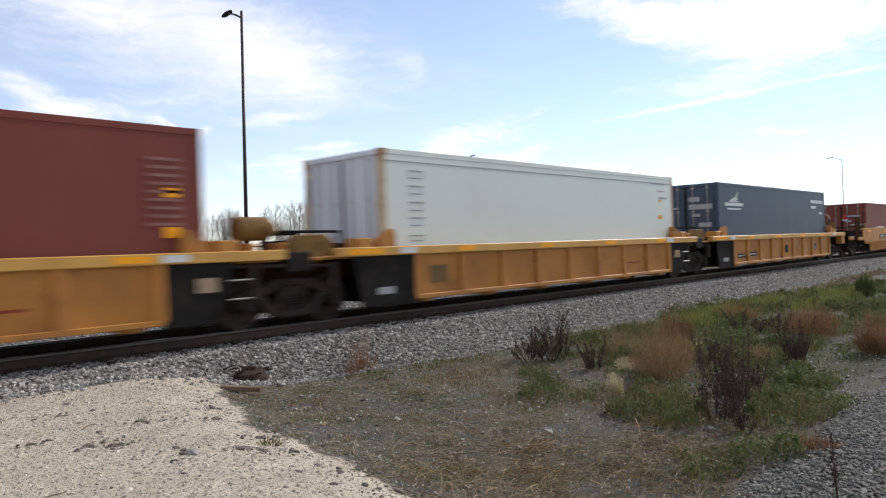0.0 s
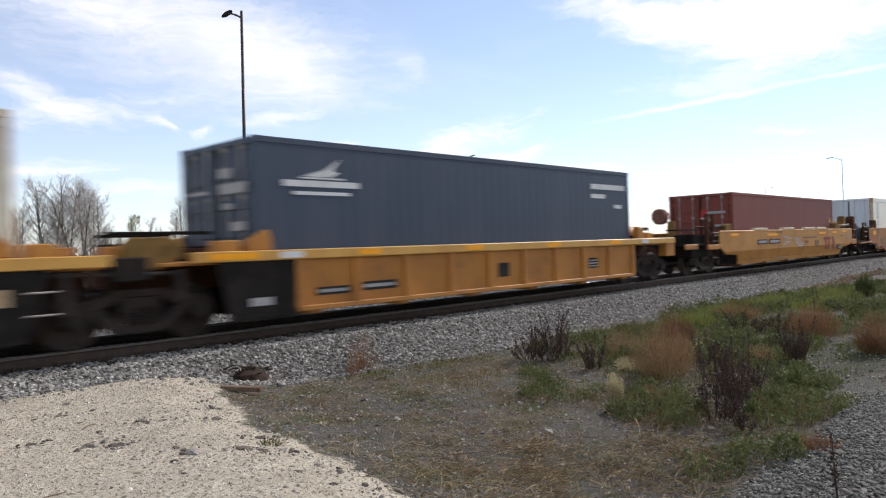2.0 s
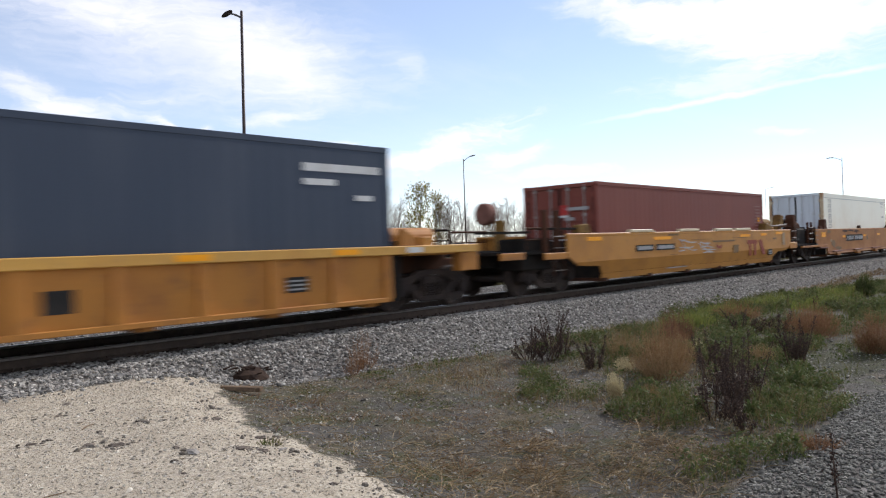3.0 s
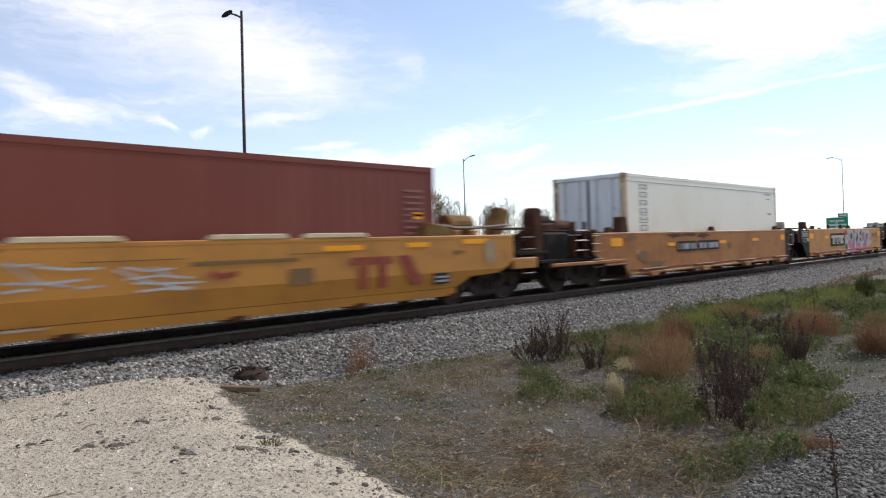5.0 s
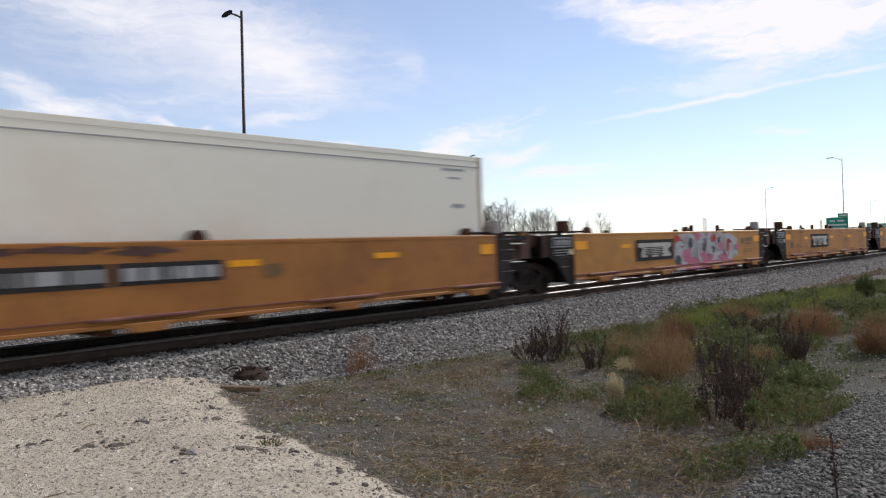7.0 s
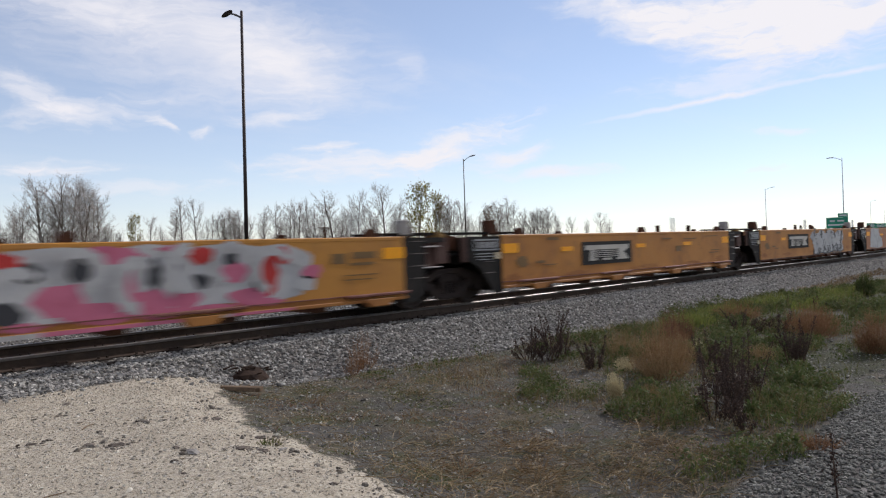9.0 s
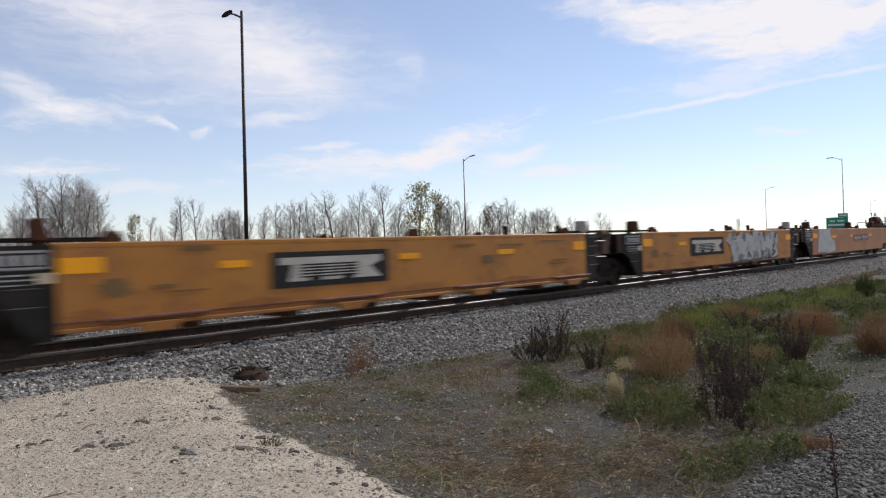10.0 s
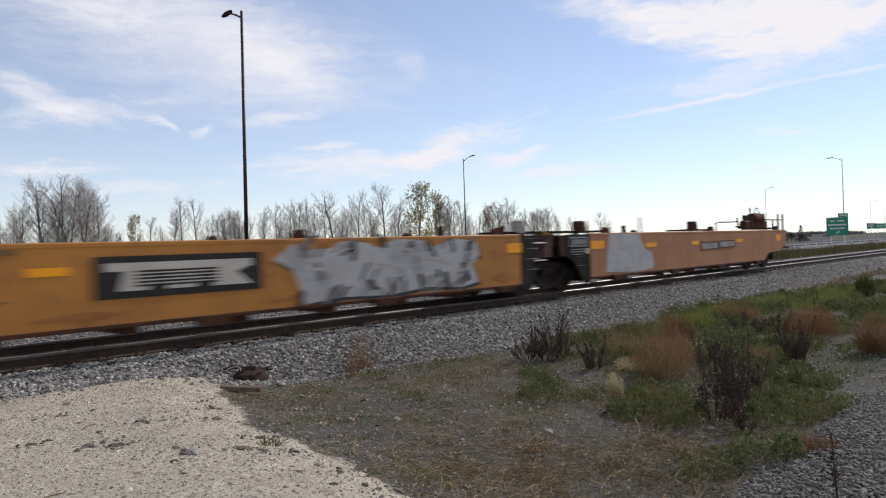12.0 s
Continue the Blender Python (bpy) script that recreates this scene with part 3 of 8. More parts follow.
def street_lamp(x, y, top, arm, mat, radius=0.085, lean=(0, 0)):
    base = -0.75
    ob = thing("street_lamp", pose(x, y, base, *lean), "tall slim street lamp with one short bent arm", "street lamp", "street lamps along the highway")
    hgt = top - base
    bm = bmesh.new()
    tube(bm, (0, 0, 0), (0, 0, hgt), radius * 1.15, radius * 0.72, 12)
    part("pole", bm, mat, ob, smooth=True)
    bm = bmesh.new()
    tube(bm, (0, 0, 0), (0, 0, 0.5), 0.24, 0.22, 12)
    part("base_collar", bm, mat, ob)
    s = 1 if arm > 0 else -1
    bm = bmesh.new()
    pts = [(0, 0, hgt - 0.30), (0, 0.35 * s, hgt - 0.10), (0, 0.75 * s, hgt + 0.08), (0, abs(arm) * 0.75 * s, hgt + 0.17)]
    for a, b in zip(pts, pts[1:]):
        tube(bm, a, b, 0.045, 0.04, 8)
    part("arm", bm, mat, ob)
    bm = bmesh.new()
    y1, y0 = abs(arm) * s, abs(arm) * 0.55 * s
    bmesh.ops.create_uvsphere(bm, u_segments=12, v_segments=8, radius=1.0)
    for v in bm.verts:
        v.co = Vector((v.co.x * 0.14, (y0 + y1) / 2 + v.co.y * abs(y1 - y0) * 0.6, hgt + 0.16 + (v.co.z * 0.09 if v.co.z > 0 else v.co.z * 0.05) - 0.05 * s * v.co.y * s))
    part("lamp_head", bm, mat, ob, "flat cobra-style lamp head", smooth=True)
    return ob


street_lamp(16.13, 26.18, 11.27, 1.45, POLE, 0.078, (-0.6, 1.2))
street_lamp(60.1, 52.9, 10.9, -1.7, POLE, 0.065)
street_lamp(107.5, 27.3, 11.3, 1.9, POLE_GREY, 0.07)
street_lamp(155.2, 53.9, 11.0, -1.9, POLE_GREY, 0.07)
street_lamp(267.4, 60.0, 11.4, -1.9, POLE_GREY, 0.07)


def road_sign(x, y, w, h, z, tab):
    ob = thing("road_sign", pose(x, y, -0.8, 0, 0, 6), "green highway sign with white lettering on two posts", "sign", "green highway signs")
    zb = z + 0.8
    part("panel", boxes((-0.03, 0.03, -w / 2, w / 2, zb, zb + h)), SIGN_GREEN, ob, "green reflective panel", bevel=0.02)
    if tab:
        part("exit_tab", boxes((-0.03, 0.03, -w / 2, -w / 2 + w * 0.46, zb + h + 0.01, zb + h + 0.5)), SIGN_GREEN, ob, bevel=0.02)
        part("tab_lettering", boxes((-0.040, -0.034, -w / 2 + 0.15, -w / 2 + w * 0.4, zb + h + 0.16, zb + h + 0.32)), WHITE, ob)
    for yy in (-w * 0.3, w * 0.3):
        part("post", boxes((0.03, 0.13, yy - 0.06, yy + 0.06, 0, zb + h * 0.9)), POLE_GREY, ob, "grey steel post")
    rows = ((0.80, -0.32, -0.02), (0.80, 0.10, 0.34), (0.58, -0.42, 0.42), (0.38, -0.34, 0.34))
    for f, a, b in rows:
        part("lettering", boxes((-0.040, -0.034, a * w, b * w, zb + h * f - 0.10, zb + h * f + 0.10)), WHITE, ob, "white lettering line")
    bm = bmesh.new()
    c = zb + h * 0.17
    for pts in ([(-0.22, -0.22), (-0.12, -0.28), (0.16, 0.02), (0.06, 0.10)], [(0.28, 0.22), (-0.04, 0.16), (0.22, -0.10)]):
        a = [bm.verts.new((-0.040, -p * 1.0, c + q)) for p, q in pts]
        b = [bm.verts.new((-0.034, -p * 1.0, c + q)) for p, q in pts]
        bm.faces.new(a); bm.faces.new(b[::-1])
        for i in range(len(pts)):
            j = (i + 1) % len(pts)
            bm.faces.new((a[i], a[j], b[j], b[i]))
    part("arrow", bm, WHITE, ob, "white slanted arrow")
    return ob


road_sign(106.6, 27.9, 2.6, 2.4, 1.0, True)


GUARD = material("dull_grey_guard_rail", (0.24, 0.24, 0.24), (0.17, 0.17, 0.17), 0.7, scale=2)


def build_distance():
    road_sign(294.6, 66.1, 2.8, 2.0, 2.5, False)
    road_sign(342.5, 73.4, 3.8, 2.2, 2.6, False)
    street_lamp(343.8, 72.2, 10.2, -1.9, POLE_GREY, 0.07)
    # low building far along the highway
    ob = thing("low_building", pose(358.5, 100.3, -0.8, 0, 0, -16), "low pale grey flat-roofed roadside building", "building")
    part("wall", boxes((-3.6, 3.6, -2.5, 2.5, 0, 2.2)), PALE_WALL, ob)
    part("roof", boxes((-3.8, 3.8, -2.7, 2.7, 2.2, 2.5)), POLE, ob, "dark flat roof edge")
    for k in range(5):
        part("window", boxes((-3.2 + k * 1.4, -2.4 + k * 1.4, -2.56, -2.5, 0.8, 1.7)), POLE, ob, "dark window")
    # guard rail beside the near carriageway
    rail_ = thing("guard_rail", pose(0, 41.2, -0.75), "long galvanised steel guard rail between the carriageways", "guard rail")
    part("beam", boxes((60, 420, -0.04, 0.04, 0.45, 0.75)), GUARD, rail_, "", 0.01)
    for k in range(60):
        part("post", boxes((60 + k * 6, 60.12 + k * 6, 0.04, 0.16, 0, 0.7)), POLE_GREY, rail_)


PALE_WALL = material("pale_grey_wall", (0.42, 0.42, 0.41), (0.34, 0.34, 0.33), 0.8, scale=0.5)


def far_wood():
    """A low uneven wood along the horizon, in small leaf clumps."""
    rnd = np.random.default_rng(11)
    n = 5200
    x = rnd.uniform(-100, 1100, n)
    y = 150 + rnd.uniform(0, 25, n) + np.maximum(0, x - 250) * 0.12
    hmax = 1.6 + 2.0 * (0.5 + 0.5 * np.sin(x * 0.045) * np.sin(x * 0.011 + 1)) + np.where(x > 330, 1.2, 0.0)
    z = -0.8 + hmax * np.sqrt(rnd.uniform(0, 1, n))
    s = rnd.uniform(0.5, 1.3, n)
    base = np.array([(1, 0, 0), (-1, 0, 0), (0, 1, 0), (0, -1, 0), (0, 0, 1), (0, 0, -1)], float)
    tri = np.array([(0, 2, 4), (2, 1, 4), (1, 3, 4), (3, 0, 4), (2, 0, 5), (1, 2, 5), (3, 1, 5), (0, 3, 5)])
    v = base[None] * s[:, None, None] * rnd.uniform(0.5, 1.2, (n, 6, 1)) + np.stack([x, y, z], 1)[:, None, :]
    f = tri[None] + (np.arange(n) * 6)[:, None, None]
    me = bpy.data.meshes.new("far_wood")
    me.from_pydata(v.reshape(-1, 3).tolist(), [], f.reshape(-1, 3).tolist())
    me.materials.append(FAR_LEAF)
    tagged(new("far_wood", me), "low dark autumn wood on the horizon", "wood", kind="stuff")


FAR_LEAF = island_material("far_wood_leaves", [(0.16, 0.155, 0.14), (0.20, 0.185, 0.165), (0.14, 0.14, 0.125), (0.22, 0.195, 0.17)], bump=0)


def conifer(x, y, h, w):
    ob = thing("conifer", pose(x, y, -0.8), "small dark evergreen conifer by the highway", "tree", "roadside shrubs and conifers")
    bm = bmesh.new()
    tube(bm, (0, 0, -0.1), (0, 0, h * 0.95), 0.09, 0.02, 8)
    part("trunk", bm, BARK, ob)
    rnd = random.Random(int(x))
    verts, faces = [], []
    for k in range(520):
        t = rnd.random() ** 0.8
        r = w * (1 - t) * rnd.uniform(.3, 1.05) + .05
        a = rnd.uniform(0, 2 * math.pi)
        c = Vector((r * math.cos(a), r * math.sin(a), 0.3 + t * (h - 0.3)))
        d = Vector((math.cos(a), math.sin(a), rnd.uniform(-.5, .3))) * rnd.uniform(.15, .3)
        q = Vector((-math.sin(a), math.cos(a), rnd.uniform(-.4, .4))) * .11
        i = len(verts)
        verts += [c - q, c + d, c + q, c - d * .5]
        faces.append((i, i + 1, i + 2, i + 3))
    me = bpy.data.meshes.new("needle_crown")
    me.from_pydata(verts, [], faces)
    me.materials.append(FAR_LEAF_DARK)
    o = new("needle_crown", me)
    o.parent = ob
    return ob


FAR_LEAF_DARK = island_material("conifer_needles", [(0.03, 0.042, 0.025), (0.045, 0.055, 0.03), (0.025, 0.035, 0.022)], bump=0)
build_distance()
far_wood()
for x, y, h, w in ((180.5, 55.0, 4.2, 1.4), (177.0, 56.0, 2.5, 1.8), (184.0, 56.0, 2.3, 2.0), (188.0, 57.0, 2.0, 2.0), (172.5, 57.0, 2.2, 1.9), (193.0, 58.0, 1.9, 1.8)):
    conifer(x, y, h, w)


# ---- trees ----
def limbs_mesh(name, segs, sides, mat):
    """Tapered prisms from (start, end, radius at each) rows, in one mesh."""
    p0, p1 = np.array([a for a, b, c, d in segs]), np.array([b for a, b, c, d in segs])
    r0, r1 = np.array([c for a, b, c, d in segs]), np.array([d for a, b, c, d in segs])
    d = p1 - p0
    d /= np.linalg.norm(d, axis=1)[:, None] + 1e-9
    u = np.cross(d, np.where(np.abs(d[:, 2:3]) > 0.9, [[1.0, 0, 0]], [[0, 0, 1.0]]))
    u /= np.linalg.norm(u, axis=1)[:, None]
    w = np.cross(d, u)
    ang = np.arange(sides) * 2 * np.pi / sides
    ring = u[:, None, :] * np.cos(ang)[None, :, None] + w[:, None, :] * np.sin(ang)[None, :, None]
    v = np.concatenate([p0[:, None] + ring * r0[:, None, None], p1[:, None] + ring * r1[:, None, None]], 1)
    quad = np.array([[k, (k + 1) % sides, sides + (k + 1) % sides, sides + k] for k in range(sides)])
    f = quad[None] + (np.arange(len(segs)) * 2 * sides)[:, None, None]
    return raw_mesh(name, v.reshape(-1, 3), f.reshape(-1, 4), mat)


def raw_mesh(name, verts, faces, mat):
    me = bpy.data.meshes.new(name)
    nv, nf, k = len(verts), len(faces), faces.shape[1]
    me.vertices.add(nv)
    me.vertices.foreach_set("co", verts.astype(np.float32).ravel())
    me.loops.add(nf * k)
    me.loops.foreach_set("vertex_index", faces.astype(np.int32).ravel())
    me.polygons.add(nf)
    me.polygons.foreach_set("loop_start", np.arange(0, nf * k, k, dtype=np.int32))
    me.update(calc_edges=True)
    me.polygons.foreach_set("use_smooth", np.zeros(nf, dtype=bool))
    me.materials.append(mat)
    return me


def bare_tree(name, seed, half, label, stems=1, low=0.18, leaf=None, leafy=0.5, fine=3):
    """An upright autumn tree 10 m high with an oval crown of that half width: stems, rising limbs, branches and fine twigs."""
    rnd = random.Random(seed)
    ob = thing(name, pose(0, 0, 0), label, "tree", "trees beyond the highway")
    wood, twigs, tips = [], [], []

    def shoot(out, p, d, length, r, n, lift, wander):
        way, q, d = [], np.array(p), np.array(d)
        for k in range(n):
            d = d + np.array((rnd.gauss(0, wander), rnd.gauss(0, wander), lift))
            d = d / math.sqrt(d @ d)
            e = q + d * (length / n)
            out.append((q, e, r * (1 - 0.7 * k / n), r * (1 - 0.7 * (k + 1) / n)))
            q = e
            way.append((q, d))
        return way

    def aside(d, tilt):
        az = rnd.uniform(0, 2 * math.pi)
        e = np.array(d) + np.array((math.cos(az), math.sin(az), rnd.uniform(-.1, .1))) * math.tan(radians(tilt))
        return e / math.sqrt(e @ e)

    for k in range(stems):
        az = k * 2 * math.pi / stems + rnd.uniform(-.5, .5)
        spread = 0 if stems == 1 else half * rnd.uniform(.25, .5)
        base = np.array((math.cos(az) * spread * .45, math.sin(az) * spread * .45, -0.1))
        top = rnd.uniform(9.6, 10.0) if k == 0 else rnd.uniform(7.6, 9.6)
        lean = np.array((math.cos(az) * spread / top, math.sin(az) * spread / top, 1.0))
        reach = half if stems == 1 else half * 0.72
        nodes = 15
        for i, (q, d) in enumerate(shoot(wood, base, lean, top, 0.13 if stems == 1 else 0.10, nodes, 0.02, 0.028)):
            f = (i + 1) / nodes
            if f < low or i == nodes - 1:
                continue
            env = reach * math.sqrt(max(0.03, 1 - ((f - 0.42) / 0.62) ** 2))
            for _ in range(3 if f < .8 else 2):
                tilt = rnd.uniform(46, 72) - 22 * f
                length = min(env / math.sin(radians(tilt)) * rnd.uniform(.7, 1.1), (10.2 - q[2]) * 1.1)
                for q2, d2 in shoot(wood, q, aside((0, 0, 1), tilt), length, 0.018 + 0.030 * (1 - f), 5, 0.055, 0.07)[1:]:
                    for _ in range(2):
                        for q3, d3 in shoot(twigs, q2, aside(d2, rnd.uniform(25, 60)), rnd.uniform(.45, 1.05), .010, 3, 0.045, 0.10):
                            for _ in range(fine + 1):
                                tw = shoot(twigs, q3, aside(d3, rnd.uniform(20, 60)), rnd.uniform(.2, .5), .006, 1, 0.03, 0.06)
                                tips.append(tw[-1][0])
    k = 10.0 / max(e[2] for p, e, r0, r1 in twigs)
    wood, twigs, tips = [(p * k, e * k, a, b) for p, e, a, b in wood], [(p * k, e * k, a, b) for p, e, a, b in twigs], [t * k for t in tips]
    for part_name, segs, sides, mat, lab in (("trunk", wood, 5, BARK, "grey trunk and limbs"), ("crown", twigs, 3, TWIG, "fine bare twigs")):
        o = new(part_name, limbs_mesh(part_name, segs, sides, mat))
        o.parent = ob
        tagged(o, lab)
    if leaf:
        keep = np.array([t for t in tips if rnd.random() < leafy])
        r = np.random.default_rng(seed)
        m = len(keep)
        c = keep + r.normal(0, 0.16, (m, 3))
        a = r.normal(size=(m, 3))
        a /= np.linalg.norm(a, axis=1)[:, None]
        b = np.cross(a, r.normal(size=(m, 3)))
        b /= np.linalg.norm(b, axis=1)[:, None]
        size = r.uniform(.07, .16, (m, 1))
        v = np.stack([c - a * size, c + b * size * .7, c + a * size, c - b * size * .7], 1).reshape(-1, 3)
        lv = new("leaf_crown", raw_mesh("leaf_crown", v, np.arange(m * 4).reshape(-1, 4), leaf))
        lv.parent = ob
        tagged(lv, "remaining autumn leaves")
    return ob


OPEN_TREE = "bare grey autumn tree with fine upright twigs"
KINDS = [bare_tree("bare_tree", 3, 2.1, OPEN_TREE),
         bare_tree("bare_tree", 8, 2.6, "bare grey many-stemmed autumn tree", 3, .14, fine=2),
         bare_tree("bare_tree", 21, 2.3, OPEN_TREE, 2, .16, fine=2),
         bare_tree("leafy_tree", 5, 2.2, "autumn tree with yellow-green leaves still on", 1, .12, LEAF_AUTUMN, .55, 3),
         bare_tree("leafy_tree", 12, 2.9, "autumn tree with withered tan leaves", 2, .10, LEAF_TAN, .35),
         bare_tree("bare_tree", 33, 1.3, "slim bare grey autumn tree", 1, .2),
         bare_tree("bare_tree", 41, 3.0, "rounded dense bare shrubby tree", 4, .06, fine=2)]


def plant_trees():
    # azimuth from +Y in degrees, distance along Y, height over the ground, kind, width factor
    rows = [(15.8, 92, 7.8, 1, 1.00), (16.4, 103, 10.1, 2, 1.00), (16.8, 101, 9.6, 0, 0.90), (17.8, 99, 13.3, 0, 0.95), (18.6, 97, 13.4, 1, 1.00), (19.4, 95, 12.8, 2, 0.90),
            (20.2, 93, 13.0, 1, 1.00), (21.0, 104, 14.1, 2, 1.00), (21.5, 102, 12.0, 0, 0.90), (22.0, 100, 7.4, 6, 0.60), (23.9, 98, 8.2, 3, 0.62), (24.9, 96, 8.0, 0, 0.80),
            (25.7, 94, 6.7, 2, 0.60), (26.4, 92, 8.5, 5, 1.00), (27.2, 103, 11.4, 5, 1.00), (28.0, 101, 11.1, 0, 0.75), (28.9, 99, 8.6, 2, 0.80), (30.0, 97, 9.0, 6, 0.70),
            (30.7, 95, 9.4, 6, 0.75), (31.4, 93, 8.9, 1, 0.80), (33.0, 104, 10.2, 2, 0.80), (33.9, 102, 10.6, 0, 0.90), (35.0, 100, 11.4, 2, 0.95), (35.7, 98, 10.8, 0, 0.90),
            (36.8, 96, 11.2, 2, 0.90), (37.6, 94, 10.2, 0, 0.90), (38.4, 92, 12.0, 5, 1.30), (39.3, 103, 11.7, 2, 0.90), (40.3, 101, 13.4, 0, 0.90), (41.1, 99, 11.4, 2, 0.80),
            (42.2, 97, 14.6, 0, 1.00), (43.2, 95, 11.7, 2, 0.90), (44.8, 93, 14.2, 3, 0.95), (46.1, 104, 13.7, 3, 0.75), (46.8, 102, 12.0, 4, 0.60), (47.7, 100, 13.0, 2, 1.00),
            (48.3, 98, 12.0, 0, 0.90), (49.8, 96, 10.2, 2, 0.70), (50.6, 94, 10.9, 4, 0.75), (51.6, 92, 11.7, 1, 0.80), (52.4, 103, 13.7, 2, 1.00), (53.2, 101, 10.9, 2, 0.70),
            (54.1, 99, 10.9, 6, 0.85), (54.9, 97, 11.1, 6, 0.85), (55.8, 95, 9.7, 2, 0.70), (56.9, 93, 8.5, 0, 0.90), (58.1, 104, 8.6, 2, 0.60), (59.1, 102, 10.5, 0, 1.00),
            (59.6, 100, 8.4, 2, 0.70), (22.8, 98, 6.2, 6, 0.50), (34.4, 96, 8.7, 1, 0.70), (36.4, 94, 8.8, 1, 0.70), (38.8, 92, 9.2, 1, 0.70), (41.4, 103, 10.2, 1, 0.70),
            (43.8, 101, 9.7, 1, 0.70), (49.0, 99, 9.6, 1, 0.70)]
    used = set()
    for k, (az, y, hgt, kind, wide) in enumerate(rows):
        src = KINDS[kind]
        m = pose(y * math.tan(radians(az)), y, -0.8, 0, 0, k * 67)
        ob = src if kind not in used else copy_thing(src, m)
        used.add(kind)
        ob.matrix_basis = m
        s = hgt / 10.0
        ob.scale = (s * wide, s * wide, s)


plant_trees()


# ---- train ----
MOVERS = []                         # (thing, place along the train)
WHEELS = []                         # (wheelset, its rest pose)
WHEEL_R = 0.42


def wheelset_mesh():
    bm = bmesh.new()
    for s in (-1, 1):
        prof = [(0.10, 0.690), (0.30, 0.700), (0.345, 0.690), (0.345, 0.680), (0.445, 0.680), (0.445, 0.705), (0.425, 0.715), (0.42, 0.815),
                (0.36, 0.815), (0.34, 0.785), (0.16, 0.765), (0.13, 0.83), (0.085, 0.83), (0.085, 1.03), (0.07, 1.05)]
        turned(bm, [(r, y * s) for r, y in prof], 28)
    turned(bm, [(0.08, -0.72), (0.08, 0.72)], 16)
    return mesh_of(bm, "wheelset", WHEEL)


WHEELSET = wheelset_mesh()


def truck_meshes():
    out = []
    # cast side frame: arched top member, spring pocket, jaws over the axle boxes
    bm = bmesh.new()
    # the frame is laid out of plates round its window
    for pts in ([(-1.12, 0.36), (-1.12, 0.58), (-0.95, 0.66), (-0.60, 0.68), (-0.40, 0.80), (-0.30, 0.80), (-0.30, 0.66), (-0.55, 0.54), (-0.76, 0.51), (-1.0, 0.50), (-1.0, 0.36)],
                [(1.12, 0.36), (1.0, 0.36), (1.0, 0.50), (0.76, 0.51), (0.55, 0.54), (0.30, 0.66), (0.30, 0.80), (0.40, 0.80), (0.60, 0.68), (0.95, 0.66), (1.12, 0.58)],
                [(-0.32, 0.69), (-0.32, 0.80), (0.32, 0.80), (0.32, 0.69)],
                [(-0.78, 0.51), (-0.55, 0.54), (-0.30, 0.30), (-0.30, 0.18), (-0.42, 0.18)],
                [(0.78, 0.51), (0.42, 0.18), (0.30, 0.18), (0.30, 0.30), (0.55, 0.54)],
                [(-0.32, 0.16), (-0.32, 0.27), (0.32, 0.27), (0.32, 0.16)],
                [(-0.30, 0.26), (-0.30, 0.70), (-0.22, 0.70), (-0.22, 0.26)],
                [(0.22, 0.26), (0.22, 0.70), (0.30, 0.70), (0.30, 0.26)]):
        prism(bm, pts, -0.06, 0.06)
    out.append(mesh_of(bm, "side_frame", DARK, 0.012))
    bm = bmesh.new()
    prof = []
    for k in range(6):
        z = 0.27 + k * 0.045
        prof += [(0.040, z), (0.058, z + 0.006), (0.058, z + 0.028), (0.040, z + 0.034)]
    turned(bm, prof, 10)
    for v in bm.verts:
        v.co = Vector((v.co.x, v.co.z, v.co.y))
    out.append(mesh_of(bm, "spring", DARK))
    bm = bmesh.new()
    box(bm, -0.21, 0.21, -1.05, 1.05, 0.52, 0.68)
    box(bm, -0.18, 0.18, -0.75, 0.75, 0.42, 0.54)
    tube(bm, (0, 0, 0.6), (0, 0, 0.80), 0.22, sides=16)
    out.append(mesh_of(bm, "bolster", DARK, 0.015))
    bm = bmesh.new()
    tube(bm, (0, -0.12, 0.42), (0, 0.12, 0.42), 0.125, sides=12)
    box(bm, -0.11, 0.11, -0.09, 0.09, 0.40, 0.56)
    out.append(mesh_of(bm, "axle_box", DARK))
    bm = bmesh.new()
    for x in (-0.30, 0.30):
        box(bm, x - 0.05, x + 0.05, -0.95, 0.95, 0.30, 0.38)
    for s in (-1, 1):
        for y in (-0.76, 0.76):
            box(bm, s * 0.36, s * 0.45, y - 0.06, y + 0.06, 0.24, 0.52)
    out.append(mesh_of(bm, "brake_beam", BLACK))
    return out


TRUCK = truck_meshes()


def truck(parent, x):
    frame_, springs, bolster, axle_boxes, brake = TRUCK
    hub = new("truck", bolster)
    hub.parent = parent
    hub.matrix_basis = pose(x, 0, 0)
    tagged(hub, "dark sooty two-axle freight truck")
    rest = [(0, 0, "brake_beam", brake)]
    for y in (-1.0, 1.0):
        rest += [(0, y, "side_frame", frame_)] + [(x_, y, "spring", springs) for x_ in (-0.13, 0.0, 0.13)] + [(x_, y, "axle_box", axle_boxes) for x_ in (-0.89, 0.89)]
    for x_, y, name, me in rest:
        o = new(name, me)
        o.parent = hub
        o.matrix_basis = pose(x_, y, 0)
    for dx in (-0.89, 0.89):
        w = new("wheelset", WHEELSET)
        w.parent = hub
        w.matrix_basis = pose(dx, 0, WHEEL_R)
        WHEELS.append((w, dx))
    return hub


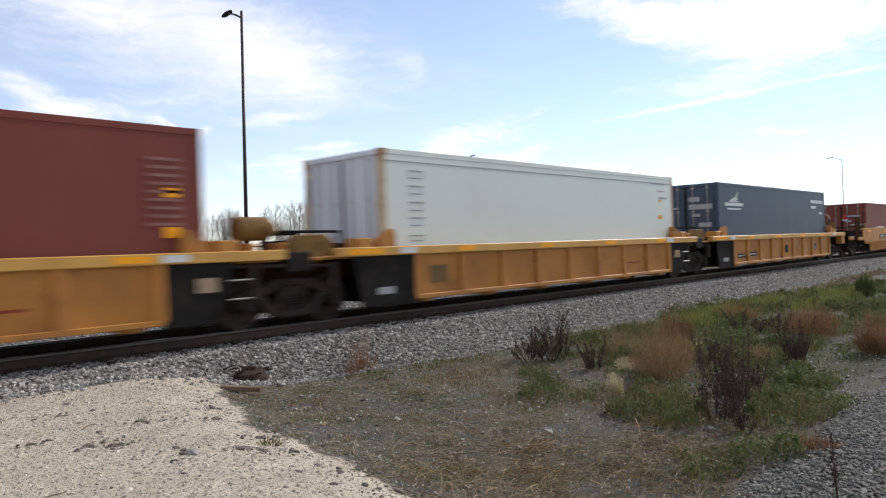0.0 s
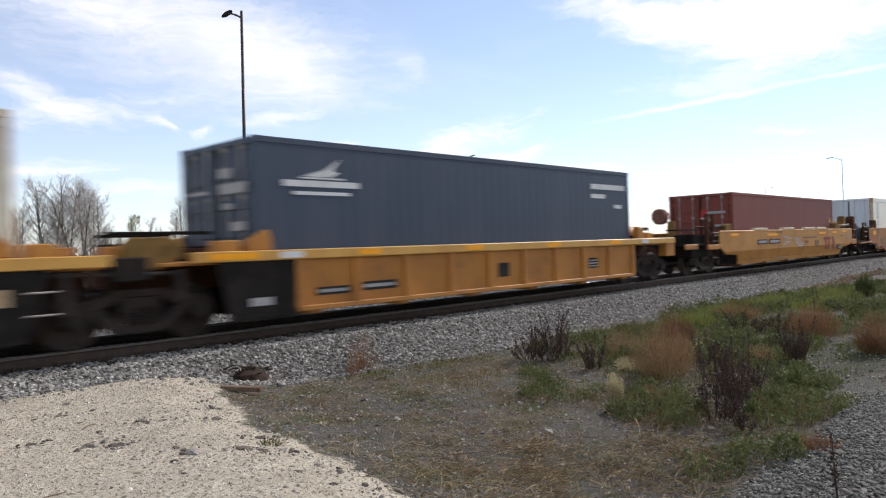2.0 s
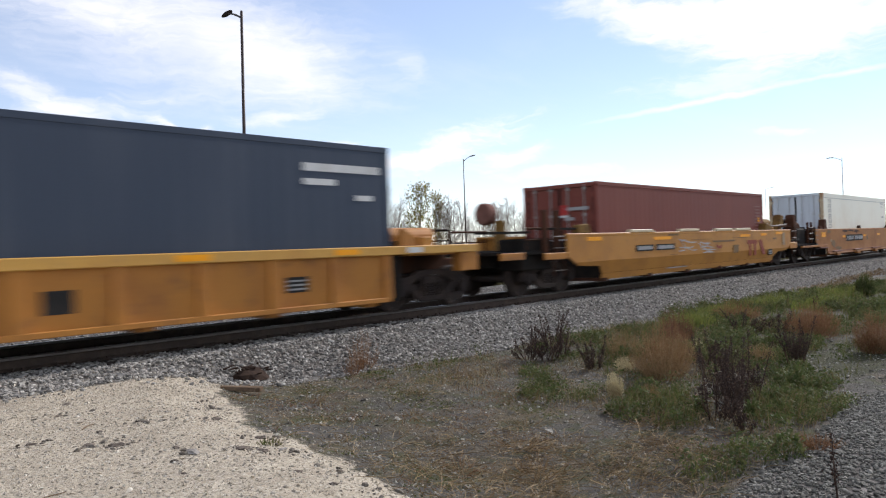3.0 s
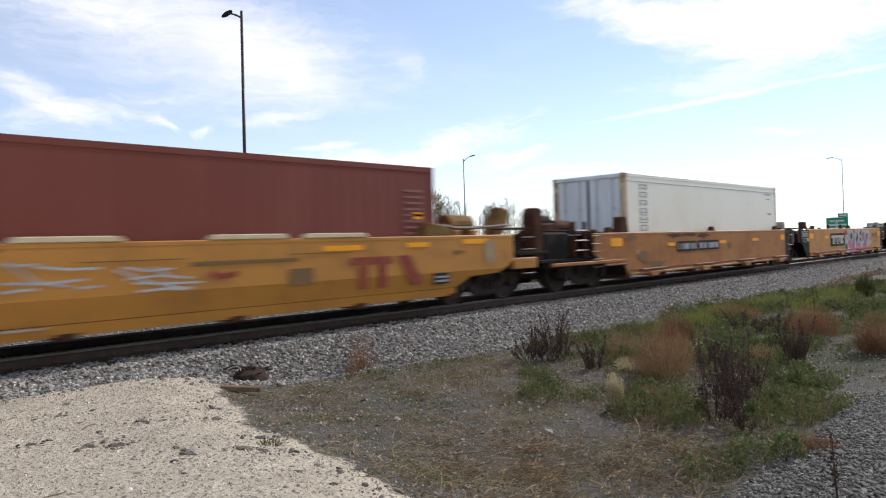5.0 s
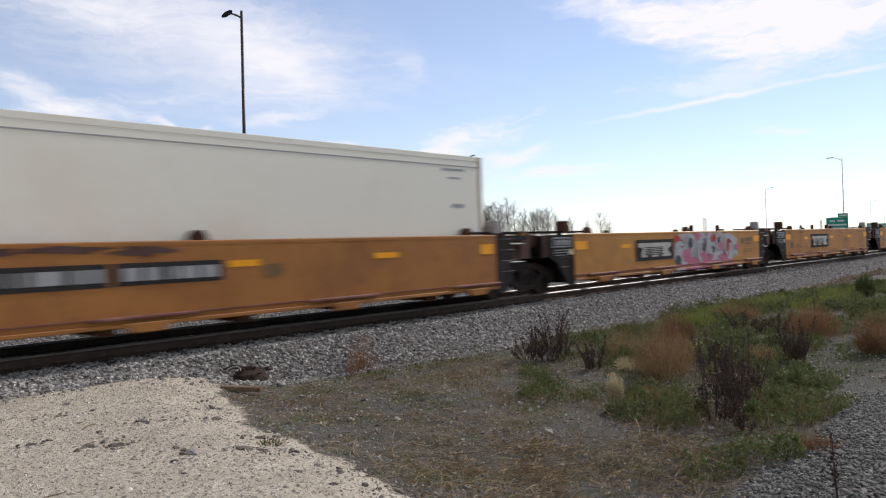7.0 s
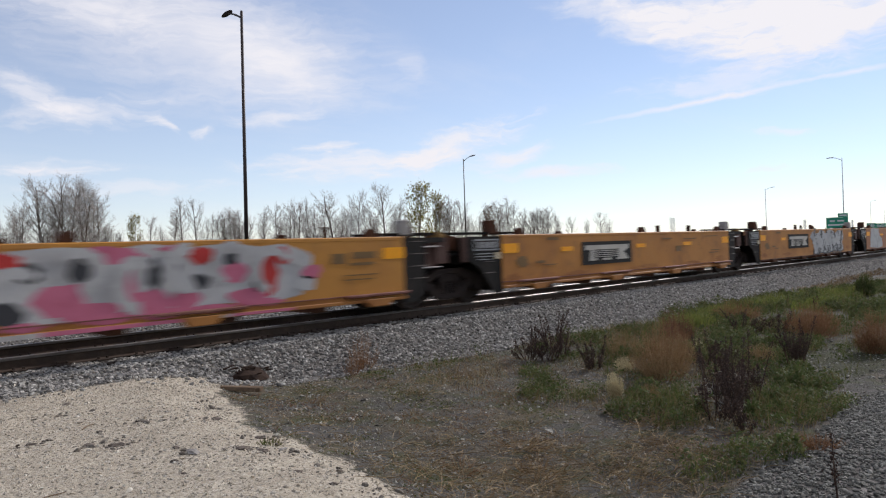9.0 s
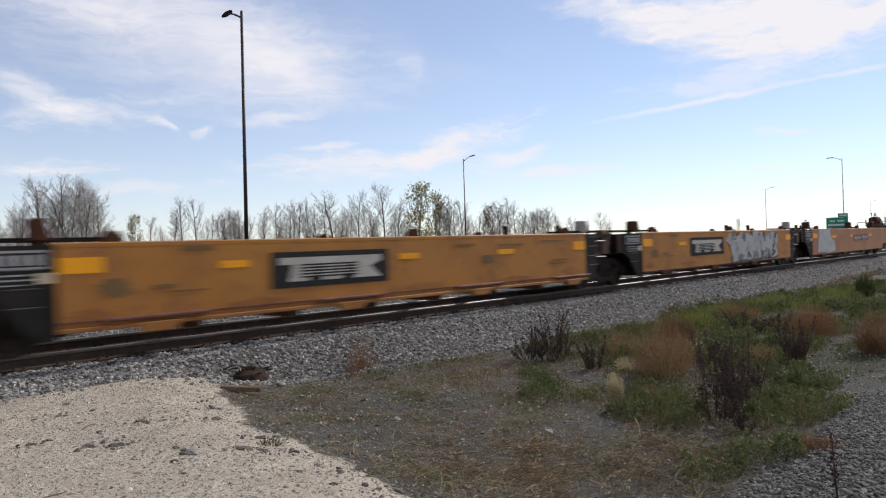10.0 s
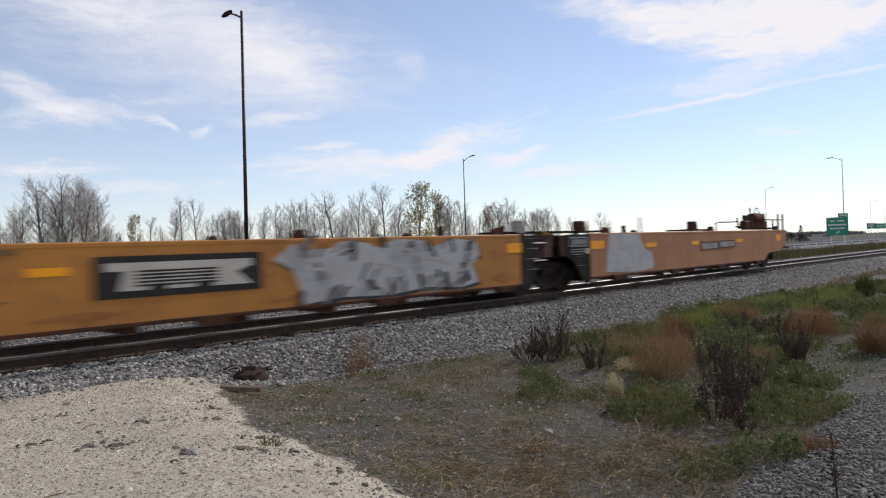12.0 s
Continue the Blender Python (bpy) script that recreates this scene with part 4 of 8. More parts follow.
def coupler(parent, x, s):
    """A knuckle coupler that reaches out to x + 0.6 s."""
    bm = bmesh.new()
    box(bm, min(x, x + 0.5 * s), max(x, x + 0.5 * s), -0.10, 0.10, 0.76, 0.96)
    box(bm, min(x + 0.4 * s, x + 0.7 * s), max(x + 0.4 * s, x + 0.7 * s), -0.19, 0.16, 0.72, 1.0)
    tube(bm, (x + 0.66 * s, 0.10, 0.70), (x + 0.66 * s, 0.10, 1.02), 0.08, sides=10)
    part("coupler", bm, BROWN, parent, "rusty knuckle coupler", 0.02)
    bm = bmesh.new()
    pts = [(x, 0.35, 0.86), (x + 0.2 * s, 0.36, 0.66), (x + 0.45 * s, 0.3, 0.52), (x + 0.72 * s, 0.22, 0.5)]
    for a, b in zip(pts, pts[1:]):
        tube(bm, a, b, 0.03, sides=8)
    part("air_hose", bm, BLACK, parent, "black rubber air hose")


def bars(parent, name, mat, y, rects, label="", thick=0.006):
    """Flat marks on the near side: each rect (x0, x1, z0, z1) is painted 6 mm proud of the plane y."""
    for x0, x1, z0, z1 in rects:
        part(name, boxes((x0, x1, y - thick, y - 0.001, z0, z1)), mat, parent, label)


def ladder(parent, x, y, z0, z1, w=0.42, n=4, mat=BLACK):
    bm = bmesh.new()
    for s in (0, w):
        tube(bm, (x + s, y, z0), (x + s, y, z1), 0.018, sides=6)
    for k in range(n):
        z = z0 + (k + 0.5) * (z1 - z0) / n
        rung = bmesh.new()
        tube(rung, (x, y - 0.03, z), (x + w, y - 0.03, z), 0.013, sides=6)
        part("rung", rung, GLINT_GREY, parent, "ladder rung with sunlight in its lighter colour")
    part("ladder", bm, mat, parent, "steel grab-iron ladder")


def railing(parent, x0, x1, y, z0, z1, mat=BLACK):
    bm = bmesh.new()
    tube(bm, (x0, y, z1), (x1, y, z1), 0.028, sides=6)
    tube(bm, (x0, y, (z0 + z1) / 2), (x1, y, (z0 + z1) / 2), 0.015, sides=6)
    for x in (x0, x1):
        tube(bm, (x, y, z0), (x, y, z1), 0.018, sides=6)
    part("railing", bm, mat, parent, "thin steel handrail")


def ribbed_car(s0, length, p0, p1, nrib, label, right_end=False, left_truck=None, right_truck=None, marks=0):
    """Well car with a flat top chord over ribbed yellow side sheets; x from its left end. p0..p1: the ribbed stretch."""
    car = thing("well_car", pose(s0, TRACK_Y, 0), label, "well car", "well cars of the freight train")
    MOVERS.append((car, s0))
    W = 1.49
    for s in (-1, 1):
        y = s * W
        a, b = sorted((y, y - s * 0.17))
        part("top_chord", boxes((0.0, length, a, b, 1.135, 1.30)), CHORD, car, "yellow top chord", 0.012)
        a, b = sorted((y - s * 0.075, y - s * 0.10))
        part("side_sheet", boxes((p0, p1, a, b, 0.28, 1.14)), YELLOW, car, "stained yellow side sheet")
        a, b = sorted((y - s * 0.005, y - s * 0.15))
        part("bottom_chord", boxes((p0, p1, a, b, 0.265, 0.35)), YELLOW, car, "", 0.01)
        for k in range(nrib + 1):
            x = p0 + 0.05 + (p1 - p0 - 0.1) * k / nrib
            a, b = sorted((y - s * 0.004, y - s * 0.08))
            part("rib", shape([(x - 0.085, 0.32), (x - 0.065, 1.14), (x + 0.065, 1.14), (x + 0.085, 0.32)], a, b), YELLOW, car, "", 0.012)
        # black end panels, set a little back
        for x0, x1 in ((0.35, p0), (p1, min(length - 0.7, p1 + 1.0)))[:1 if right_end else 2]:
            a, b = sorted((y - s * 0.04, y - s * 0.08))
            part("end_panel", shape([(x0 + 0.25, 0.22), (x0 + 0.05, 1.14), (x1, 1.14), (x1, 0.22)] if x0 < 1 else
                                    [(x0, 0.22), (x0, 1.14), (x1 + 0.15, 1.14), (x1 - 0.15, 0.22)], a, b), BLACK, car, "sooty black end panel")
    # floor and cross members of the well
    for k in range(6):
        x = p0 + 0.4 + (p1 - p0 - 0.8) * k / 5
        part("cross_member", boxes((x - 0.15, x + 0.15, -1.36, 1.36, 0.20, 0.29)), YELLOW, car)
    # bulkheads and end platforms over the trucks
    for x0, x1 in ((p0 - 0.75, p0 - 0.55), (p1 + 0.2, p1 + 0.4)):
        part("bulkhead", boxes((x0, x1, -1.32, 1.32, 0.25, 1.12)), BLACK, car, "black well bulkhead")
    for x0, x1, xs in ((-0.75, p0 - 0.6, 0.2), (p1 + 0.3, length + 0.1, length - 0.2)):
        part("end_sill", boxes((x0, x1, -0.45, 0.45, 0.72, 1.10)), BROWN, car, "rusty centre sill", 0.02)
        part("end_deck", boxes((x0 + 0.3, x1 - 0.1, -1.30, 1.30, 1.10, 1.16)), YELLOW, car, "yellow end platform", 0.01)
    # container guides and locks at the well's ends
    for x, d in ((p0 - 0.62, 1), (p1 + 0.50, -1)):
        for k in (-1, 1):
            a, b = sorted((k * 1.26, k * 1.44))
            part("container_guide", shape([(x - 0.26 * d, 1.30), (x - 0.24 * d, 1.46), (x - 0.05 * d, 1.56), (x + 0.10 * d, 1.64), (x + 0.16 * d, 1.50), (x + 0.16 * d, 1.30)][::d], a, b), YELLOW, car, "worn yellow container guide", 0.015)
            part("lock_box", boxes((min(x - 0.75 * d, x - 0.40 * d), max(x - 0.75 * d, x - 0.40 * d), *sorted((k * 1.05, k * 1.42)), 1.28, 1.47)), YELLOW_NEW, car, "yellow lock box", 0.015)
        part("guide_beam", boxes((x - 0.12, x + 0.12, -1.26, 1.26, 1.17, 1.40)), BROWN, car, "", 0.02)
    # articulation gear over the shared truck
    if not right_end:
        if s0 < 0:
            bm = bmesh.new()
            tube(bm, (length - 0.62, -0.95, 1.66), (length - 0.05, -0.95, 1.66), 0.20, sides=20)
            tube(bm, (length - 0.05, -0.95, 1.66), (length + 0.16, -0.95, 1.66), 0.20, 0.08, sides=20)
            part("air_reservoir", bm, OCHRE, car, "ochre brake air reservoir", 0.05)
        each("reservoir_cradle", ((length - 0.5, length - 0.35, -1.15, -0.75, 1.14, 1.42), (length + 0.1, length + 0.25, -1.15, -0.75, 1.14, 1.42)), YELLOW, car, "", 0.01)
        part("pivot_arm", shape([(length + 0.28, 1.06), (length + 0.24, 1.40), (length + 0.42, 1.55), (length + 0.70, 1.50), (length + 0.95, 1.56), (length + 1.16, 1.44), (length + 1.10, 1.22), (length + 0.80, 1.06)], -1.27, -1.0), OCHRE, car, "rusty ochre pivot arm", 0.03)
        part("valve_box", boxes((length + 0.30, length + 0.85, -0.9, -0.2, 0.98, 1.46)), BLACK, car, "sooty valve box", 0.03)
        for z in (0.56, 0.85):
            part("rung", rod((length - 1.05, -1.48, z), (length - 0.68, -1.48, z), 0.014, 6), RUNG_GLINT, car, "step rung with a sun glint in its pale colour")
        bars(car, "tag", TAG, -W + 0.036, [(length - 1.56, length - 1.24, 0.69, 0.91)], "tan tag on the black panel")
        each("hose_bracket", ((length - 0.62, length - 0.50, -1.44, -1.30, 0.50, 1.10), (length + 0.98, length + 1.08, -1.44, -1.30, 0.62, 1.06)), DARK, car, "", 0.015)
        part("brake_pipe", rod((length - 0.9, -1.36, 1.06), (length + 1.1, -1.30, 1.0), 0.03, 8), DARK, car, "dark brake pipe")
        part("side_bearing", boxes((length + 0.05, length + 0.55, -1.42, -1.05, 0.92, 1.26)), BLACK, car, "", 0.02)
    # reflectors and stencils along the chord
    y = -W
    n = 0
    x = 0.25
    while x < length - 1.2:
        bars(car, "reflector", REFLECT, y, [(x, x + (0.85 if n in (0,) else 0.55), 1.17, 1.265)], "orange-yellow reflective strip")
        x += 2.9
        n += 1
    bars(car, "stencil", WHITE, y, [(1.5, 1.95, 1.165, 1.27), (length - 2.1, length - 1.7, 1.165, 1.27)], "pale lettering patch")
    ys = -W + 0.075
    pan = (p1 - p0 - 0.1) / nrib
    if marks == 0:
        bars(car, "stencil", DULL_MARK, ys, [(p0 + 0.45, p0 + 0.95, 0.55, 0.90)], "faded dark stencil")
        bars(car, "stencil", RED_MARK, ys, [(p0 + pan * 6 + 0.25, p0 + pan * 6 + 1.0, 0.62, 0.66)], "faded red stencil line")
    else:
        bars(car, "stencil", BLACK_MARK, ys, [(p0 + 0.4, p0 + 1.15, 0.50, 0.64), (p0 + pan + 0.15, p0 + pan + 1.05, 0.52, 0.68)], "dark number panel")
        bars(car, "stencil", GREY_MARK, ys - 0.006, [(p0 + 0.46, p0 + 1.08, 0.545, 0.60), (p0 + pan + 0.22, p0 + pan + 0.98, 0.57, 0.63)], "pale number bars")
        bars(car, "stencil", BLACK_MARK, ys, [(p0 + pan * 4 + 0.35, p0 + pan * 4 + 0.75, 0.55, 0.86), (p0 + pan * 7 + 0.3, p0 + pan * 7 + 0.75, 0.58, 0.84)], "faded black stencil")
        bars(car, "stencil", GREY_MARK, ys - 0.006, [(p0 + pan * 7 + 0.34, p0 + pan * 7 + 0.71, 0.62 + 0.07 * k, 0.65 + 0.07 * k) for k in range(3)], "pale lettering bars")
    bars(car, "stencil", GREY_MARK, -W + 0.04, [(0.95, 1.35, 0.42, 0.55)], "pale stencil on the black panel")
    for x in ((0.1,) if not right_end else (0.1, length - 0.6)):
        railing(car, x - 1.0, x + 0.7, -0.55, 1.16, 1.62)
        railing(car, x - 0.6, x + 0.7, 0.75, 1.16, 1.62)
    if left_truck is not None:
        truck(car, left_truck)
    if right_truck is not None:
        truck(car, right_truck)
    if right_end:
        # brake reservoir and end works over the last truck
        bm = bmesh.new()
        tube(bm, (p1 + 0.75, -0.55, 1.48), (p1 + 1.95, -0.55, 1.48), 0.20, sides=18)
        part("air_reservoir", bm, YELLOW, car, "yellow brake air reservoir", 0.0)
        each("end_step", ((length - 0.55, length, -1.46, -1.2, 0.75, 1.14),), YELLOW, car, "", 0.015)
        coupler(car, length - 0.1, 1)
    return car


def side_outline(x0, x1, left, right, top=1.47, bottom=0.30, cut=1.0):
    """Outline of a deep well-car side: left and right give how its ends are cut ('notch', 'plain')."""
    pts = []
    if left == "notch":
        pts += [(x0 + 1.75, bottom), (x0 + 1.55, 0.62), (x0 + 0.55, 0.66), (x0, 0.92), (x0, top)]
    else:
        pts += [(x0, bottom), (x0, top)]
    if right == "notch":
        pts += [(x1, top), (x1, 0.92), (x1 - 0.45 * cut, 0.66), (x1 - 1.45 * cut, 0.62), (x1 - 1.85 * cut, bottom)]
    else:
        pts += [(x1, top), (x1, bottom)]
    return pts


def deep_car(s0, y0, y1, length, mat, label, ends=("plain", "plain"), trucks=(), ledges=True, reflect=(), tall_ends=(False, False), couplers=(), bumps=True, cut=1.0, knuckle=False):
    """Deep-sided yellow well car; yellow side from y0 to y1 (along x), black ends beyond."""
    car = thing("well_car", pose(s0, TRACK_Y, 0), label, "well car", "well cars of the freight train")
    MOVERS.append((car, s0))
    W = 1.50
    for s in (-1, 1):
        a, b = sorted((s * W, s * (W - 0.05)))
        if knuckle:
            # upright above a knuckle, leaning in below it, with a bottom flange
            part("side_sheet", shape([(y0 + 0.3, 0.75), (y0, 0.92), (y0, 1.47), (y1, 1.47), (y1, 0.92), (y1 - 0.3, 0.75)], a, b), mat, car, "yellow side of the well")
            bm = shape([(y0 + 1.75, 0.42), (y0 + 1.55, 0.62), (y0 + 0.55, 0.66), (y0 + 0.3, 0.75), (y1 - 0.3, 0.75), (y1 - 0.5, 0.66), (y1 - 1.45, 0.62), (y1 - 1.85, 0.42)], a, b)
            for v in bm.verts:
                v.co.y -= s * (0.75 - v.co.z) * 0.30
            part("lower_sheet", bm, mat, car, "inward-leaning lower side")
            bm = boxes((y0 + 1.75, y1 - 1.85, a, b, 0.25, 0.412))
            for v in bm.verts:
                v.co.y -= s * (0.092 + (0.42 - v.co.z) * 0.22)
            part("skirt", bm, mat, car, "bottom skirt under a dark seam")
            part("seam", boxes((y0 + 1.75, y1 - 1.85, *sorted((s * (W - 0.11), s * (W - 0.14))), 0.41, 0.422)), BROWN, car, "dark seam along the side")
        else:
            part("side_sheet", shape(side_outline(y0, y1, *ends, cut=cut), a, b), mat, car, "yellow side of the well", 0.008)
        a, b = sorted((s * (W + 0.004), s * (W - 0.14)))
        part("top_chord", boxes((y0, y1, a, b, 1.40, 1.48)), mat, car, "", 0.015)
        lo = y0 + (1.8 if ends[0] == "notch" else 0), y1 - (1.9 * cut if ends[1] == "notch" else 0)
        if not knuckle:
            a, b = sorted((s * (W + (0.05 if ledges else 0.012)), s * (W - 0.1)))
            part("bottom_chord", boxes((lo[0], lo[1], a, b, 0.30, 0.36)), YELLOW_RUST if ledges else BROWN, car, "rust-edged bottom flange", 0.01)
            if ledges:
                part("side_ledge", boxes((lo[0], lo[1], *sorted((s * (W + 0.035), s * (W - 0.02))), 0.432, 0.450)), LEDGE, car, "continuous rusty ledge line")
                part("foot_strip", boxes((lo[0], lo[1], *sorted((s * (W + 0.006), s * (W - 0.02))), 0.362, 0.43)), YELLOW_RUST, car, "rust-worn foot of the side")
            n = int((lo[1] - lo[0]) / 2.55)
            for k in range(n):
                x = lo[0] + 1.3 + k * (lo[1] - lo[0] - 2.0) / max(1, n - 1)
                a, b = sorted((s * (W + 0.10), s * (W - 0.05)))
                if ledges:
                    part("step_ledge", boxes((x - 0.75, x + 0.75, a, b, 0.405, 0.455)), LEDGE, car, "rusty ledge on the side", 0.012)
                part("jacking_pad", shape([(x - 0.35, 0.36), (x - 0.22, 0.22), (x + 0.22, 0.22), (x + 0.35, 0.36)], a, b), YELLOW_RUST if ledges else BROWN, car, "", 0.01)
        if bumps:
            for f in (0.06, 0.52, 0.94):
                x = y0 + (y1 - y0) * f
                a, b = sorted((s * (W - 0.02), s * (W - 0.16)))
                part("container_guide", shape([(x - 0.15, 1.47), (x - 0.12, 1.58), (x - 0.05, 1.63), (x + 0.06, 1.63), (x + 0.12, 1.57), (x + 0.15, 1.47)], a, b), BROWN, car, "rusty container guide", 0.012)
        # black ends, set back and cut over the trucks
        if ends[0] == "plain":
            a, b = sorted((s * (W - 0.02), s * (W - 0.06)))
            part("end_panel", shape([(y0, 0.22), (y0, 1.45), (y0 - 1.1, 1.45), (y0 - 1.1, 0.95), (y0 - 0.72, 0.78), (y0 - 0.25, 0.22)], a, b), PANEL, car, "sooty black end panel")
        if ends[1] == "plain":
            a, b = sorted((s * (W - 0.02), s * (W - 0.06)))
            part("end_panel", shape([(y1, 0.22), (y1, 1.45), (y1 + 1.15, 1.45), (y1 + 1.15, 1.36), (y1 + 0.58, 1.34), (y1 + 0.56, 0.55), (y1 + 0.40, 0.22)], a, b), PANEL, car, "sooty black end panel")
            if s < 0:
                part("recess_plate", boxes((y1 + 0.56, y1 + 1.05, -1.36, -1.33, 0.84, 1.36)), PLATE, car, "dull brown plate behind the rungs", 0.01)
                for z in (0.86, 1.27):
                    part("rung", rod((y1 + 0.56, -1.47, z), (y1 + 1.02, -1.47, z), 0.015, 6), RUNG_GLINT, car, "step rung with a sun glint in its pale colour")
                part("corner_bracket", shape([(y1 + 0.95, 1.30), (y1 + 1.05, 1.56), (y1 + 1.30, 1.50), (y1 + 1.28, 1.22)], -1.40, -1.18), OCHRE, car, "rusty ochre bracket", 0.02)
                part("corner_bracket", shape([(y1 + 1.55, 1.20), (y1 + 1.62, 1.50), (y1 + 1.95, 1.44), (y1 + 1.90, 1.15)], -1.20, -0.95), BROWN, car, "rusty bracket", 0.02)
    for k in range(6):
        x = y0 + 1.9 + (y1 - y0 - 3.8) * k / 5
        part("cross_member", boxes((x - 0.15, x + 0.15, -1.38, 1.38, 0.20, 0.29)), BROWN, car)
    for x in (y0 + (1.9 if ends[0] == "notch" else 0.15), y1 - (1.9 if ends[1] == "notch" else 0.15)):
        part("bulkhead", boxes((x - 0.06, x + 0.06, -1.34, 1.34, 0.25, 1.30)), BLACK, car, "sooty well bulkhead")
    for x0, x1 in ((min(0.0, y0 - 1.5), y0 + 0.2), (y1 - 0.2, max(length, y1 + 1.4))):
        part("end_sill", boxes((x0, x1, -0.42, 0.42, 0.70, 1.05)), BLACK, car, "sooty centre sill", 0.02)
        part("end_deck", boxes((x0 + 0.2, x1 - 0.2, -1.25, 1.25, 1.06, 1.11)), BLACK, car, "dark end platform", 0.01)
    for x0, x1, z0, z1 in reflect:
        bars(car, "reflector", REFLECT, -W - 0.002, [(x0, x1, z0, z1)], "orange-yellow reflective patch")
    for t in trucks:
        truck(car, t)
    for x, d in couplers:
        coupler(car, x, d)
    return car


def end_works(car, x, d, high=True, mat=BLACK, walk_z=1.50, head=None):
    """Walkway, posts, ladder and brake gear over one end; d points out of the car."""
    bm = bmesh.new()
    for y in (-1.36, -0.9):
        a, b = sorted((x - 0.9 * d, x + 1.25 * d))
        box(bm, a, b, y, y + 0.06, walk_z, walk_z + 0.05)
    for k in range(7):
        xx = x + (-0.8 + k * 0.32) * d
        box(bm, xx - 0.02, xx + 0.02, -1.34, -0.86, walk_z, walk_z + 0.035)
    part("walkway", bm, mat, car, "dark steel walkway")
    for k, y in enumerate((-1.2, 1.2)):
        part("end_post", boxes((x + 0.05 * d - 0.06, x + 0.05 * d + 0.06, y - 0.06, y + 0.06, 0.9, 1.78)), BROWN, car, "rusty end post", 0.01)
    part("post_head", shape([(x - 0.14, 1.5), (x - 0.10, 1.80), (x + 0.08, 1.80), (x + 0.16, 1.5)], -1.42, -1.16), head or (POST_GREY if high else BROWN), car, "flared guide head", 0.02)
    part("gear_plate", boxes((min(x + 0.75 * d, x + 1.12 * d), max(x + 0.75 * d, x + 1.12 * d), -1.45, -1.41, 0.92, 1.44)), PLATE, car, "dull brown gear plate", 0.01)
    # black sheet added so the gap between cars stays dark
    part("end_sheet", boxes((min(x + 0.92 * d, x + 0.98 * d), max(x + 0.92 * d, x + 0.98 * d), -1.3, 1.3, 0.88, 1.44)), BLACK, car, "black sheet added to darken the gap over the truck")
    ladder(car, x + 0.25 * d - 0.2, -1.44, 0.55, 1.5, 0.4, 4, mat)
    if high:
        for dx in (0.0, 0.22):
            bm = bmesh.new()
            tube(bm, (x + (0.55 + dx) * d, 0.9, 1.1), (x + (0.55 + dx) * d, 0.9, 2.05), 0.022, sides=6)
            part("stanchion", bm, STEEL, car, "thin grey upright pipe")


def blob(cx, cz, rx, rz, seed, n=18, jag=0.25):
    rnd = random.Random(seed)
    return [(cx + rx * math.cos(k * 2 * math.pi / n) * (1 + rnd.uniform(-jag, jag)), cz + rz * math.sin(k * 2 * math.pi / n) * (1 + rnd.uniform(-jag, jag)))
            for k in range(n)]


def logo_panel(car, x0, x1, z0, z1, y=-1.502):
    """Black panel with a white block device (drawn plain)."""
    part("logo_panel", boxes((x0, x1, y - 0.010, y - 0.002, z0, z1)), BLACK_MARK, car, "black panel with a white block mark")
    w, h = x1 - x0, z1 - z0
    a, b = x0 + 0.06 * w, x1 - 0.07 * w
    zt, zb = z1 - 0.16 * h, z0 + 0.17 * h
    q = y - 0.016
    part("logo_mark", boxes((a, b, q, y - 0.011, zt - 0.2 * h, zt)), LOGO_WHITE, car)
    for f, g in ((0.10, 0.26), (0.36, 0.54)):
        part("logo_mark", shape([(a + f * w, zt - 0.2 * h), (a + g * w, zt - 0.2 * h), (a + (g - .03) * w, zb), (a + (f - .03) * w, zb)], q, y - 0.011), LOGO_WHITE, car)
    part("logo_mark", shape([(b - 0.24 * w, zt - 0.2 * h), (b - 0.02 * w, zt - 0.2 * h), (b - 0.10 * w, (zt + zb) / 2), (b, zb), (b - 0.26 * w, zb)], q, y - 0.011), LOGO_WHITE, car)
    for k in range(5):
        z = zb + (0.09 + 0.085 * k) * h
        part("logo_stripe", boxes((a + 0.16 * w, b - 0.22 * w, q - 0.004, q, z, z + 0.045 * h)), BLACK_MARK, car)
        part("logo_stripe", boxes((a + 0.16 * w, b - 0.22 * w, q - 0.004, q, z + 0.052 * h, z + 0.078 * h)), LOGO_WHITE, car)


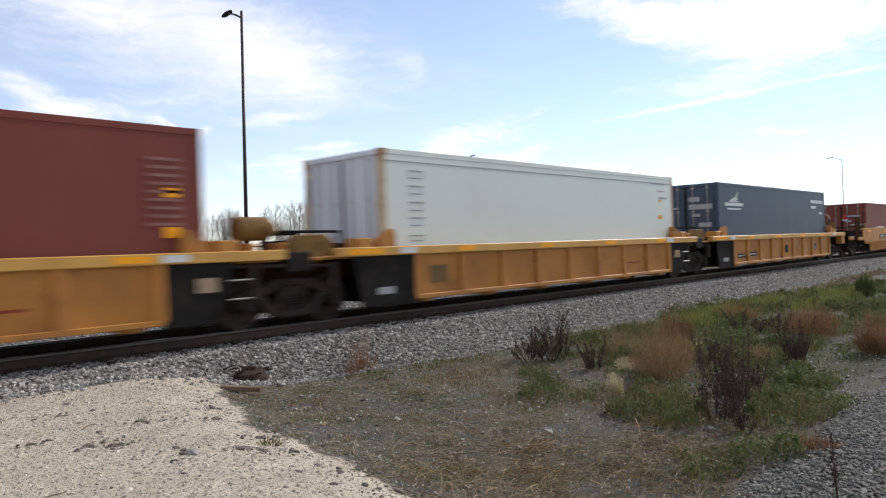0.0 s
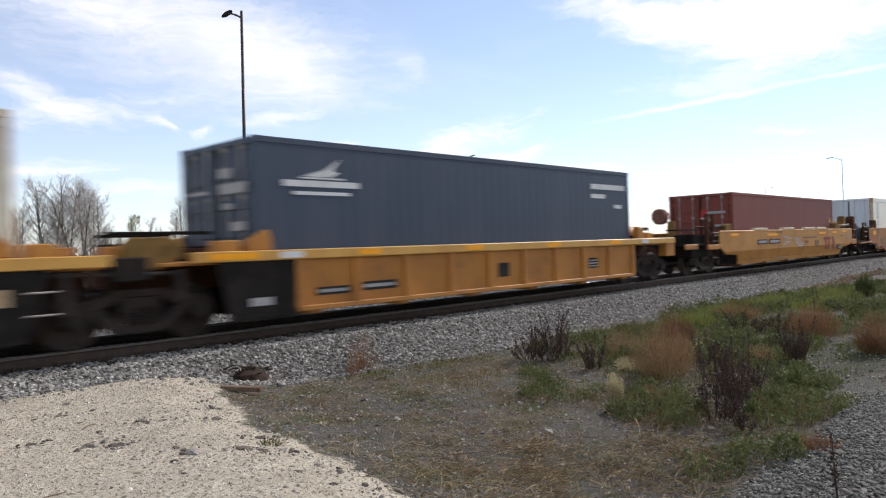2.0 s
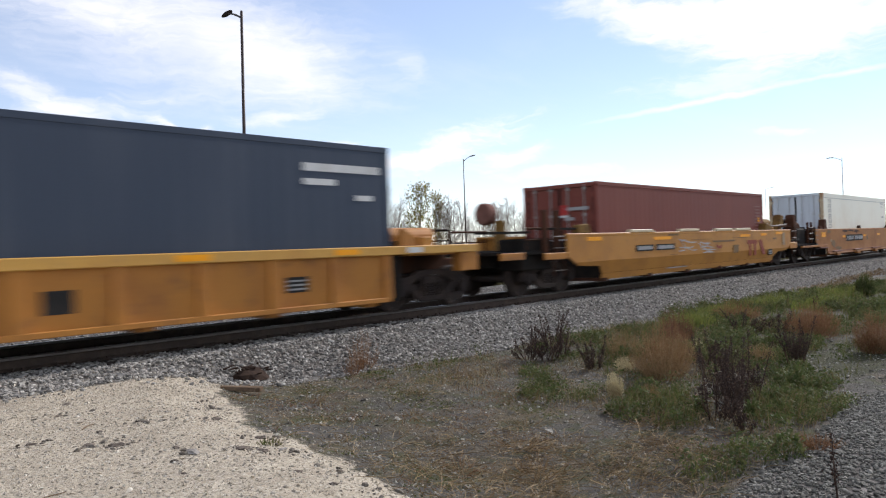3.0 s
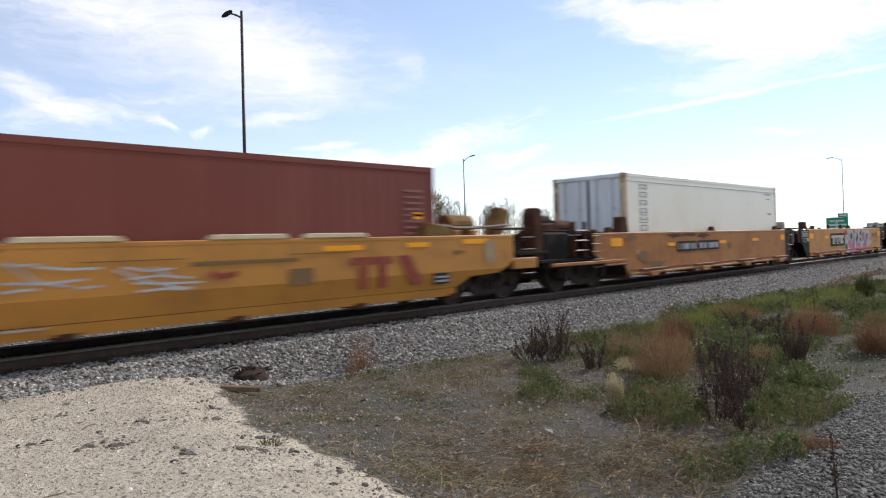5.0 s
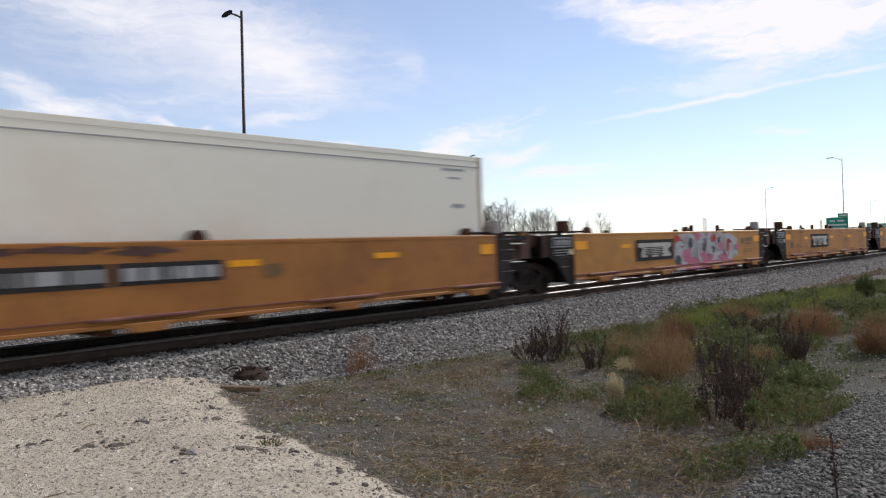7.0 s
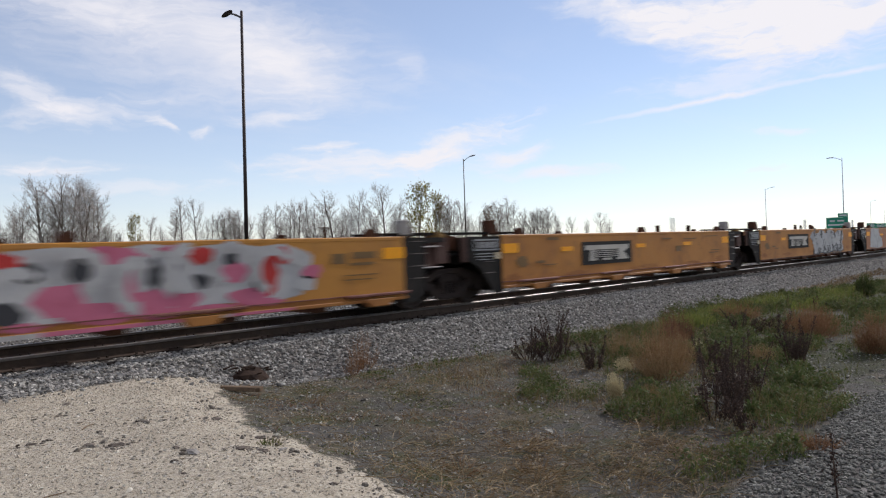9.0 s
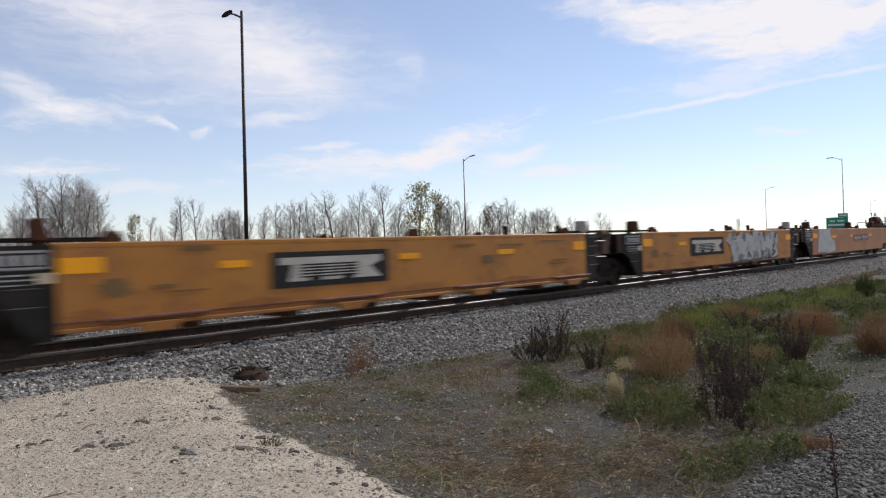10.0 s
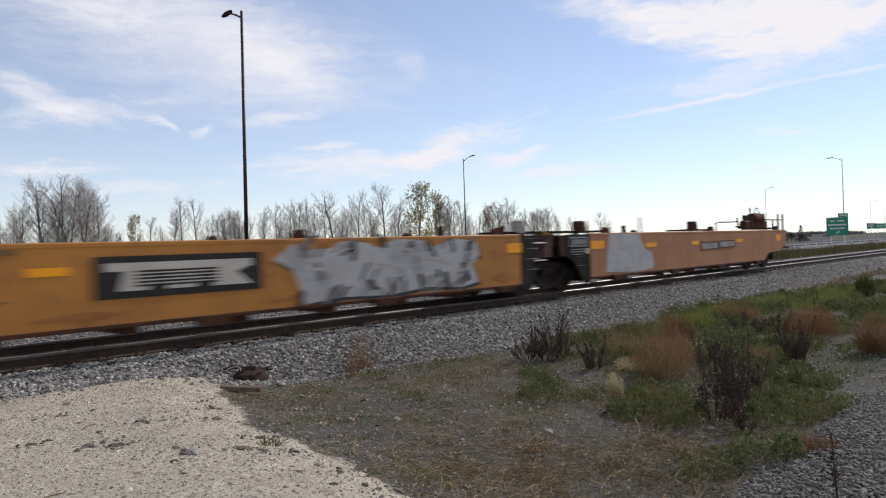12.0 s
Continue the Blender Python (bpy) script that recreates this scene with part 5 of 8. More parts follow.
def container(s0, z0, height, mat, label, group, end_mat=None, flat=False, post=None, top_line=False):
    """Forty-foot container, doors towards -x; x from the door end, y about the middle, z from its floor."""
    L, Wd = 12.192, 2.438
    ob = thing("shipping_container", pose(s0, TRACK_Y, z0), label, "container", group)
    MOVERS.append((ob, s0, z0))
    h = height
    post = post or mat
    end_mat = end_mat or mat
    hw = Wd / 2
    for s in (-1, 1):
        bm = bmesh.new()
        if flat:
            a, b = sorted((s * (hw - 0.006), s * (hw - 0.08)))
            box(bm, 0.10, L - 0.10, a, b, 0.16, h - 0.10)
        else:
            # corrugated sheet
            n = 42
            pitch = (L - 0.24) / n
            xs = []
            for k in range(n):
                x = 0.12 + k * pitch
                xs += [(x, 0.0), (x + pitch * 0.28, 0.0), (x + pitch * 0.5, 0.003), (x + pitch * 0.78, 0.003)]
            xs.append((L - 0.12, 0.0))
            lo = [bm.verts.new((x, s * (hw - 0.008 - d), 0.15)) for x, d in xs]
            hi = [bm.verts.new((x, s * (hw - 0.008 - d), h - 0.09)) for x, d in xs]
            for k in range(len(xs) - 1):
                bm.faces.new((lo[k], lo[k + 1], hi[k + 1], hi[k]))
        part("side_wall", bm, mat, ob)
        a, b = sorted((s * hw, s * (hw - 0.07)))
        part("top_rail", boxes((0.15, L - 0.15, a, b, h - 0.11, h - 0.005)), mat, ob, "", 0.006)
        part("bottom_rail", boxes((0.15, L - 0.15, a, b, 0.01, 0.17)), mat, ob, "", 0.006)
        if top_line:
            part("trim_line", boxes((0.12, L - 0.12, *sorted((s * (hw + 0.002), s * (hw - 0.05))), h - 0.245, h - 0.225)), GREY_MARK, ob, "dark trim line under the top rail")
        for x in (0.0, L - 0.13):
            a, b = sorted((s * hw, s * (hw - 0.13)))
            part("corner_post", boxes((x, x + 0.13, a, b, 0.11, h - 0.11)), post, ob, "", 0.012)
            for z in (0.0, h - 0.118):
                xa = -0.004 if x == 0 else L - 0.174
                part("corner_casting", boxes((xa, xa + 0.178, *sorted((s * (hw + 0.004), s * (hw - 0.158))), z, z + 0.118)), post, ob, "", 0.012)
    part("roof", boxes((0.10, L - 0.10, -hw + 0.05, hw - 0.05, h - 0.06, h - 0.03)), mat, ob)
    part("floor_frame", boxes((0.10, L - 0.10, -hw + 0.07, hw - 0.07, 0.03, 0.16)), BLACK, ob)
    part("front_wall", boxes((L - 0.09, L - 0.03, -hw + 0.1, hw - 0.1, 0.15, h - 0.1)), end_mat, ob)
    part("door_header", boxes((0.0, 0.10, -hw + 0.12, hw - 0.12, h - 0.12, h - 0.01)), end_mat, ob, "", 0.008)
    part("door_sill", boxes((0.0, 0.10, -hw + 0.12, hw - 0.12, 0.02, 0.15)), end_mat, ob, "", 0.008)
    for y0, y1 in ((-hw + 0.135, -0.008), (0.008, hw - 0.135)):
        bm = boxes((0.045, 0.085, y0, y1, 0.155, h - 0.125))
        for k in range(5):
            z = 0.30 + k * (h - 0.55) / 5
            if not flat:
                box(bm, 0.025, 0.05, y0 + 0.05, y1 - 0.05, z, z + (h - 0.55) / 5 - 0.12)
        door = part("door", bm, end_mat, ob, "", 0.006)
        for f in (0.25, 0.74):
            y = y0 + (y1 - y0) * f
            bm = bmesh.new()
            tube(bm, (0.005, y, 0.06), (0.005, y, h - 0.05), 0.019, sides=8)
            for z in (0.12, h * 0.33, h * 0.66, h - 0.16):
                box(bm, -0.012, 0.045, y - 0.05, y + 0.05, z - 0.035, z + 0.035)
            part("lock_rod", bm, STEEL if flat else POST_GREY, door, "")
            part("gasket", boxes((0.030, 0.046, y0 + (0 if f < .5 else (y1 - y0) - 0.03), y0 + (0.03 if f < .5 else (y1 - y0)), 0.17, h - 0.14)), BLACK, door, "black door gasket")
            part("rod_handle", boxes((-0.02, 0.0, y, y + 0.42, 1.02, 1.06)), STEEL, door)
        for k in range(4):
            yh = y0 if y0 < -0.5 else y1
            z = 0.35 + k * (h - 0.7) / 3
            part("hinge", boxes((0.01, 0.06, yh - 0.06, yh + 0.06, z - 0.06, z + 0.06)), post, door)
    return ob


def build_train():
    g3, g1, g5 = "containers on the train", "containers on the train", "containers on the train"
    # three ribbed units that share trucks
    ribbed_car(-7.75, 14.65, 1.85, 12.56, 8, "yellow ribbed well car carrying a red container", right_truck=15.05)
    ribbed_car(7.95, 14.6, 1.92, 12.70, 8, "yellow ribbed well car carrying a white container", right_truck=15.18)
    ribbed_car(23.75, 15.7, 1.84, 13.16, 9, "yellow ribbed well car carrying a dark blue container", True, right_truck=14.7, marks=1)

    red = container(-6.59, 0.29, 2.896, OXIDE, "oxide red corrugated shipping container in a well car", g3)
    markings_red(red, 2.896)
    white = container(9.277, 0.294, 2.896, REEFER, "white smooth-sided refrigerated container, blue skylight put into its door colour", g3, DOOR_WHITE, True, REEFER_RUST, True)
    for z0, z1 in ((2.33, 2.50), (2.02, 2.20), (1.69, 1.88), (1.39, 1.57), (1.09, 1.22)):
        bars(white, "lettering", GREY_MARK, -1.219 + 0.006, [(0.72, 1.12, z1 - 0.035, z1), (0.76, 1.08, z0, z0 + 0.028)], "grey lettering bar")
        bars(white, "lettering", DOOR_WHITE, -1.219 + 0.006, [(0.74, 0.80, z0 + 0.03, z1 - 0.04), (1.04, 1.10, z0 + 0.03, z1 - 0.04)], "faint grey lettering bar")
    bars(white, "lettering", GREY_MARK, -1.219 + 0.006, [(10.75, 11.75, 2.62, 2.67), (11.2, 11.6, 2.40, 2.44), (11.25, 11.75, 2.18, 2.24)], "small grey lettering bars")
    bars(white, "warning_label", REFLECT, -1.219 + 0.006, [(11.2, 11.45, 1.58, 1.70), (11.25, 11.40, 2.10, 2.16)], "small orange warning label")
    navy = container(24.988, 0.294, 2.896, NAVY, "dark blue corrugated container with white marks", g3)
    y = -1.219 + 0.006
    bars(navy, "lettering", WHITE, y, [(0.55, 2.20, 2.08, 2.19), (0.75, 1.98, 1.94, 2.00), (10.2, 11.95, 2.36, 2.50), (10.2, 10.9, 2.12, 2.23), (11.35, 11.75, 1.86, 1.96)], "white lettering bar")
    part("sail_mark", shape([(0.95, 2.26), (1.45, 2.40), (1.78, 2.60), (1.60, 2.38), (1.75, 2.34), (1.55, 2.26)], y - 0.006, y - 0.001), WHITE, navy, "white slanted sail-like mark")
    part("sail_mark", shape([(0.85, 2.22), (1.85, 2.22), (1.85, 2.25), (0.95, 2.25)], y - 0.006, y - 0.001), WHITE, navy, "white slanted sail-like mark")
    for yy0, yy1, z0, z1 in ((0.15, 0.55, 2.25, 2.42), (0.15, 1.0, 1.98, 2.16), (0.25, 0.55, 1.72, 1.82), (-0.95, -0.25, 2.02, 2.08), (0.5, 0.95, 1.35, 1.5)):
        part("door_lettering", boxes((-0.030, -0.024, -yy1, -yy0, z0, z1)), GREY_MARK, navy, "pale lettering bar on the doors")

    # single deep car with a red container
    c3 = deep_car(42.80, 0.0, 16.30, 16.3, YELLOW_NEW, "yellow deep-sided well car with raised flaps", ("notch", "notch"), (-0.2, 15.85), False,
                  [(0.9, 1.6, 1.28, 1.38), (4.5, 5.6, 1.25, 1.34), (11.0, 11.9, 1.25, 1.34), (14.6, 15.4, 1.30, 1.40), (13.0, 13.6, 1.27, 1.36)], couplers=((-1.75, -1), (17.0, 1)), bumps=False, knuckle=True)
    for x in (3.1, 6.2, 8.9, 11.2 - 0.6):
        part("top_flap", shape([(x, 1.48), (x + 0.1, 1.56), (x + 1.35, 1.56), (x + 1.45, 1.48)], -1.51, -1.36), CREAM, c3, "raised yellow flap on the chord", 0.01)
    q = -1.504
    bars(c3, "red_block_mark", RED_MARK, q, [(11.6, 12.6, 0.98, 1.12), (11.78, 11.98, 0.55, 0.98), (12.25, 12.45, 0.55, 0.98)], "faded red block mark")
    part("red_block_mark", shape([(12.72, 1.12), (13.05, 1.12), (13.42, 0.56), (13.08, 0.56)], q - 0.008, q - 0.003), RED_MARK, c3, "faded red block mark")
    bars(c3, "number_panel", BLACK_MARK, q, [(3.4, 4.45, 0.94, 1.12), (4.6, 5.8, 0.94, 1.12), (13.7, 14.15, 0.52, 0.74)], "dark number panel")
    bars(c3, "stencil", DULL_MARK, q, [(10.3, 10.8, 0.70, 0.98)], "faded brown stencil patch")
    bars(c3, "number_bar", GREY_MARK, q - 0.007, [(3.5, 4.35, 0.98, 1.08), (4.7, 5.7, 0.98, 1.08), (13.74, 14.1, 0.56, 0.60), (13.74, 14.1, 0.64, 0.68)], "pale number bars")
    for k, line in enumerate(([(6.1, 1.24), (6.3, 1.20), (6.55, 1.21)], [(6.5, 1.18), (6.9, 1.13), (7.3, 1.13)], [(6.15, 0.99), (6.6, 0.96), (7.1, 0.99)], [(6.1, 0.87), (6.35, 0.90), (6.5, 0.89)],
                              [(7.0, 0.88), (7.3, 0.89)], [(7.6, 1.13), (7.95, 1.06), (8.3, 1.08)], [(7.65, 0.96), (8.1, 0.99), (8.6, 0.93)], [(7.75, 0.90), (8.2, 0.87), (8.75, 0.86)],
                              [(6.2, 1.22), (6.5, 1.0), (6.9, 0.9)], [(7.5, 1.1), (7.9, 0.92), (8.4, 0.80), (8.6, 0.78)], [(8.0, 1.12), (8.3, 0.95), (8.2, 0.8)], [(7.8, 0.78), (8.2, 0.80), (8.5, 0.77)])):
        stroke(c3, line, 0.035, q - 0.002 - 0.0012 * k, SPRAY, "thin white scribbled spray line")
    stroke(c3, [(8.9, 0.98), (9.1, 0.92), (9.35, 0.96)], 0.09, q - 0.002, RED_MARK, "faded red smear")
    bars(c3, "stencil", DULL_MARK, q, [(8.6, 10.5, 1.10, 1.16), (7.0, 8.5, 1.205, 1.22), (10.3, 11.6, 1.215, 1.23), (5.5, 6.0, 0.99, 1.005), (5.5, 6.0, 0.78, 0.795), (5.4, 6.1, 1.36, 1.41)], "faded brown stencil line")
    bars(c3, "stencil", POST_GREY, q, [(15.35, 15.58, 0.98 + 0.07 * k, 1.03 + 0.07 * k) for k in range(5)] + [(5.2, 6.6, 0.38, 0.41)], "pale stencil patch")
    red2 = container(44.70, 0.29, 2.591, OXIDE, "oxide red corrugated shipping container behind yellow car side", g1)
    markings_red(red2, 2.591)
    for y0, z0, z1, mat in ((-0.30, 1.72, 1.94, SPRAY_RED), (-0.30, 1.66, 1.715, WHITE), (-0.30, 1.95, 2.0, SPRAY_RED)):
        part("door_label", boxes((-0.030, -0.024, y0, y0 + 0.26, z0, z1)), mat, red2, "red and white door label")
    # end gear of the single car
    part("valve_box", boxes((-1.5, -0.25, -1.2, -0.5, 0.62, 1.38)), BLACK, c3, "sooty brake valve box", 0.04)
    part("valve_box", boxes((16.35, 17.2, -1.1, -0.4, 0.62, 1.30)), BLACK, c3, "sooty brake valve box", 0.04)
    for x, d in ((-0.6, -1), (16.6, 1)):
        part("end_platform", boxes((min(x, x + 1.3 * d), max(x, x + 1.3 * d), -1.35, 1.35, 1.00, 1.08)), BLACK, c3, "rusty end platform", 0.01)
        ladder(c3, x + 0.1, -1.42, 0.45, 1.55, 0.45, 4, BROWN)
        railing(c3, x - 0.7, x + 0.7, -1.2, 1.08, 1.62, BROWN)
        railing(c3, x - 0.7, x + 0.7, 1.2, 1.08, 1.62, BROWN)
    part("end_post", shape([(-1.30, 1.05), (-1.22, 1.85), (-1.10, 1.85), (-0.98, 1.05)], -0.45, -0.2), OCHRE, c3, "rusty ochre brake stand", 0.02)
    each("end_post", ((-0.82, -0.70, -1.42, -1.30, 0.85, 2.05), (-0.32, -0.22, -1.42, -1.30, 0.85, 2.05)), BROWN, c3, "rusty upright end post", 0.01)
    part("deck_edge", boxes((-0.95, -0.02, -1.50, -1.43, 0.86, 1.02)), YELLOW, c3, "", 0.01)
    part("deck_edge", boxes((-2.6, -1.75, -1.50, -1.43, 0.90, 1.06)), YELLOW, c3, "", 0.01)
    part("guide_block", shape([(0.55, 1.48), (0.62, 1.70), (1.05, 1.72), (1.15, 1.48)], -1.48, -1.25), OCHRE, c3, "rusty ochre guide block", 0.02)
    part("walkway", boxes((-0.5, 1.0, -1.40, -0.95, 1.58, 1.63)), BLACK, c3, "dark steel walkway")
    part("walkway", boxes((-2.9, -1.3, -1.35, -0.95, 1.50, 1.55)), BLACK, c3, "dark steel walkway")
    bm = bmesh.new()
    tube(bm, (-1.45, 0.0, 2.02), (-1.15, 0.0, 2.02), 0.27, sides=20)
    part("brake_housing", bm, RUSTY, c3, "round rusty handbrake housing", 0.03)
    bm = bmesh.new()
    tube(bm, (14.8, -0.8, 1.72), (15.55, -0.8, 1.72), 0.22, sides=16)
    part("air_reservoir", bm, OCHRE, c3, "rusty brake air reservoir", 0.0)
    bm = bmesh.new()
    pts = [(14.1, 1.70), (14.6, 1.64), (15.2, 1.64), (15.8, 1.67), (16.3, 1.70)]
    for (a, b), (c, d) in zip(pts, pts[1:]):
        tube(bm, (a, -1.35, b), (c, -1.35, d), 0.032, sides=8)
    part("handrail", bm, GLINT_GREY, c3, "bent grey handrail")
    part("guide_block", shape([(13.55, 1.48), (13.65, 1.74), (14.0, 1.70), (14.3, 1.60), (14.35, 1.48)], -1.48, -1.2), OCHRE, c3, "rusty ochre guide block", 0.02)
    bars(c3, "stencil", TAG, -1.505, [(15.30, 15.62, 0.88, 1.36)], "pale dirty stencil plate")
    part("dent", shape(blob(14.45, 1.14, 0.22, 0.035, 12), -1.508, -1.503), DULL_MARK, c3, "dark scraped dent")
    each("reservoir_cradle", ((14.8, 15.0, -1.1, -0.5, 1.42, 1.6), (15.35, 15.55, -1.1, -0.5, 1.42, 1.6)), YELLOW, c3, "", 0.01)
    part("end_sill", boxes((16.35, 17.25, -1.46, -1.34, 0.70, 0.95)), YELLOW, c3, "yellow end sill", 0.015)
    part("brake_stand", shape([(16.02, 1.05), (16.24, 1.05), (16.34, 1.55), (16.58, 1.76), (16.66, 2.06), (16.30, 2.12), (16.22, 1.84), (16.06, 1.60)], -1.15, -0.85), OCHRE, c3, "rusty handbrake stand", 0.03)

    # five articulated deep cars
    c4 = deep_car(62.5, 0.0, 14.42, 15.6, YELLOW_RUST, "rust-stained yellow deep well car carrying a white container", ("notch", "plain"), (0.15, 16.1), True,
                  [(0.83, 1.42, 1.11, 1.33), (4.15, 4.62, 1.05, 1.15), (7.95, 8.48, 1.06, 1.16), (10.9, 11.5, 1.09, 1.19), (13.9, 14.32, 1.07, 1.28)], couplers=((-1.9, -1),))
    bars(c4, "number_panel", BLACK_MARK, q, [(4.72, 6.15, 0.86, 1.18), (6.22, 7.85, 0.87, 1.18)], "dark number panel")
    bars(c4, "number_bar", GREY_MARK, q - 0.007, [(a, b, 0.93, 1.11) for a, b in ((4.80, 4.86), (5.02, 5.10), (5.20, 5.58), (5.70, 5.84), (5.92, 6.06), (6.34, 6.58), (6.66, 6.86), (7.0, 7.12), (7.18, 7.44), (7.5, 7.76))], "pale number bars")
    bars(c4, "stencil", TAG, q, [(2.15, 2.32, 0.86, 1.0)], "pale stencil patch")
    part("stain", shape(blob(8.75, 0.98, 0.18, 0.12, 2), q - 0.004, q), DULL_MARK, c4, "round rust stain")
    part("stain", shape(blob(2.6, 0.80, 0.3, 0.16, 3), q - 0.004, q), DULL_MARK, c4, "round rust stain")
    # end gear of its free end
    part("end_platform", boxes((-2.3, 0.2, -1.40, 1.40, 0.78, 0.86)), BLACK, c4, "rusty end platform", 0.01)
    part("deck_edge", boxes((-1.9, 1.55, -1.53, -1.42, 0.68, 0.76)), YELLOW_RUST, c4, "", 0.01)
    part("brake_stand", shape([(-2.30, 0.86), (-1.98, 0.86), (-1.92, 1.55), (-2.02, 1.78), (-1.96, 2.08), (-2.24, 2.12), (-2.34, 1.96), (-2.26, 1.70)], -1.3, -0.95), BROWN, c4, "rusty handbrake stand", 0.03)
    part("equipment_box", boxes((-0.62, 0.5, -1.05, -0.3, 0.88, 1.44)), BROWN, c4, "rusty brake equipment box", 0.05)
    part("valve", boxes((-1.1, -0.8, -1.3, -1.0, 0.88, 1.5)), BLACK, c4, "dark brake valve", 0.04)
    bm = bmesh.new()
    tube(bm, (-0.62, -0.6, 1.66), (0.10, -0.6, 1.66), 0.19, sides=18)
    part("air_reservoir", bm, BROWN, c4, "rusty brake air reservoir")
    part("valve_box", boxes((-1.92, -0.92, -1.30, -0.3, 0.62, 1.52)), BLACK, c4, "sooty brake valve box", 0.05)
    part("dome_box", shape([(-1.85, 1.52), (-1.70, 1.72), (-1.35, 1.76), (-1.15, 1.62), (-1.1, 1.52)], -1.2, -0.7), BROWN, c4, "rusty domed cover", 0.03)
    bm = bmesh.new()
    tube(bm, (-1.55, -0.55, 1.80), (-0.75, -0.55, 1.80), 0.17, sides=18)
    part("air_reservoir", bm, BLACK, c4, "sooty black brake air reservoir")
    each("frame_post", ((-0.80, -0.72, -1.42, -1.34, 0.86, 1.78), (-0.30, -0.22, -1.42, -1.34, 0.86, 1.78)), BROWN, c4, "rusty frame post", 0.01)
    for z in (1.05, 1.30, 1.55):
        part("rung", rod((-0.78, -1.46, z), (-0.24, -1.46, z), 0.015, 6), RUNG_GLINT, c4, "step rung with a sun glint in its pale colour")
    part("gear_case", rod((0.18, -1.40, 1.32), (0.18, -1.1, 1.32), 0.26, 18), BROWN, c4, "round rusty gear case")
    part("arch_flange", boxes((0.45, 1.62, -1.56, -1.44, 0.60, 0.645)), LEDGE, c4, "rust-edged flange over the arch", 0.008)
    for k, (x, z, rx, rz) in enumerate(((4.6, 1.36, .5, .06), (5.6, 1.38, .6, .05), (6.6, 1.34, .4, .07), (3.4, 0.56, .5, .08), (1.9, 1.34, .3, .08))):
        part("stain", shape(blob(x, z, rx, rz, 60 + k, 22, 0.4), -1.507 - 0.0004 * k, -1.503), PLATE if k < 3 else DULL_MARK, c4, "scuffed rust stain")
    part("underframe", boxes((0.1, 1.9, -0.6, 0.6, 0.28, 0.69)), BLACK, c4, "sooty underframe")
    ladder(c4, -0.1, -1.47, 0.5, 1.5, 0.45, 5, BLACK)
    railing(c4, -2.4, 0.4, -0.9, 1.1, 1.56)
    part("walkway", boxes((-0.6, 1.5, -1.40, -0.9, 1.46, 1.51)), BLACK, c4, "dark steel walkway")
    part("post_head", shape([(1.52, 1.48), (1.58, 1.92), (1.86, 1.92), (1.98, 1.48)], -1.42, -1.15), BROWN, c4, "rusty flared guide head", 0.02)
    end_works(c4, 14.6, 1)
    white2 = container(64.67, 0.294, 2.896, REEFER_WARM, "cream white smooth-sided container with rust-edged corners", g5, DOOR_WHITE, True, REEFER_RUST, True)
    bars(white2, "lettering", GREY_MARK, -1.219 + 0.006, [(0.86, 1.28, z, z + 0.028) for z in (1.24, 1.38, 1.46, 1.55, 1.68, 1.76, 1.86, 2.0, 2.1, 2.22, 2.34, 2.46, 2.56)]
         + [(0.86, 0.92, 1.24 + k * 0.24, 1.4 + k * 0.24) for k in range(6)] + [(1.22, 1.28, 1.24 + k * 0.24, 1.4 + k * 0.24) for k in range(6)], "column of blue-grey lettering bars")
    bars(white2, "lettering", GREY_MARK, -1.219 + 0.006, [(10.9, 11.6, 2.55, 2.60), (11.1, 11.45, 2.38, 2.42), (11.2, 11.55, 1.78, 1.86)], "small grey lettering bars")

    refl = [(0.02, 0.58, 1.07, 1.28), (2.3, 2.8, 1.05, 1.16), (6.02, 6.54, 1.05, 1.16), (8.97, 9.55, 1.05, 1.16), (11.94, 12.48, 1.07, 1.28)]
    c5 = deep_car(80.0, 0.0, 12.47, 15.5, YELLOW_NEW, "yellow deep well car sprayed with pink and white graffiti", trucks=(14.2,), reflect=[r for r in refl if r[0] < 3 or r[0] > 11])
    logo_panel(c5, 3.1, 5.4, 0.66, 1.26)
    graffiti_pink(c5)
    c6 = deep_car(95.45, 0.0, 12.5, 15.5, YELLOW, "yellow deep well car with a black and white panel", trucks=(14.2,), reflect=refl)
    logo_panel(c6, 3.2, 5.72, 0.67, 1.26)
    c7 = deep_car(110.95, 0.0, 12.45, 15.5, YELLOW, "yellow deep well car sprayed with white graffiti", trucks=(14.2,), reflect=[r for r in refl if r[0] < 3 or r[0] > 11], ledges=False)
    logo_panel(c7, 3.1, 5.67, 0.70, 1.28)
    graffiti_white(c7)
    c8 = deep_car(126.35, 0.0, 14.7, 15.0, YELLOW_PINK, "faded yellow last well car with a sprayed white patch", ("plain", "notch"), (13.35,), False,
                  [(0.02, 0.66, 1.07, 1.28), (2.95, 3.6, 1.05, 1.17), (6.0, 6.5, 1.05, 1.17), (9.55, 10.15, 1.07, 1.18), (13.55, 14.1, 1.05, 1.30)], couplers=((14.5, 1),), cut=1.35)
    part("graffiti", shape([(0.74, 0.44), (0.80, 0.9), (0.92, 1.30), (0.98, 1.44), (1.6, 1.45), (2.2, 1.44), (2.60, 1.45), (2.66, 1.22), (2.9, 1.0), (3.25, 0.9), (3.40, 0.6), (3.35, 0.44), (2.4, 0.38), (1.4, 0.42)], -1.508, -1.502), SPRAY, c8, "patch of white spray paint")
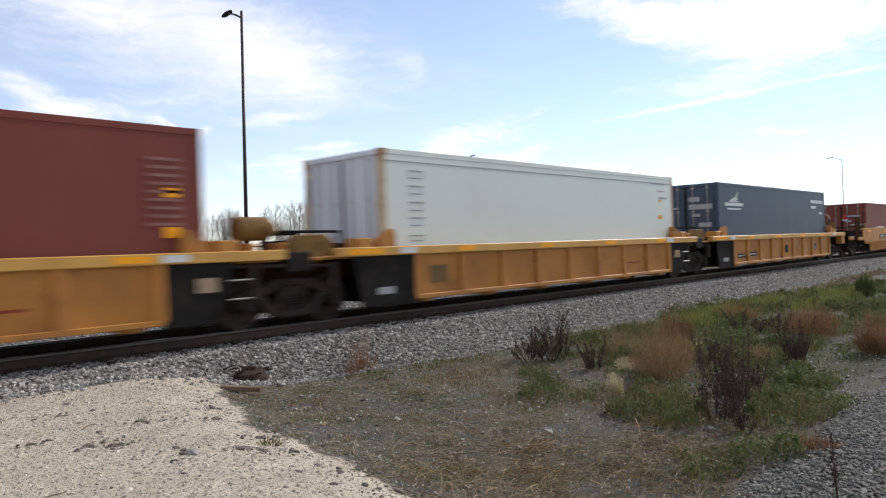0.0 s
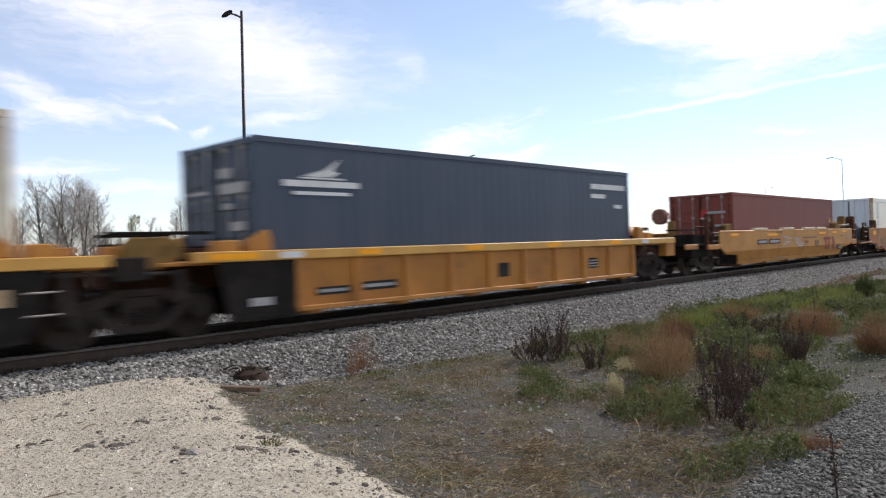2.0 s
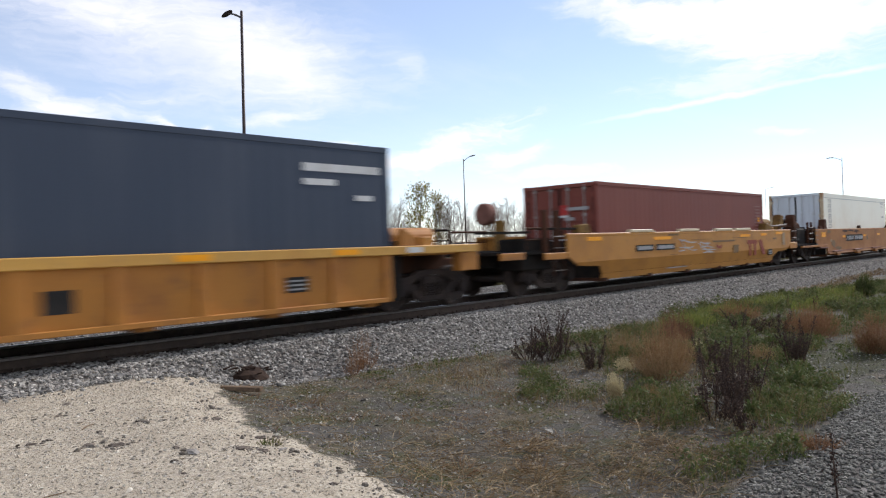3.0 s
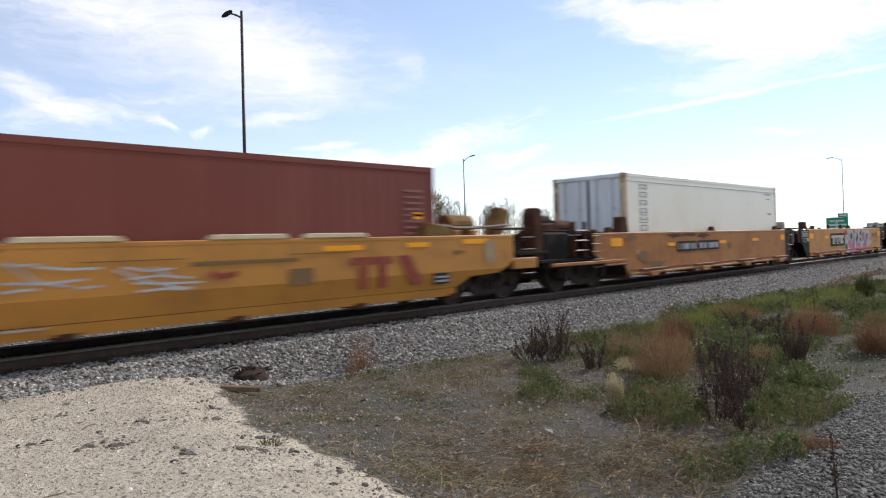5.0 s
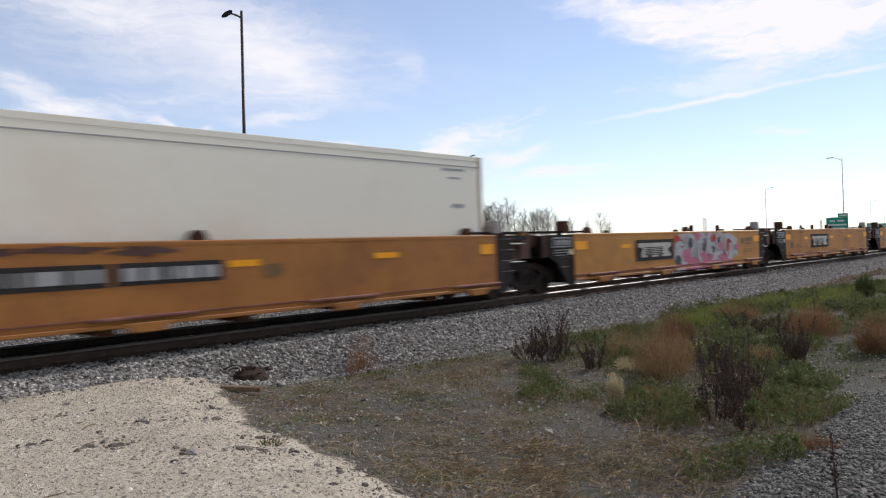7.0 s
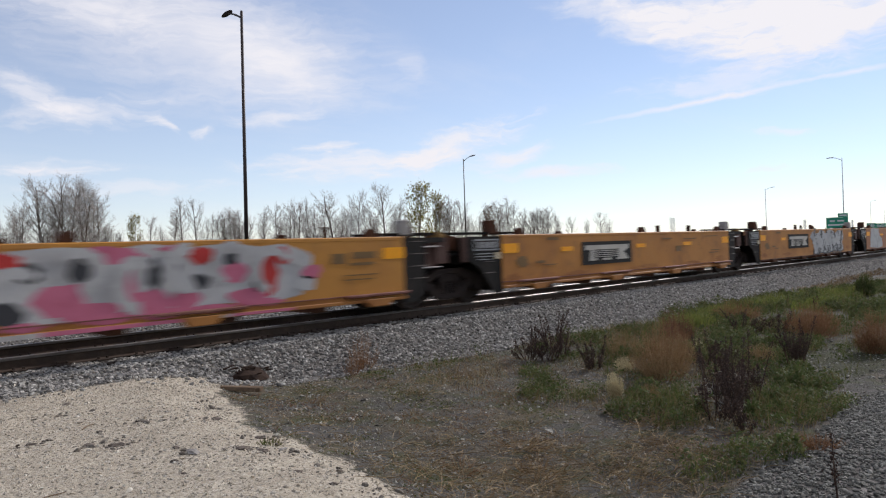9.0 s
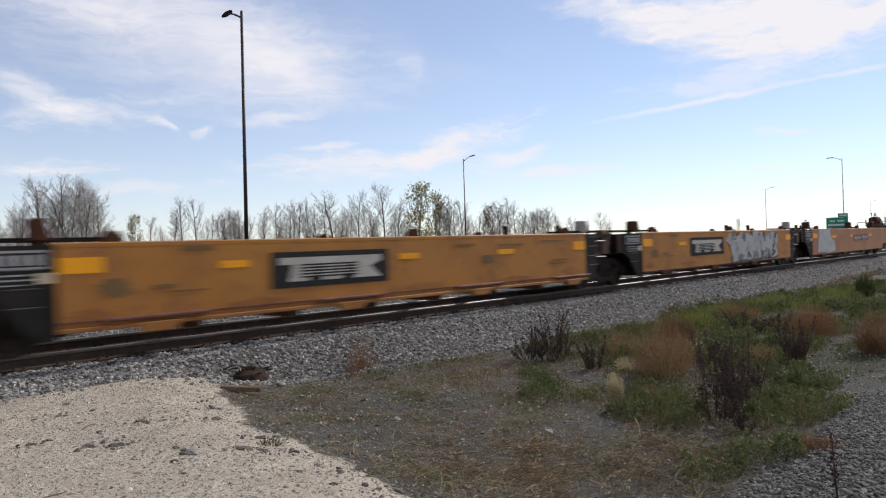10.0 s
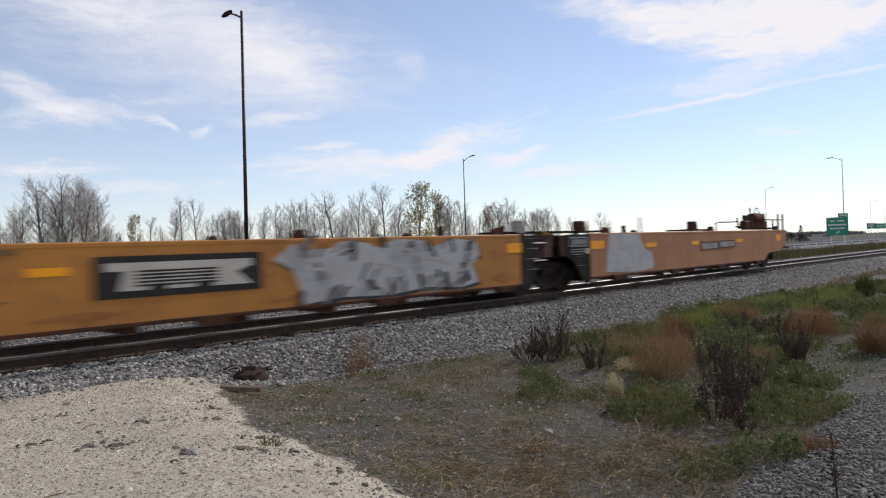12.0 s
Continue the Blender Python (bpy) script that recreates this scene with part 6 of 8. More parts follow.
    for k, (x, z) in enumerate(((1.6, 1.32), (1.3, 0.8), (2.3, 0.62), (2.6, 0.95))):
        part("graffiti", shape(blob(x, z, .10, .26, 90 + k, 14, .35), -1.511 - 0.0005 * k, -1.509), SPRAY_DULL, c8, "dull smear in the white patch")
    bars(c8, "number_panel", PLATE, q, [(6.6, 8.0, 0.87, 1.13), (8.05, 9.45, 0.90, 1.15)], "dark number panel")
    bars(c8, "number_bar", POST_GREY, q - 0.007, [(6.68, 7.92, 0.90, 1.09), (8.12, 9.38, 0.93, 1.11)], "pale number bars")
    for c in (c6, c7):
        part("stain", shape(blob(0.72, 0.86, 0.24, 0.13, 31, 20, 0.2), -1.508, -1.503), DULL_MARK, c, "round faded brown stain")
        bars(c, "stencil", DULL_MARK, -1.504, [(1.25, 1.6, 0.80, 0.86), (1.5, 2.1, 0.74, 0.765), (1.7, 2.2, 1.33, 1.40)], "faded brown stencil")
        for k, (x, z, rx, rz) in enumerate(((3.0, 0.50, .5, .05), (6.6, 0.52, .7, .05), (9.6, 0.50, .6, .06), (11.8, 0.56, .4, .09), (0.4, 0.52, .3, .08))):
            part("stain", shape(blob(x, z, rx, rz, 40 + k, 22, 0.4), -1.506, -1.5025), YELLOW_RUST, c, "rust stain above the ledge")
    bars(c6, "stencil", DULL_MARK, -1.504, [(8.45, 8.8, 0.88, 1.05), (9.0, 9.9, 1.24, 1.27), (7.6, 8.2, 1.26, 1.3), (10.6, 11.6, 1.30, 1.33), (11.0, 11.7, 0.84, 0.87), (10.9, 11.6, 0.76, 0.79)], "faded brown stencil")
    for c in (c5, c6, c7):
        end_works(c, -0.15, -1, high=False)
        end_works(c, 12.65, 1)
        numbers_on_black(c)
    end_works(c8, -0.15, -1, high=False)
    numbers_on_black(c8)
    # brake gear on the last end, and the flashing tail device's posts
    part("equipment_box", boxes((10.7, 12.95, -1.42, -1.18, 1.50, 1.84)), BROWN, c8, "rusty brake equipment box", 0.06)
    bm = bmesh.new()
    tube(bm, (11.6, -1.3, 1.92), (12.5, -1.3, 1.92), 0.20, sides=18)
    part("air_reservoir", bm, BROWN, c8, "rusty brake air reservoir")
    bm = bmesh.new()
    pts = [(8.6, 1.48), (8.6, 1.74), (8.8, 1.78), (10.6, 1.80)]
    for (a, b), (c, d) in zip(pts, pts[1:]):
        tube(bm, (a, -1.2, b), (c, -1.2, d), 0.02, sides=6)
    part("railing", bm, BLACK, c8, "bent handrail")
    for x in (14.55, 15.1):
        part("stanchion", boxes((x - 0.05, x + 0.05, -1.3, -1.24, 0.75, 2.12)), STEEL, c8, "grey upright end post")
    each("cross_pipe", ((12.9, 15.1, -1.29, -1.25, 1.86, 1.90), (12.9, 14.6, -1.29, -1.25, 1.50, 1.58)), BLACK, c8)
    each("end_step", ((14.7, 15.3, -1.45, -0.9, 0.72, 0.78), (14.7, 14.78, -1.45, -1.38, 0.75, 1.45)), BLACK, c8)
    end_works(c8, 6.5, 1, high=True, head=BROWN)
    for x0, z0, x1, z1 in ((10.6, 1.95, 10.75, 1.55), (12.75, 2.08, 13.4, 2.10), (11.9, 2.15, 11.9, 2.34), (12.9, 1.62, 13.5, 1.48), (10.5, 1.62, 10.9, 1.60), (13.2, 1.5, 13.2, 1.95), (14.3, 1.5, 14.3, 1.9)):
        part("pipe", rod((x0, -1.15, z0), (x1, -1.15, z1), 0.028, 6), BLACK, c8, "thin dark brake pipe")
    bm = bmesh.new()
    ring = [(12.45 + 0.26 * math.cos(k * math.pi / 8), 2.10 + 0.24 * math.sin(k * math.pi / 8)) for k in range(17)]
    for (a, b), (c, d) in zip(ring, ring[1:]):
        tube(bm, (a, -1.2, b), (c, -1.2, d), 0.016, sides=6)
    for k in range(4):
        tube(bm, (12.45, -1.2, 2.10), (*(ring[k * 4][0], -1.2, ring[k * 4][1]),), 0.012, sides=5)
    part("brake_wheel", bm, BLACK, c8, "spoked dark handbrake wheel")
    part("valve", boxes((10.95, 11.35, -1.3, -1.2, 1.84, 2.04)), BLACK, c8, "dark brake valve", 0.03)
    part("valve", boxes((12.9, 13.25, -1.3, -1.0, 1.5, 1.74)), BROWN, c8, "rusty brake valve", 0.03)


def markings_red(ob, h):
    y = -1.219 + 0.006
    rows = [h - 0.52 - 0.12 * k for k in range(9)]
    bars(ob, "lettering", FADED, y, [(11.35, 11.85, z, z + 0.045) for z in rows], "rows of pale lettering bars")
    bars(ob, "warning_label", REFLECT, y, [(11.58, 11.82, h - 1.06, h - 0.92), (11.56, 11.82, h - 1.66, h - 1.50)], "small orange label")
    for y0, y1, z0, z1 in ((0.2, 0.95, h - 0.75, h - 0.66), (0.2, 0.5, h - 1.02, h - 0.93), (0.45, 0.95, h - 1.24, h - 1.15)):
        part("door_lettering", boxes((-0.030, -0.024, -y1, -y0, z0, z1)), GREY_MARK, ob, "pale lettering bar on the doors")


def numbers_on_black(car):
    q = -1.484
    part("number_frame", boxes((-0.92, -0.10, q - 0.004, q, 1.15, 1.39)), GREY_MARK, car, "pale frame of the number plate")
    part("number_plate", boxes((-0.89, -0.13, q - 0.007, q - 0.0045, 1.18, 1.36)), DARK, car, "dark number plate")
    bars(car, "number_bar", GREY_MARK, q - 0.0075, [(-0.80 + k * 0.17, -0.69 + k * 0.17, 1.20, 1.33) for k in range(4)], "pale number bars")
    bars(car, "stencil", GREY_MARK, q, [(-0.86, -0.30, 1.07, 1.09), (-0.86, -0.25, 1.01, 1.03), (-0.80, -0.35, 0.95, 0.965)], "dull grey stencil lines")
    bars(car, "tag", CREAM, q, [(-0.22, -0.04, 0.96, 1.10)], "small pale yellow tag")


def stroke(car, pts, width, y, mat, label):
    """A painted stroke of even width along pts (x, z)."""
    bm = bmesh.new()
    rows = []
    for i, (x, z) in enumerate(pts):
        (xa, za), (xb, zb) = pts[max(0, i - 1)], pts[min(len(pts) - 1, i + 1)]
        d = Vector((xb - xa, zb - za)).normalized() * width / 2
        rows.append([bm.verts.new((x + k * d.y, yy, z - k * d.x)) for k, yy in ((-1, y - 0.003), (1, y - 0.003), (1, y), (-1, y))])
    for a, b in zip(rows, rows[1:]):
        for i in range(4):
            bm.faces.new((a[i], a[(i + 1) % 4], b[(i + 1) % 4], b[i]))
    bm.faces.new(rows[0]); bm.faces.new(rows[-1][::-1])
    part("graffiti", bm, mat, car, label)


def arc(cx, cz, rx, rz, a0, a1, n=10):
    return [(cx + rx * math.cos(radians(a0 + (a1 - a0) * k / n)), cz + rz * math.sin(radians(a0 + (a1 - a0) * k / n))) for k in range(n + 1)]


def graffiti_pink(car):
    """Bubbly white, pink and black letters over about five metres of the side."""
    rnd = random.Random(4)
    y = -1.503
    out = [(5.45, 0.62), (5.5, 1.05), (5.75, 1.38), (6.4, 1.42), (7.0, 1.36), (7.5, 1.44), (8.2, 1.38), (8.8, 1.43), (9.3, 1.36), (9.75, 1.40), (10.25, 1.25), (10.35, 0.9),
           (10.1, 0.55), (9.5, 0.46), (8.6, 0.52), (7.6, 0.42), (6.6, 0.46), (5.9, 0.40)]
    part("graffiti", shape(out, y - 0.004, y - 0.001), SPRAY, car, "silver-white ground of the spray paint")
    spots = [(5.7, 0.6, .22, .16, 1), (6.35, 0.72, .34, .24, 0), (6.0, 1.08, .14, .14, 1), (6.75, 0.55, .4, .14, 0), (7.15, 1.28, .3, .12, 0), (7.2, 0.85, .14, .3, 0), (7.55, 0.62, .3, .2, 0),
             (7.85, 1.1, .12, .16, 1), (8.05, 0.6, .22, .18, 0), (8.35, 1.25, .22, .14, 2), (8.3, 0.85, .16, .12, 1), (8.85, 0.98, .26, .16, 0), (8.8, 1.18, .12, .1, 1), (9.1, 0.6, .35, .14, 0),
             (9.5, 0.95, .16, .36, 2), (9.75, 1.2, .14, .14, 2), (6.6, 1.1, .14, .16, 1), (9.3, 0.75, .12, .12, 1), (5.65, 1.25, .25, .1, 2), (7.6, 1.0, .1, .22, 1)]
    for k, (x, z, rx, rz, c) in enumerate(spots):
        part("graffiti", shape(blob(x, z, rx, rz, 70 + k, 14, .22), y - 0.006 - 0.0006 * k, y - 0.005), (PINK, SPRAY_BLACK, SPRAY_RED)[c], car,
             ("pink spray paint", "black spray paint", "red spray paint")[c])
    for k, (a, b, c) in enumerate(((5.5, 6.1, 0), (6.1, 6.9, 1), (6.9, 7.5, 1), (7.5, 8.3, 1), (8.3, 8.75, 0), (8.75, 9.9, 1))):
        part("graffiti", boxes((a, b, -1.556, -1.551, 0.29 + 0.004 * k, 0.352)), PINK if c else SPRAY_DULL, car, "spray paint run down onto the flange")
    for k, (x, z, rx, rz) in enumerate(((5.9, 0.42, .4, .1), (6.9, 0.46, .6, .13), (7.7, 0.44, .5, .12), (8.5, 0.45, .5, .12), (9.4, 0.48, .5, .12), (6.9, 1.38, .25, .08), (7.9, 1.36, .3, .08))):
        part("graffiti", shape(blob(x, z, rx * .7, rz * .6, 170 + k, 16, .3), y - 0.0205 - 0.0004 * k, y - 0.0195), PINK, car, "pink spray paint")
    for k in range(6):
        cx, cz = 5.85 + k * 0.74, 0.98 + rnd.uniform(-.16, .16)
        a0 = rnd.uniform(0, 360)
        stroke(car, arc(cx, cz, .20 + .12 * rnd.random(), .20 + .14 * rnd.random(), a0, a0 + 170 + 90 * rnd.random()), .12 + .07 * rnd.random(), y - 0.020 - k * .002, SPRAY, "white spray paint letter shape")
    for x, z, c in ((10.15, 1.12, 0), (10.3, 0.92, 1), (10.2, 0.72, 0)):
        part("graffiti", shape(blob(x, z, .2, .13, int(x * 100 + z * 10), 14, .2), y - 0.024, y - 0.022), PINK if c else SPRAY, car, "small spray paint blot")
    bars(car, "stencil", DULL_MARK, -1.504, [(10.75, 11.05, 1.02, 1.2), (11.2, 11.75, 1.10, 1.22), (11.15, 11.7, 0.98, 1.03), (11.0, 11.8, 0.80, 0.82), (11.0, 11.7, 0.72, 0.74)], "faded dark stencil")


def graffiti_white(car):
    y = -1.503
    x0 = 6.0
    rnd = random.Random(9)
    out = [(x0 - 0.1, 1.14), (x0 + 0.3, 1.40), (x0 + 0.42, 1.28), (x0 + 1.1, 1.30), (x0 + 1.3, 1.42), (x0 + 1.9, 1.38), (x0 + 2.1, 1.28), (x0 + 2.6, 1.44),
           (x0 + 3.3, 1.40), (x0 + 3.6, 1.26), (x0 + 4.2, 1.42), (x0 + 4.9, 1.36), (x0 + 5.0, 1.05), (x0 + 4.7, 0.95), (x0 + 4.95, 0.50), (x0 + 4.4, 0.42),
           (x0 + 3.4, 0.48), (x0 + 2.4, 0.40), (x0 + 1.3, 0.44), (x0 + 0.5, 0.38), (x0 + 0.35, 0.78), (x0 + 0.25, 0.98)]
    part("graffiti", shape([(x + 0.07, z - 0.06) for x, z in out], y - 0.003, y - 0.001), SPRAY_BLACK, car, "black outline of the spray paint")
    part("graffiti", shape(out, y - 0.006, y - 0.004), SPRAY, car, "large silver-white spray paint letter shapes")
    # letter edges and shadows drawn over the silver
    for k in range(46):
        cx, cz = x0 + 0.45 + (k % 23) * 0.195 + rnd.uniform(-.06, .06), rnd.choice((rnd.uniform(1.22, 1.40), rnd.uniform(.46, .62), rnd.uniform(.7, 1.12)))
        a, b, w = rnd.uniform(-.10, .14), rnd.uniform(.07, .21), rnd.uniform(.035, .10)
        part("graffiti", shape([(cx - w - a, cz - b), (cx + w * .5 - a, cz - b * .8), (cx + w + a, cz + b), (cx - w * .4 + a, cz + b * .9)], y - 0.008 - 0.0003 * k, y - 0.007),
             (SPRAY_SHADE, BLACK_MARK, SPRAY_SHADE, SPRAY_BLACK)[k % 4], car, "dark edge between the letters")
    for k, (ax, az, bx, bz) in enumerate(((0.5, 0.96, 1.2, 0.86), (1.9, 1.02, 2.7, 0.9), (3.3, 1.06, 4.1, 0.92), (2.7, 1.30, 3.3, 1.02), (4.3, 0.62, 4.9, 1.0))):
        stroke(car, [(x0 + ax, az), (x0 + (ax + bx) / 2, (az + bz) / 2 + 0.04), (x0 + bx, bz)], 0.06, y - 0.024 - 0.001 * k, SPRAY_DULL, "grey spray paint stroke")


build_train()


# ---- stones, weeds and litter ----
BALLAST_STONE = island_material("grey_ballast_stone", [(0.125, 0.118, 0.106), (0.31, 0.293, 0.262), (0.20, 0.19, 0.17), (0.48, 0.455, 0.41), (0.06, 0.057, 0.052), (0.27, 0.255, 0.228)], rough=0.85)
DARK_STONE = island_material("dark_grey_stone", [(0.075, 0.073, 0.062), (0.15, 0.145, 0.123), (0.105, 0.10, 0.086), (0.26, 0.25, 0.214), (0.05, 0.048, 0.041)], rough=0.8)
PAD_STONE = island_material("pale_limestone_chips", [(0.40, 0.35, 0.27), (0.56, 0.505, 0.41), (0.30, 0.262, 0.20), (0.64, 0.59, 0.50), (0.24, 0.22, 0.185), (0.46, 0.39, 0.29), (0.29, 0.262, 0.22), (0.52, 0.47, 0.38)], rough=0.95)
SOIL_STONE = island_material("scattered_chips", [(0.18, 0.17, 0.145), (0.40, 0.385, 0.33), (0.11, 0.10, 0.085), (0.25, 0.23, 0.19)], rough=0.9)
CLOD = material("dark_clod", (0.14, 0.115, 0.095), (0.24, 0.205, 0.17), 0.95, scale=14, amount=0.8, fine=90, bump=0.5)
GRASS = island_material("green_grass", [(0.060, 0.082, 0.022), (0.11, 0.135, 0.036), (0.15, 0.15, 0.052), (0.052, 0.070, 0.020), (0.20, 0.17, 0.08), (0.16, 0.11, 0.058)], rough=0.7, trans=0.3, bump=0)
BRIGHT_GRASS = island_material("fresh_grass", [(0.13, 0.165, 0.035), (0.19, 0.21, 0.05), (0.10, 0.13, 0.03), (0.23, 0.22, 0.07)], rough=0.7, trans=0.4, bump=0)
HERB = island_material("dark_green_weed_leaf", [(0.050, 0.074, 0.022), (0.088, 0.118, 0.034), (0.058, 0.078, 0.026), (0.135, 0.145, 0.052), (0.12, 0.095, 0.046)], rough=0.7, trans=0.3, bump=0)
VERGE = island_material("rank_verge_grass", [(0.05, 0.053, 0.018), (0.08, 0.072, 0.03), (0.12, 0.095, 0.05), (0.042, 0.048, 0.016)], rough=0.8, trans=0.3, bump=0)
STRAW = island_material("dry_straw", [(0.20, 0.14, 0.066), (0.30, 0.215, 0.11), (0.12, 0.08, 0.042), (0.36, 0.27, 0.155), (0.18, 0.10, 0.05)], rough=0.85, bump=0)
RUSSET = island_material("russet_dry_stalk", [(0.19, 0.10, 0.048), (0.24, 0.135, 0.064), (0.14, 0.062, 0.036), (0.27, 0.165, 0.085)], rough=0.9, trans=0.25, bump=0)
DARK_RUSSET = island_material("dark_russet_stalk", [(0.13, 0.055, 0.036), (0.16, 0.075, 0.045), (0.09, 0.038, 0.028)], rough=0.9, trans=0.25, bump=0)
TAN_STALK = island_material("tan_dry_stalk", [(0.25, 0.155, 0.072), (0.30, 0.20, 0.10), (0.18, 0.105, 0.05), (0.34, 0.245, 0.135)], rough=0.9, trans=0.25, bump=0)
PALE_STALK = island_material("pale_dry_grass", [(0.44, 0.37, 0.21), (0.58, 0.50, 0.31), (0.32, 0.27, 0.15)], rough=0.9, trans=0.25, bump=0)
DOCK = island_material("dark_brown_seed_stalk", [(0.040, 0.026, 0.021), (0.070, 0.042, 0.031), (0.028, 0.019, 0.016), (0.12, 0.07, 0.048)], rough=0.85, bump=0)
RNG = np.random.default_rng(7)

PHI = (1 + 5 ** 0.5) / 2
ICO_V = np.array([(-1, PHI, 0), (1, PHI, 0), (-1, -PHI, 0), (1, -PHI, 0), (0, -1, PHI), (0, 1, PHI), (0, -1, -PHI), (0, 1, -PHI),
                  (PHI, 0, -1), (PHI, 0, 1), (-PHI, 0, -1), (-PHI, 0, 1)]) / math.sqrt(1 + PHI * PHI)
ICO_F = np.array([(0, 11, 5), (0, 5, 1), (0, 1, 7), (0, 7, 10), (0, 10, 11), (1, 5, 9), (5, 11, 4), (11, 10, 2), (10, 7, 6), (7, 1, 8),
                  (3, 9, 4), (3, 4, 2), (3, 2, 6), (3, 6, 8), (3, 8, 9), (4, 9, 5), (2, 4, 11), (6, 2, 10), (8, 6, 7), (9, 8, 1)])
OCT_V = np.array([(1, 0, 0), (-1, 0, 0), (0, 1, 0), (0, -1, 0), (0, 0, 1), (0, 0, -1)], float)
OCT_F = np.array([(0, 2, 4), (2, 1, 4), (1, 3, 4), (3, 0, 4), (2, 0, 5), (1, 2, 5), (3, 1, 5), (0, 3, 5)])


def random_turns(n):
    q = RNG.normal(size=(n, 4))
    q /= np.linalg.norm(q, axis=1)[:, None]
    w, x, y, z = q.T
    return np.stack([np.stack([1 - 2 * (y * y + z * z), 2 * (x * y - z * w), 2 * (x * z + y * w)], 1),
                     np.stack([2 * (x * y + z * w), 1 - 2 * (x * x + z * z), 2 * (y * z - x * w)], 1),
                     np.stack([2 * (x * z - y * w), 2 * (y * z + x * w), 1 - 2 * (x * x + y * y)], 1)], 1)


def stones(name, x, y, size, mat, label, category, coarse=False, sink=0.18, flat=0.72):
    n = len(x)
    base, tri = (OCT_V, OCT_F) if coarse else (ICO_V, ICO_F)
    z = zones(x, y)[3]
    sc = size[:, None] * RNG.uniform(0.45, 1.4, (n, 3))
    v = base[None] * (1 + RNG.uniform(-0.38, 0.25, (n, len(base), 1))) * sc[:, None, :]
    v = np.einsum("nij,nkj->nki", random_turns(n), v)
    v[:, :, 2] *= flat
    v += np.stack([x, y, z + size * (0.5 - sink)], 1)[:, None, :]
    f = tri[None] + (np.arange(n) * len(base))[:, None, None]
    return tagged(new(name, raw_mesh(name, v.reshape(-1, 3), f.reshape(-1, 3), mat)), label, category, kind="stuff")


def scatter(n, x0, x1, y0, y1, keep):
    x, y = RNG.uniform(x0, x1, n), RNG.uniform(y0, y1, n)
    k = keep(x, y)
    return x[k], y[k]


def build_stones():
    got = []
    for n, a, b in ((22000, 1.0, 14.0), (17000, 14.0, 26.0), (10000, 26.0, 46.0)):
        got.append(scatter(n // 12, a, b, 10.2, 10.68, lambda x, y: x > -99))
        got.append(scatter(n, a, b, 7.4, 10.6, lambda x, y: zones(x, y)[1] > RNG.uniform(0.25, 0.75, len(x))))
        got.append(scatter(n // 3, a, b, 12.3, 17.0, lambda x, y: zones(x, y)[1] > 0.5))
        got.append(scatter(n // 5, a, b, 10.8, 12.15, lambda x, y: x > -99))
    # stones strayed from the ballast onto the pad
    got.append(scatter(2600, -0.3, 5.6, 8.3, 10.0, lambda x, y: RNG.uniform(0, 1, len(x)) < ((y - 8.2) / 1.8) ** 2))
    x = np.concatenate([g[0] for g in got]); y = np.concatenate([g[1] for g in got])
    stones("ballast_stones", x, y, RNG.uniform(0.015, 0.036, len(x)), BALLAST_STONE, "loose grey crushed ballast stones along the track", "ballast")
    x, y = scatter(46000, 4.2, 16.0, 0.3, 3.2, lambda x, y: (zones(x, y)[1] > RNG.uniform(0.3, 0.7, len(x))))
    x2, y2 = scatter(900, 8.0, 16.0, 2.0, 3.6, lambda x, y: wob(x, y, 2.1, 12) > 0.1)
    x, y = np.concatenate([x, x2]), np.concatenate([y, y2])
    stones("dark_gravel", x, y, RNG.uniform(0.009, 0.022, len(x)), DARK_STONE, "dark grey crushed stones beside the weeds", "gravel")
    x, y = scatter(42000, -0.3, 5.8, 2.8, 10.0, lambda x, y: zones(x, y)[0] > RNG.uniform(0.02, 0.9, len(x)))
    x2, y2 = scatter(5200, -0.3, 6.4, 2.8, 10.0, lambda x, y: zones(x, y)[0] > RNG.uniform(-0.15, 0.9, len(x)))
    size = np.concatenate([RNG.gamma(1.8, 0.0026, len(x)) + 0.0025, RNG.uniform(0.007, 0.016, len(x2))])
    x, y = np.concatenate([x, x2]), np.concatenate([y, y2])
    stones("pale_chips", x, y, size, PAD_STONE, "pale limestone chips on the stone pad", "gravel", True, 0.3)
    x, y = scatter(20000, 3.0, 15.0, 2.2, 9.2, lambda x, y: (zones(x, y)[0] < 0.5) & (zones(x, y)[1] < 0.6))
    stones("soil_chips", x, y, RNG.gamma(2.2, 0.0042, len(x)) + 0.003, SOIL_STONE, "small stones scattered on the bare soil", "gravel", True, 0.3)


build_stones()


def lump(name, x, y, size, mat, label, seed):
    rnd = random.Random(seed)
    bm = bmesh.new()
    bmesh.ops.create_icosphere(bm, subdivisions=2, radius=1.0)
    off = Vector((rnd.uniform(0, 9), rnd.uniform(0, 9), seed))
    for v in bm.verts:
        k = 1 + 0.7 * noise.noise(v.co * 1.5 + off) + 0.35 * noise.noise(v.co * 4 + off)
        v.co = Vector((v.co.x * size[0], v.co.y * size[1], v.co.z * size[2])) * k
    ob = new(name, mesh_of(bm, name, mat))
    ob.matrix_basis = pose(x, y, ground_height(x, y) + size[2] * 0.35, 0, 0, rnd.uniform(0, 180))
    return tagged(ob, label, "stone", "loose clods on the stone pad")


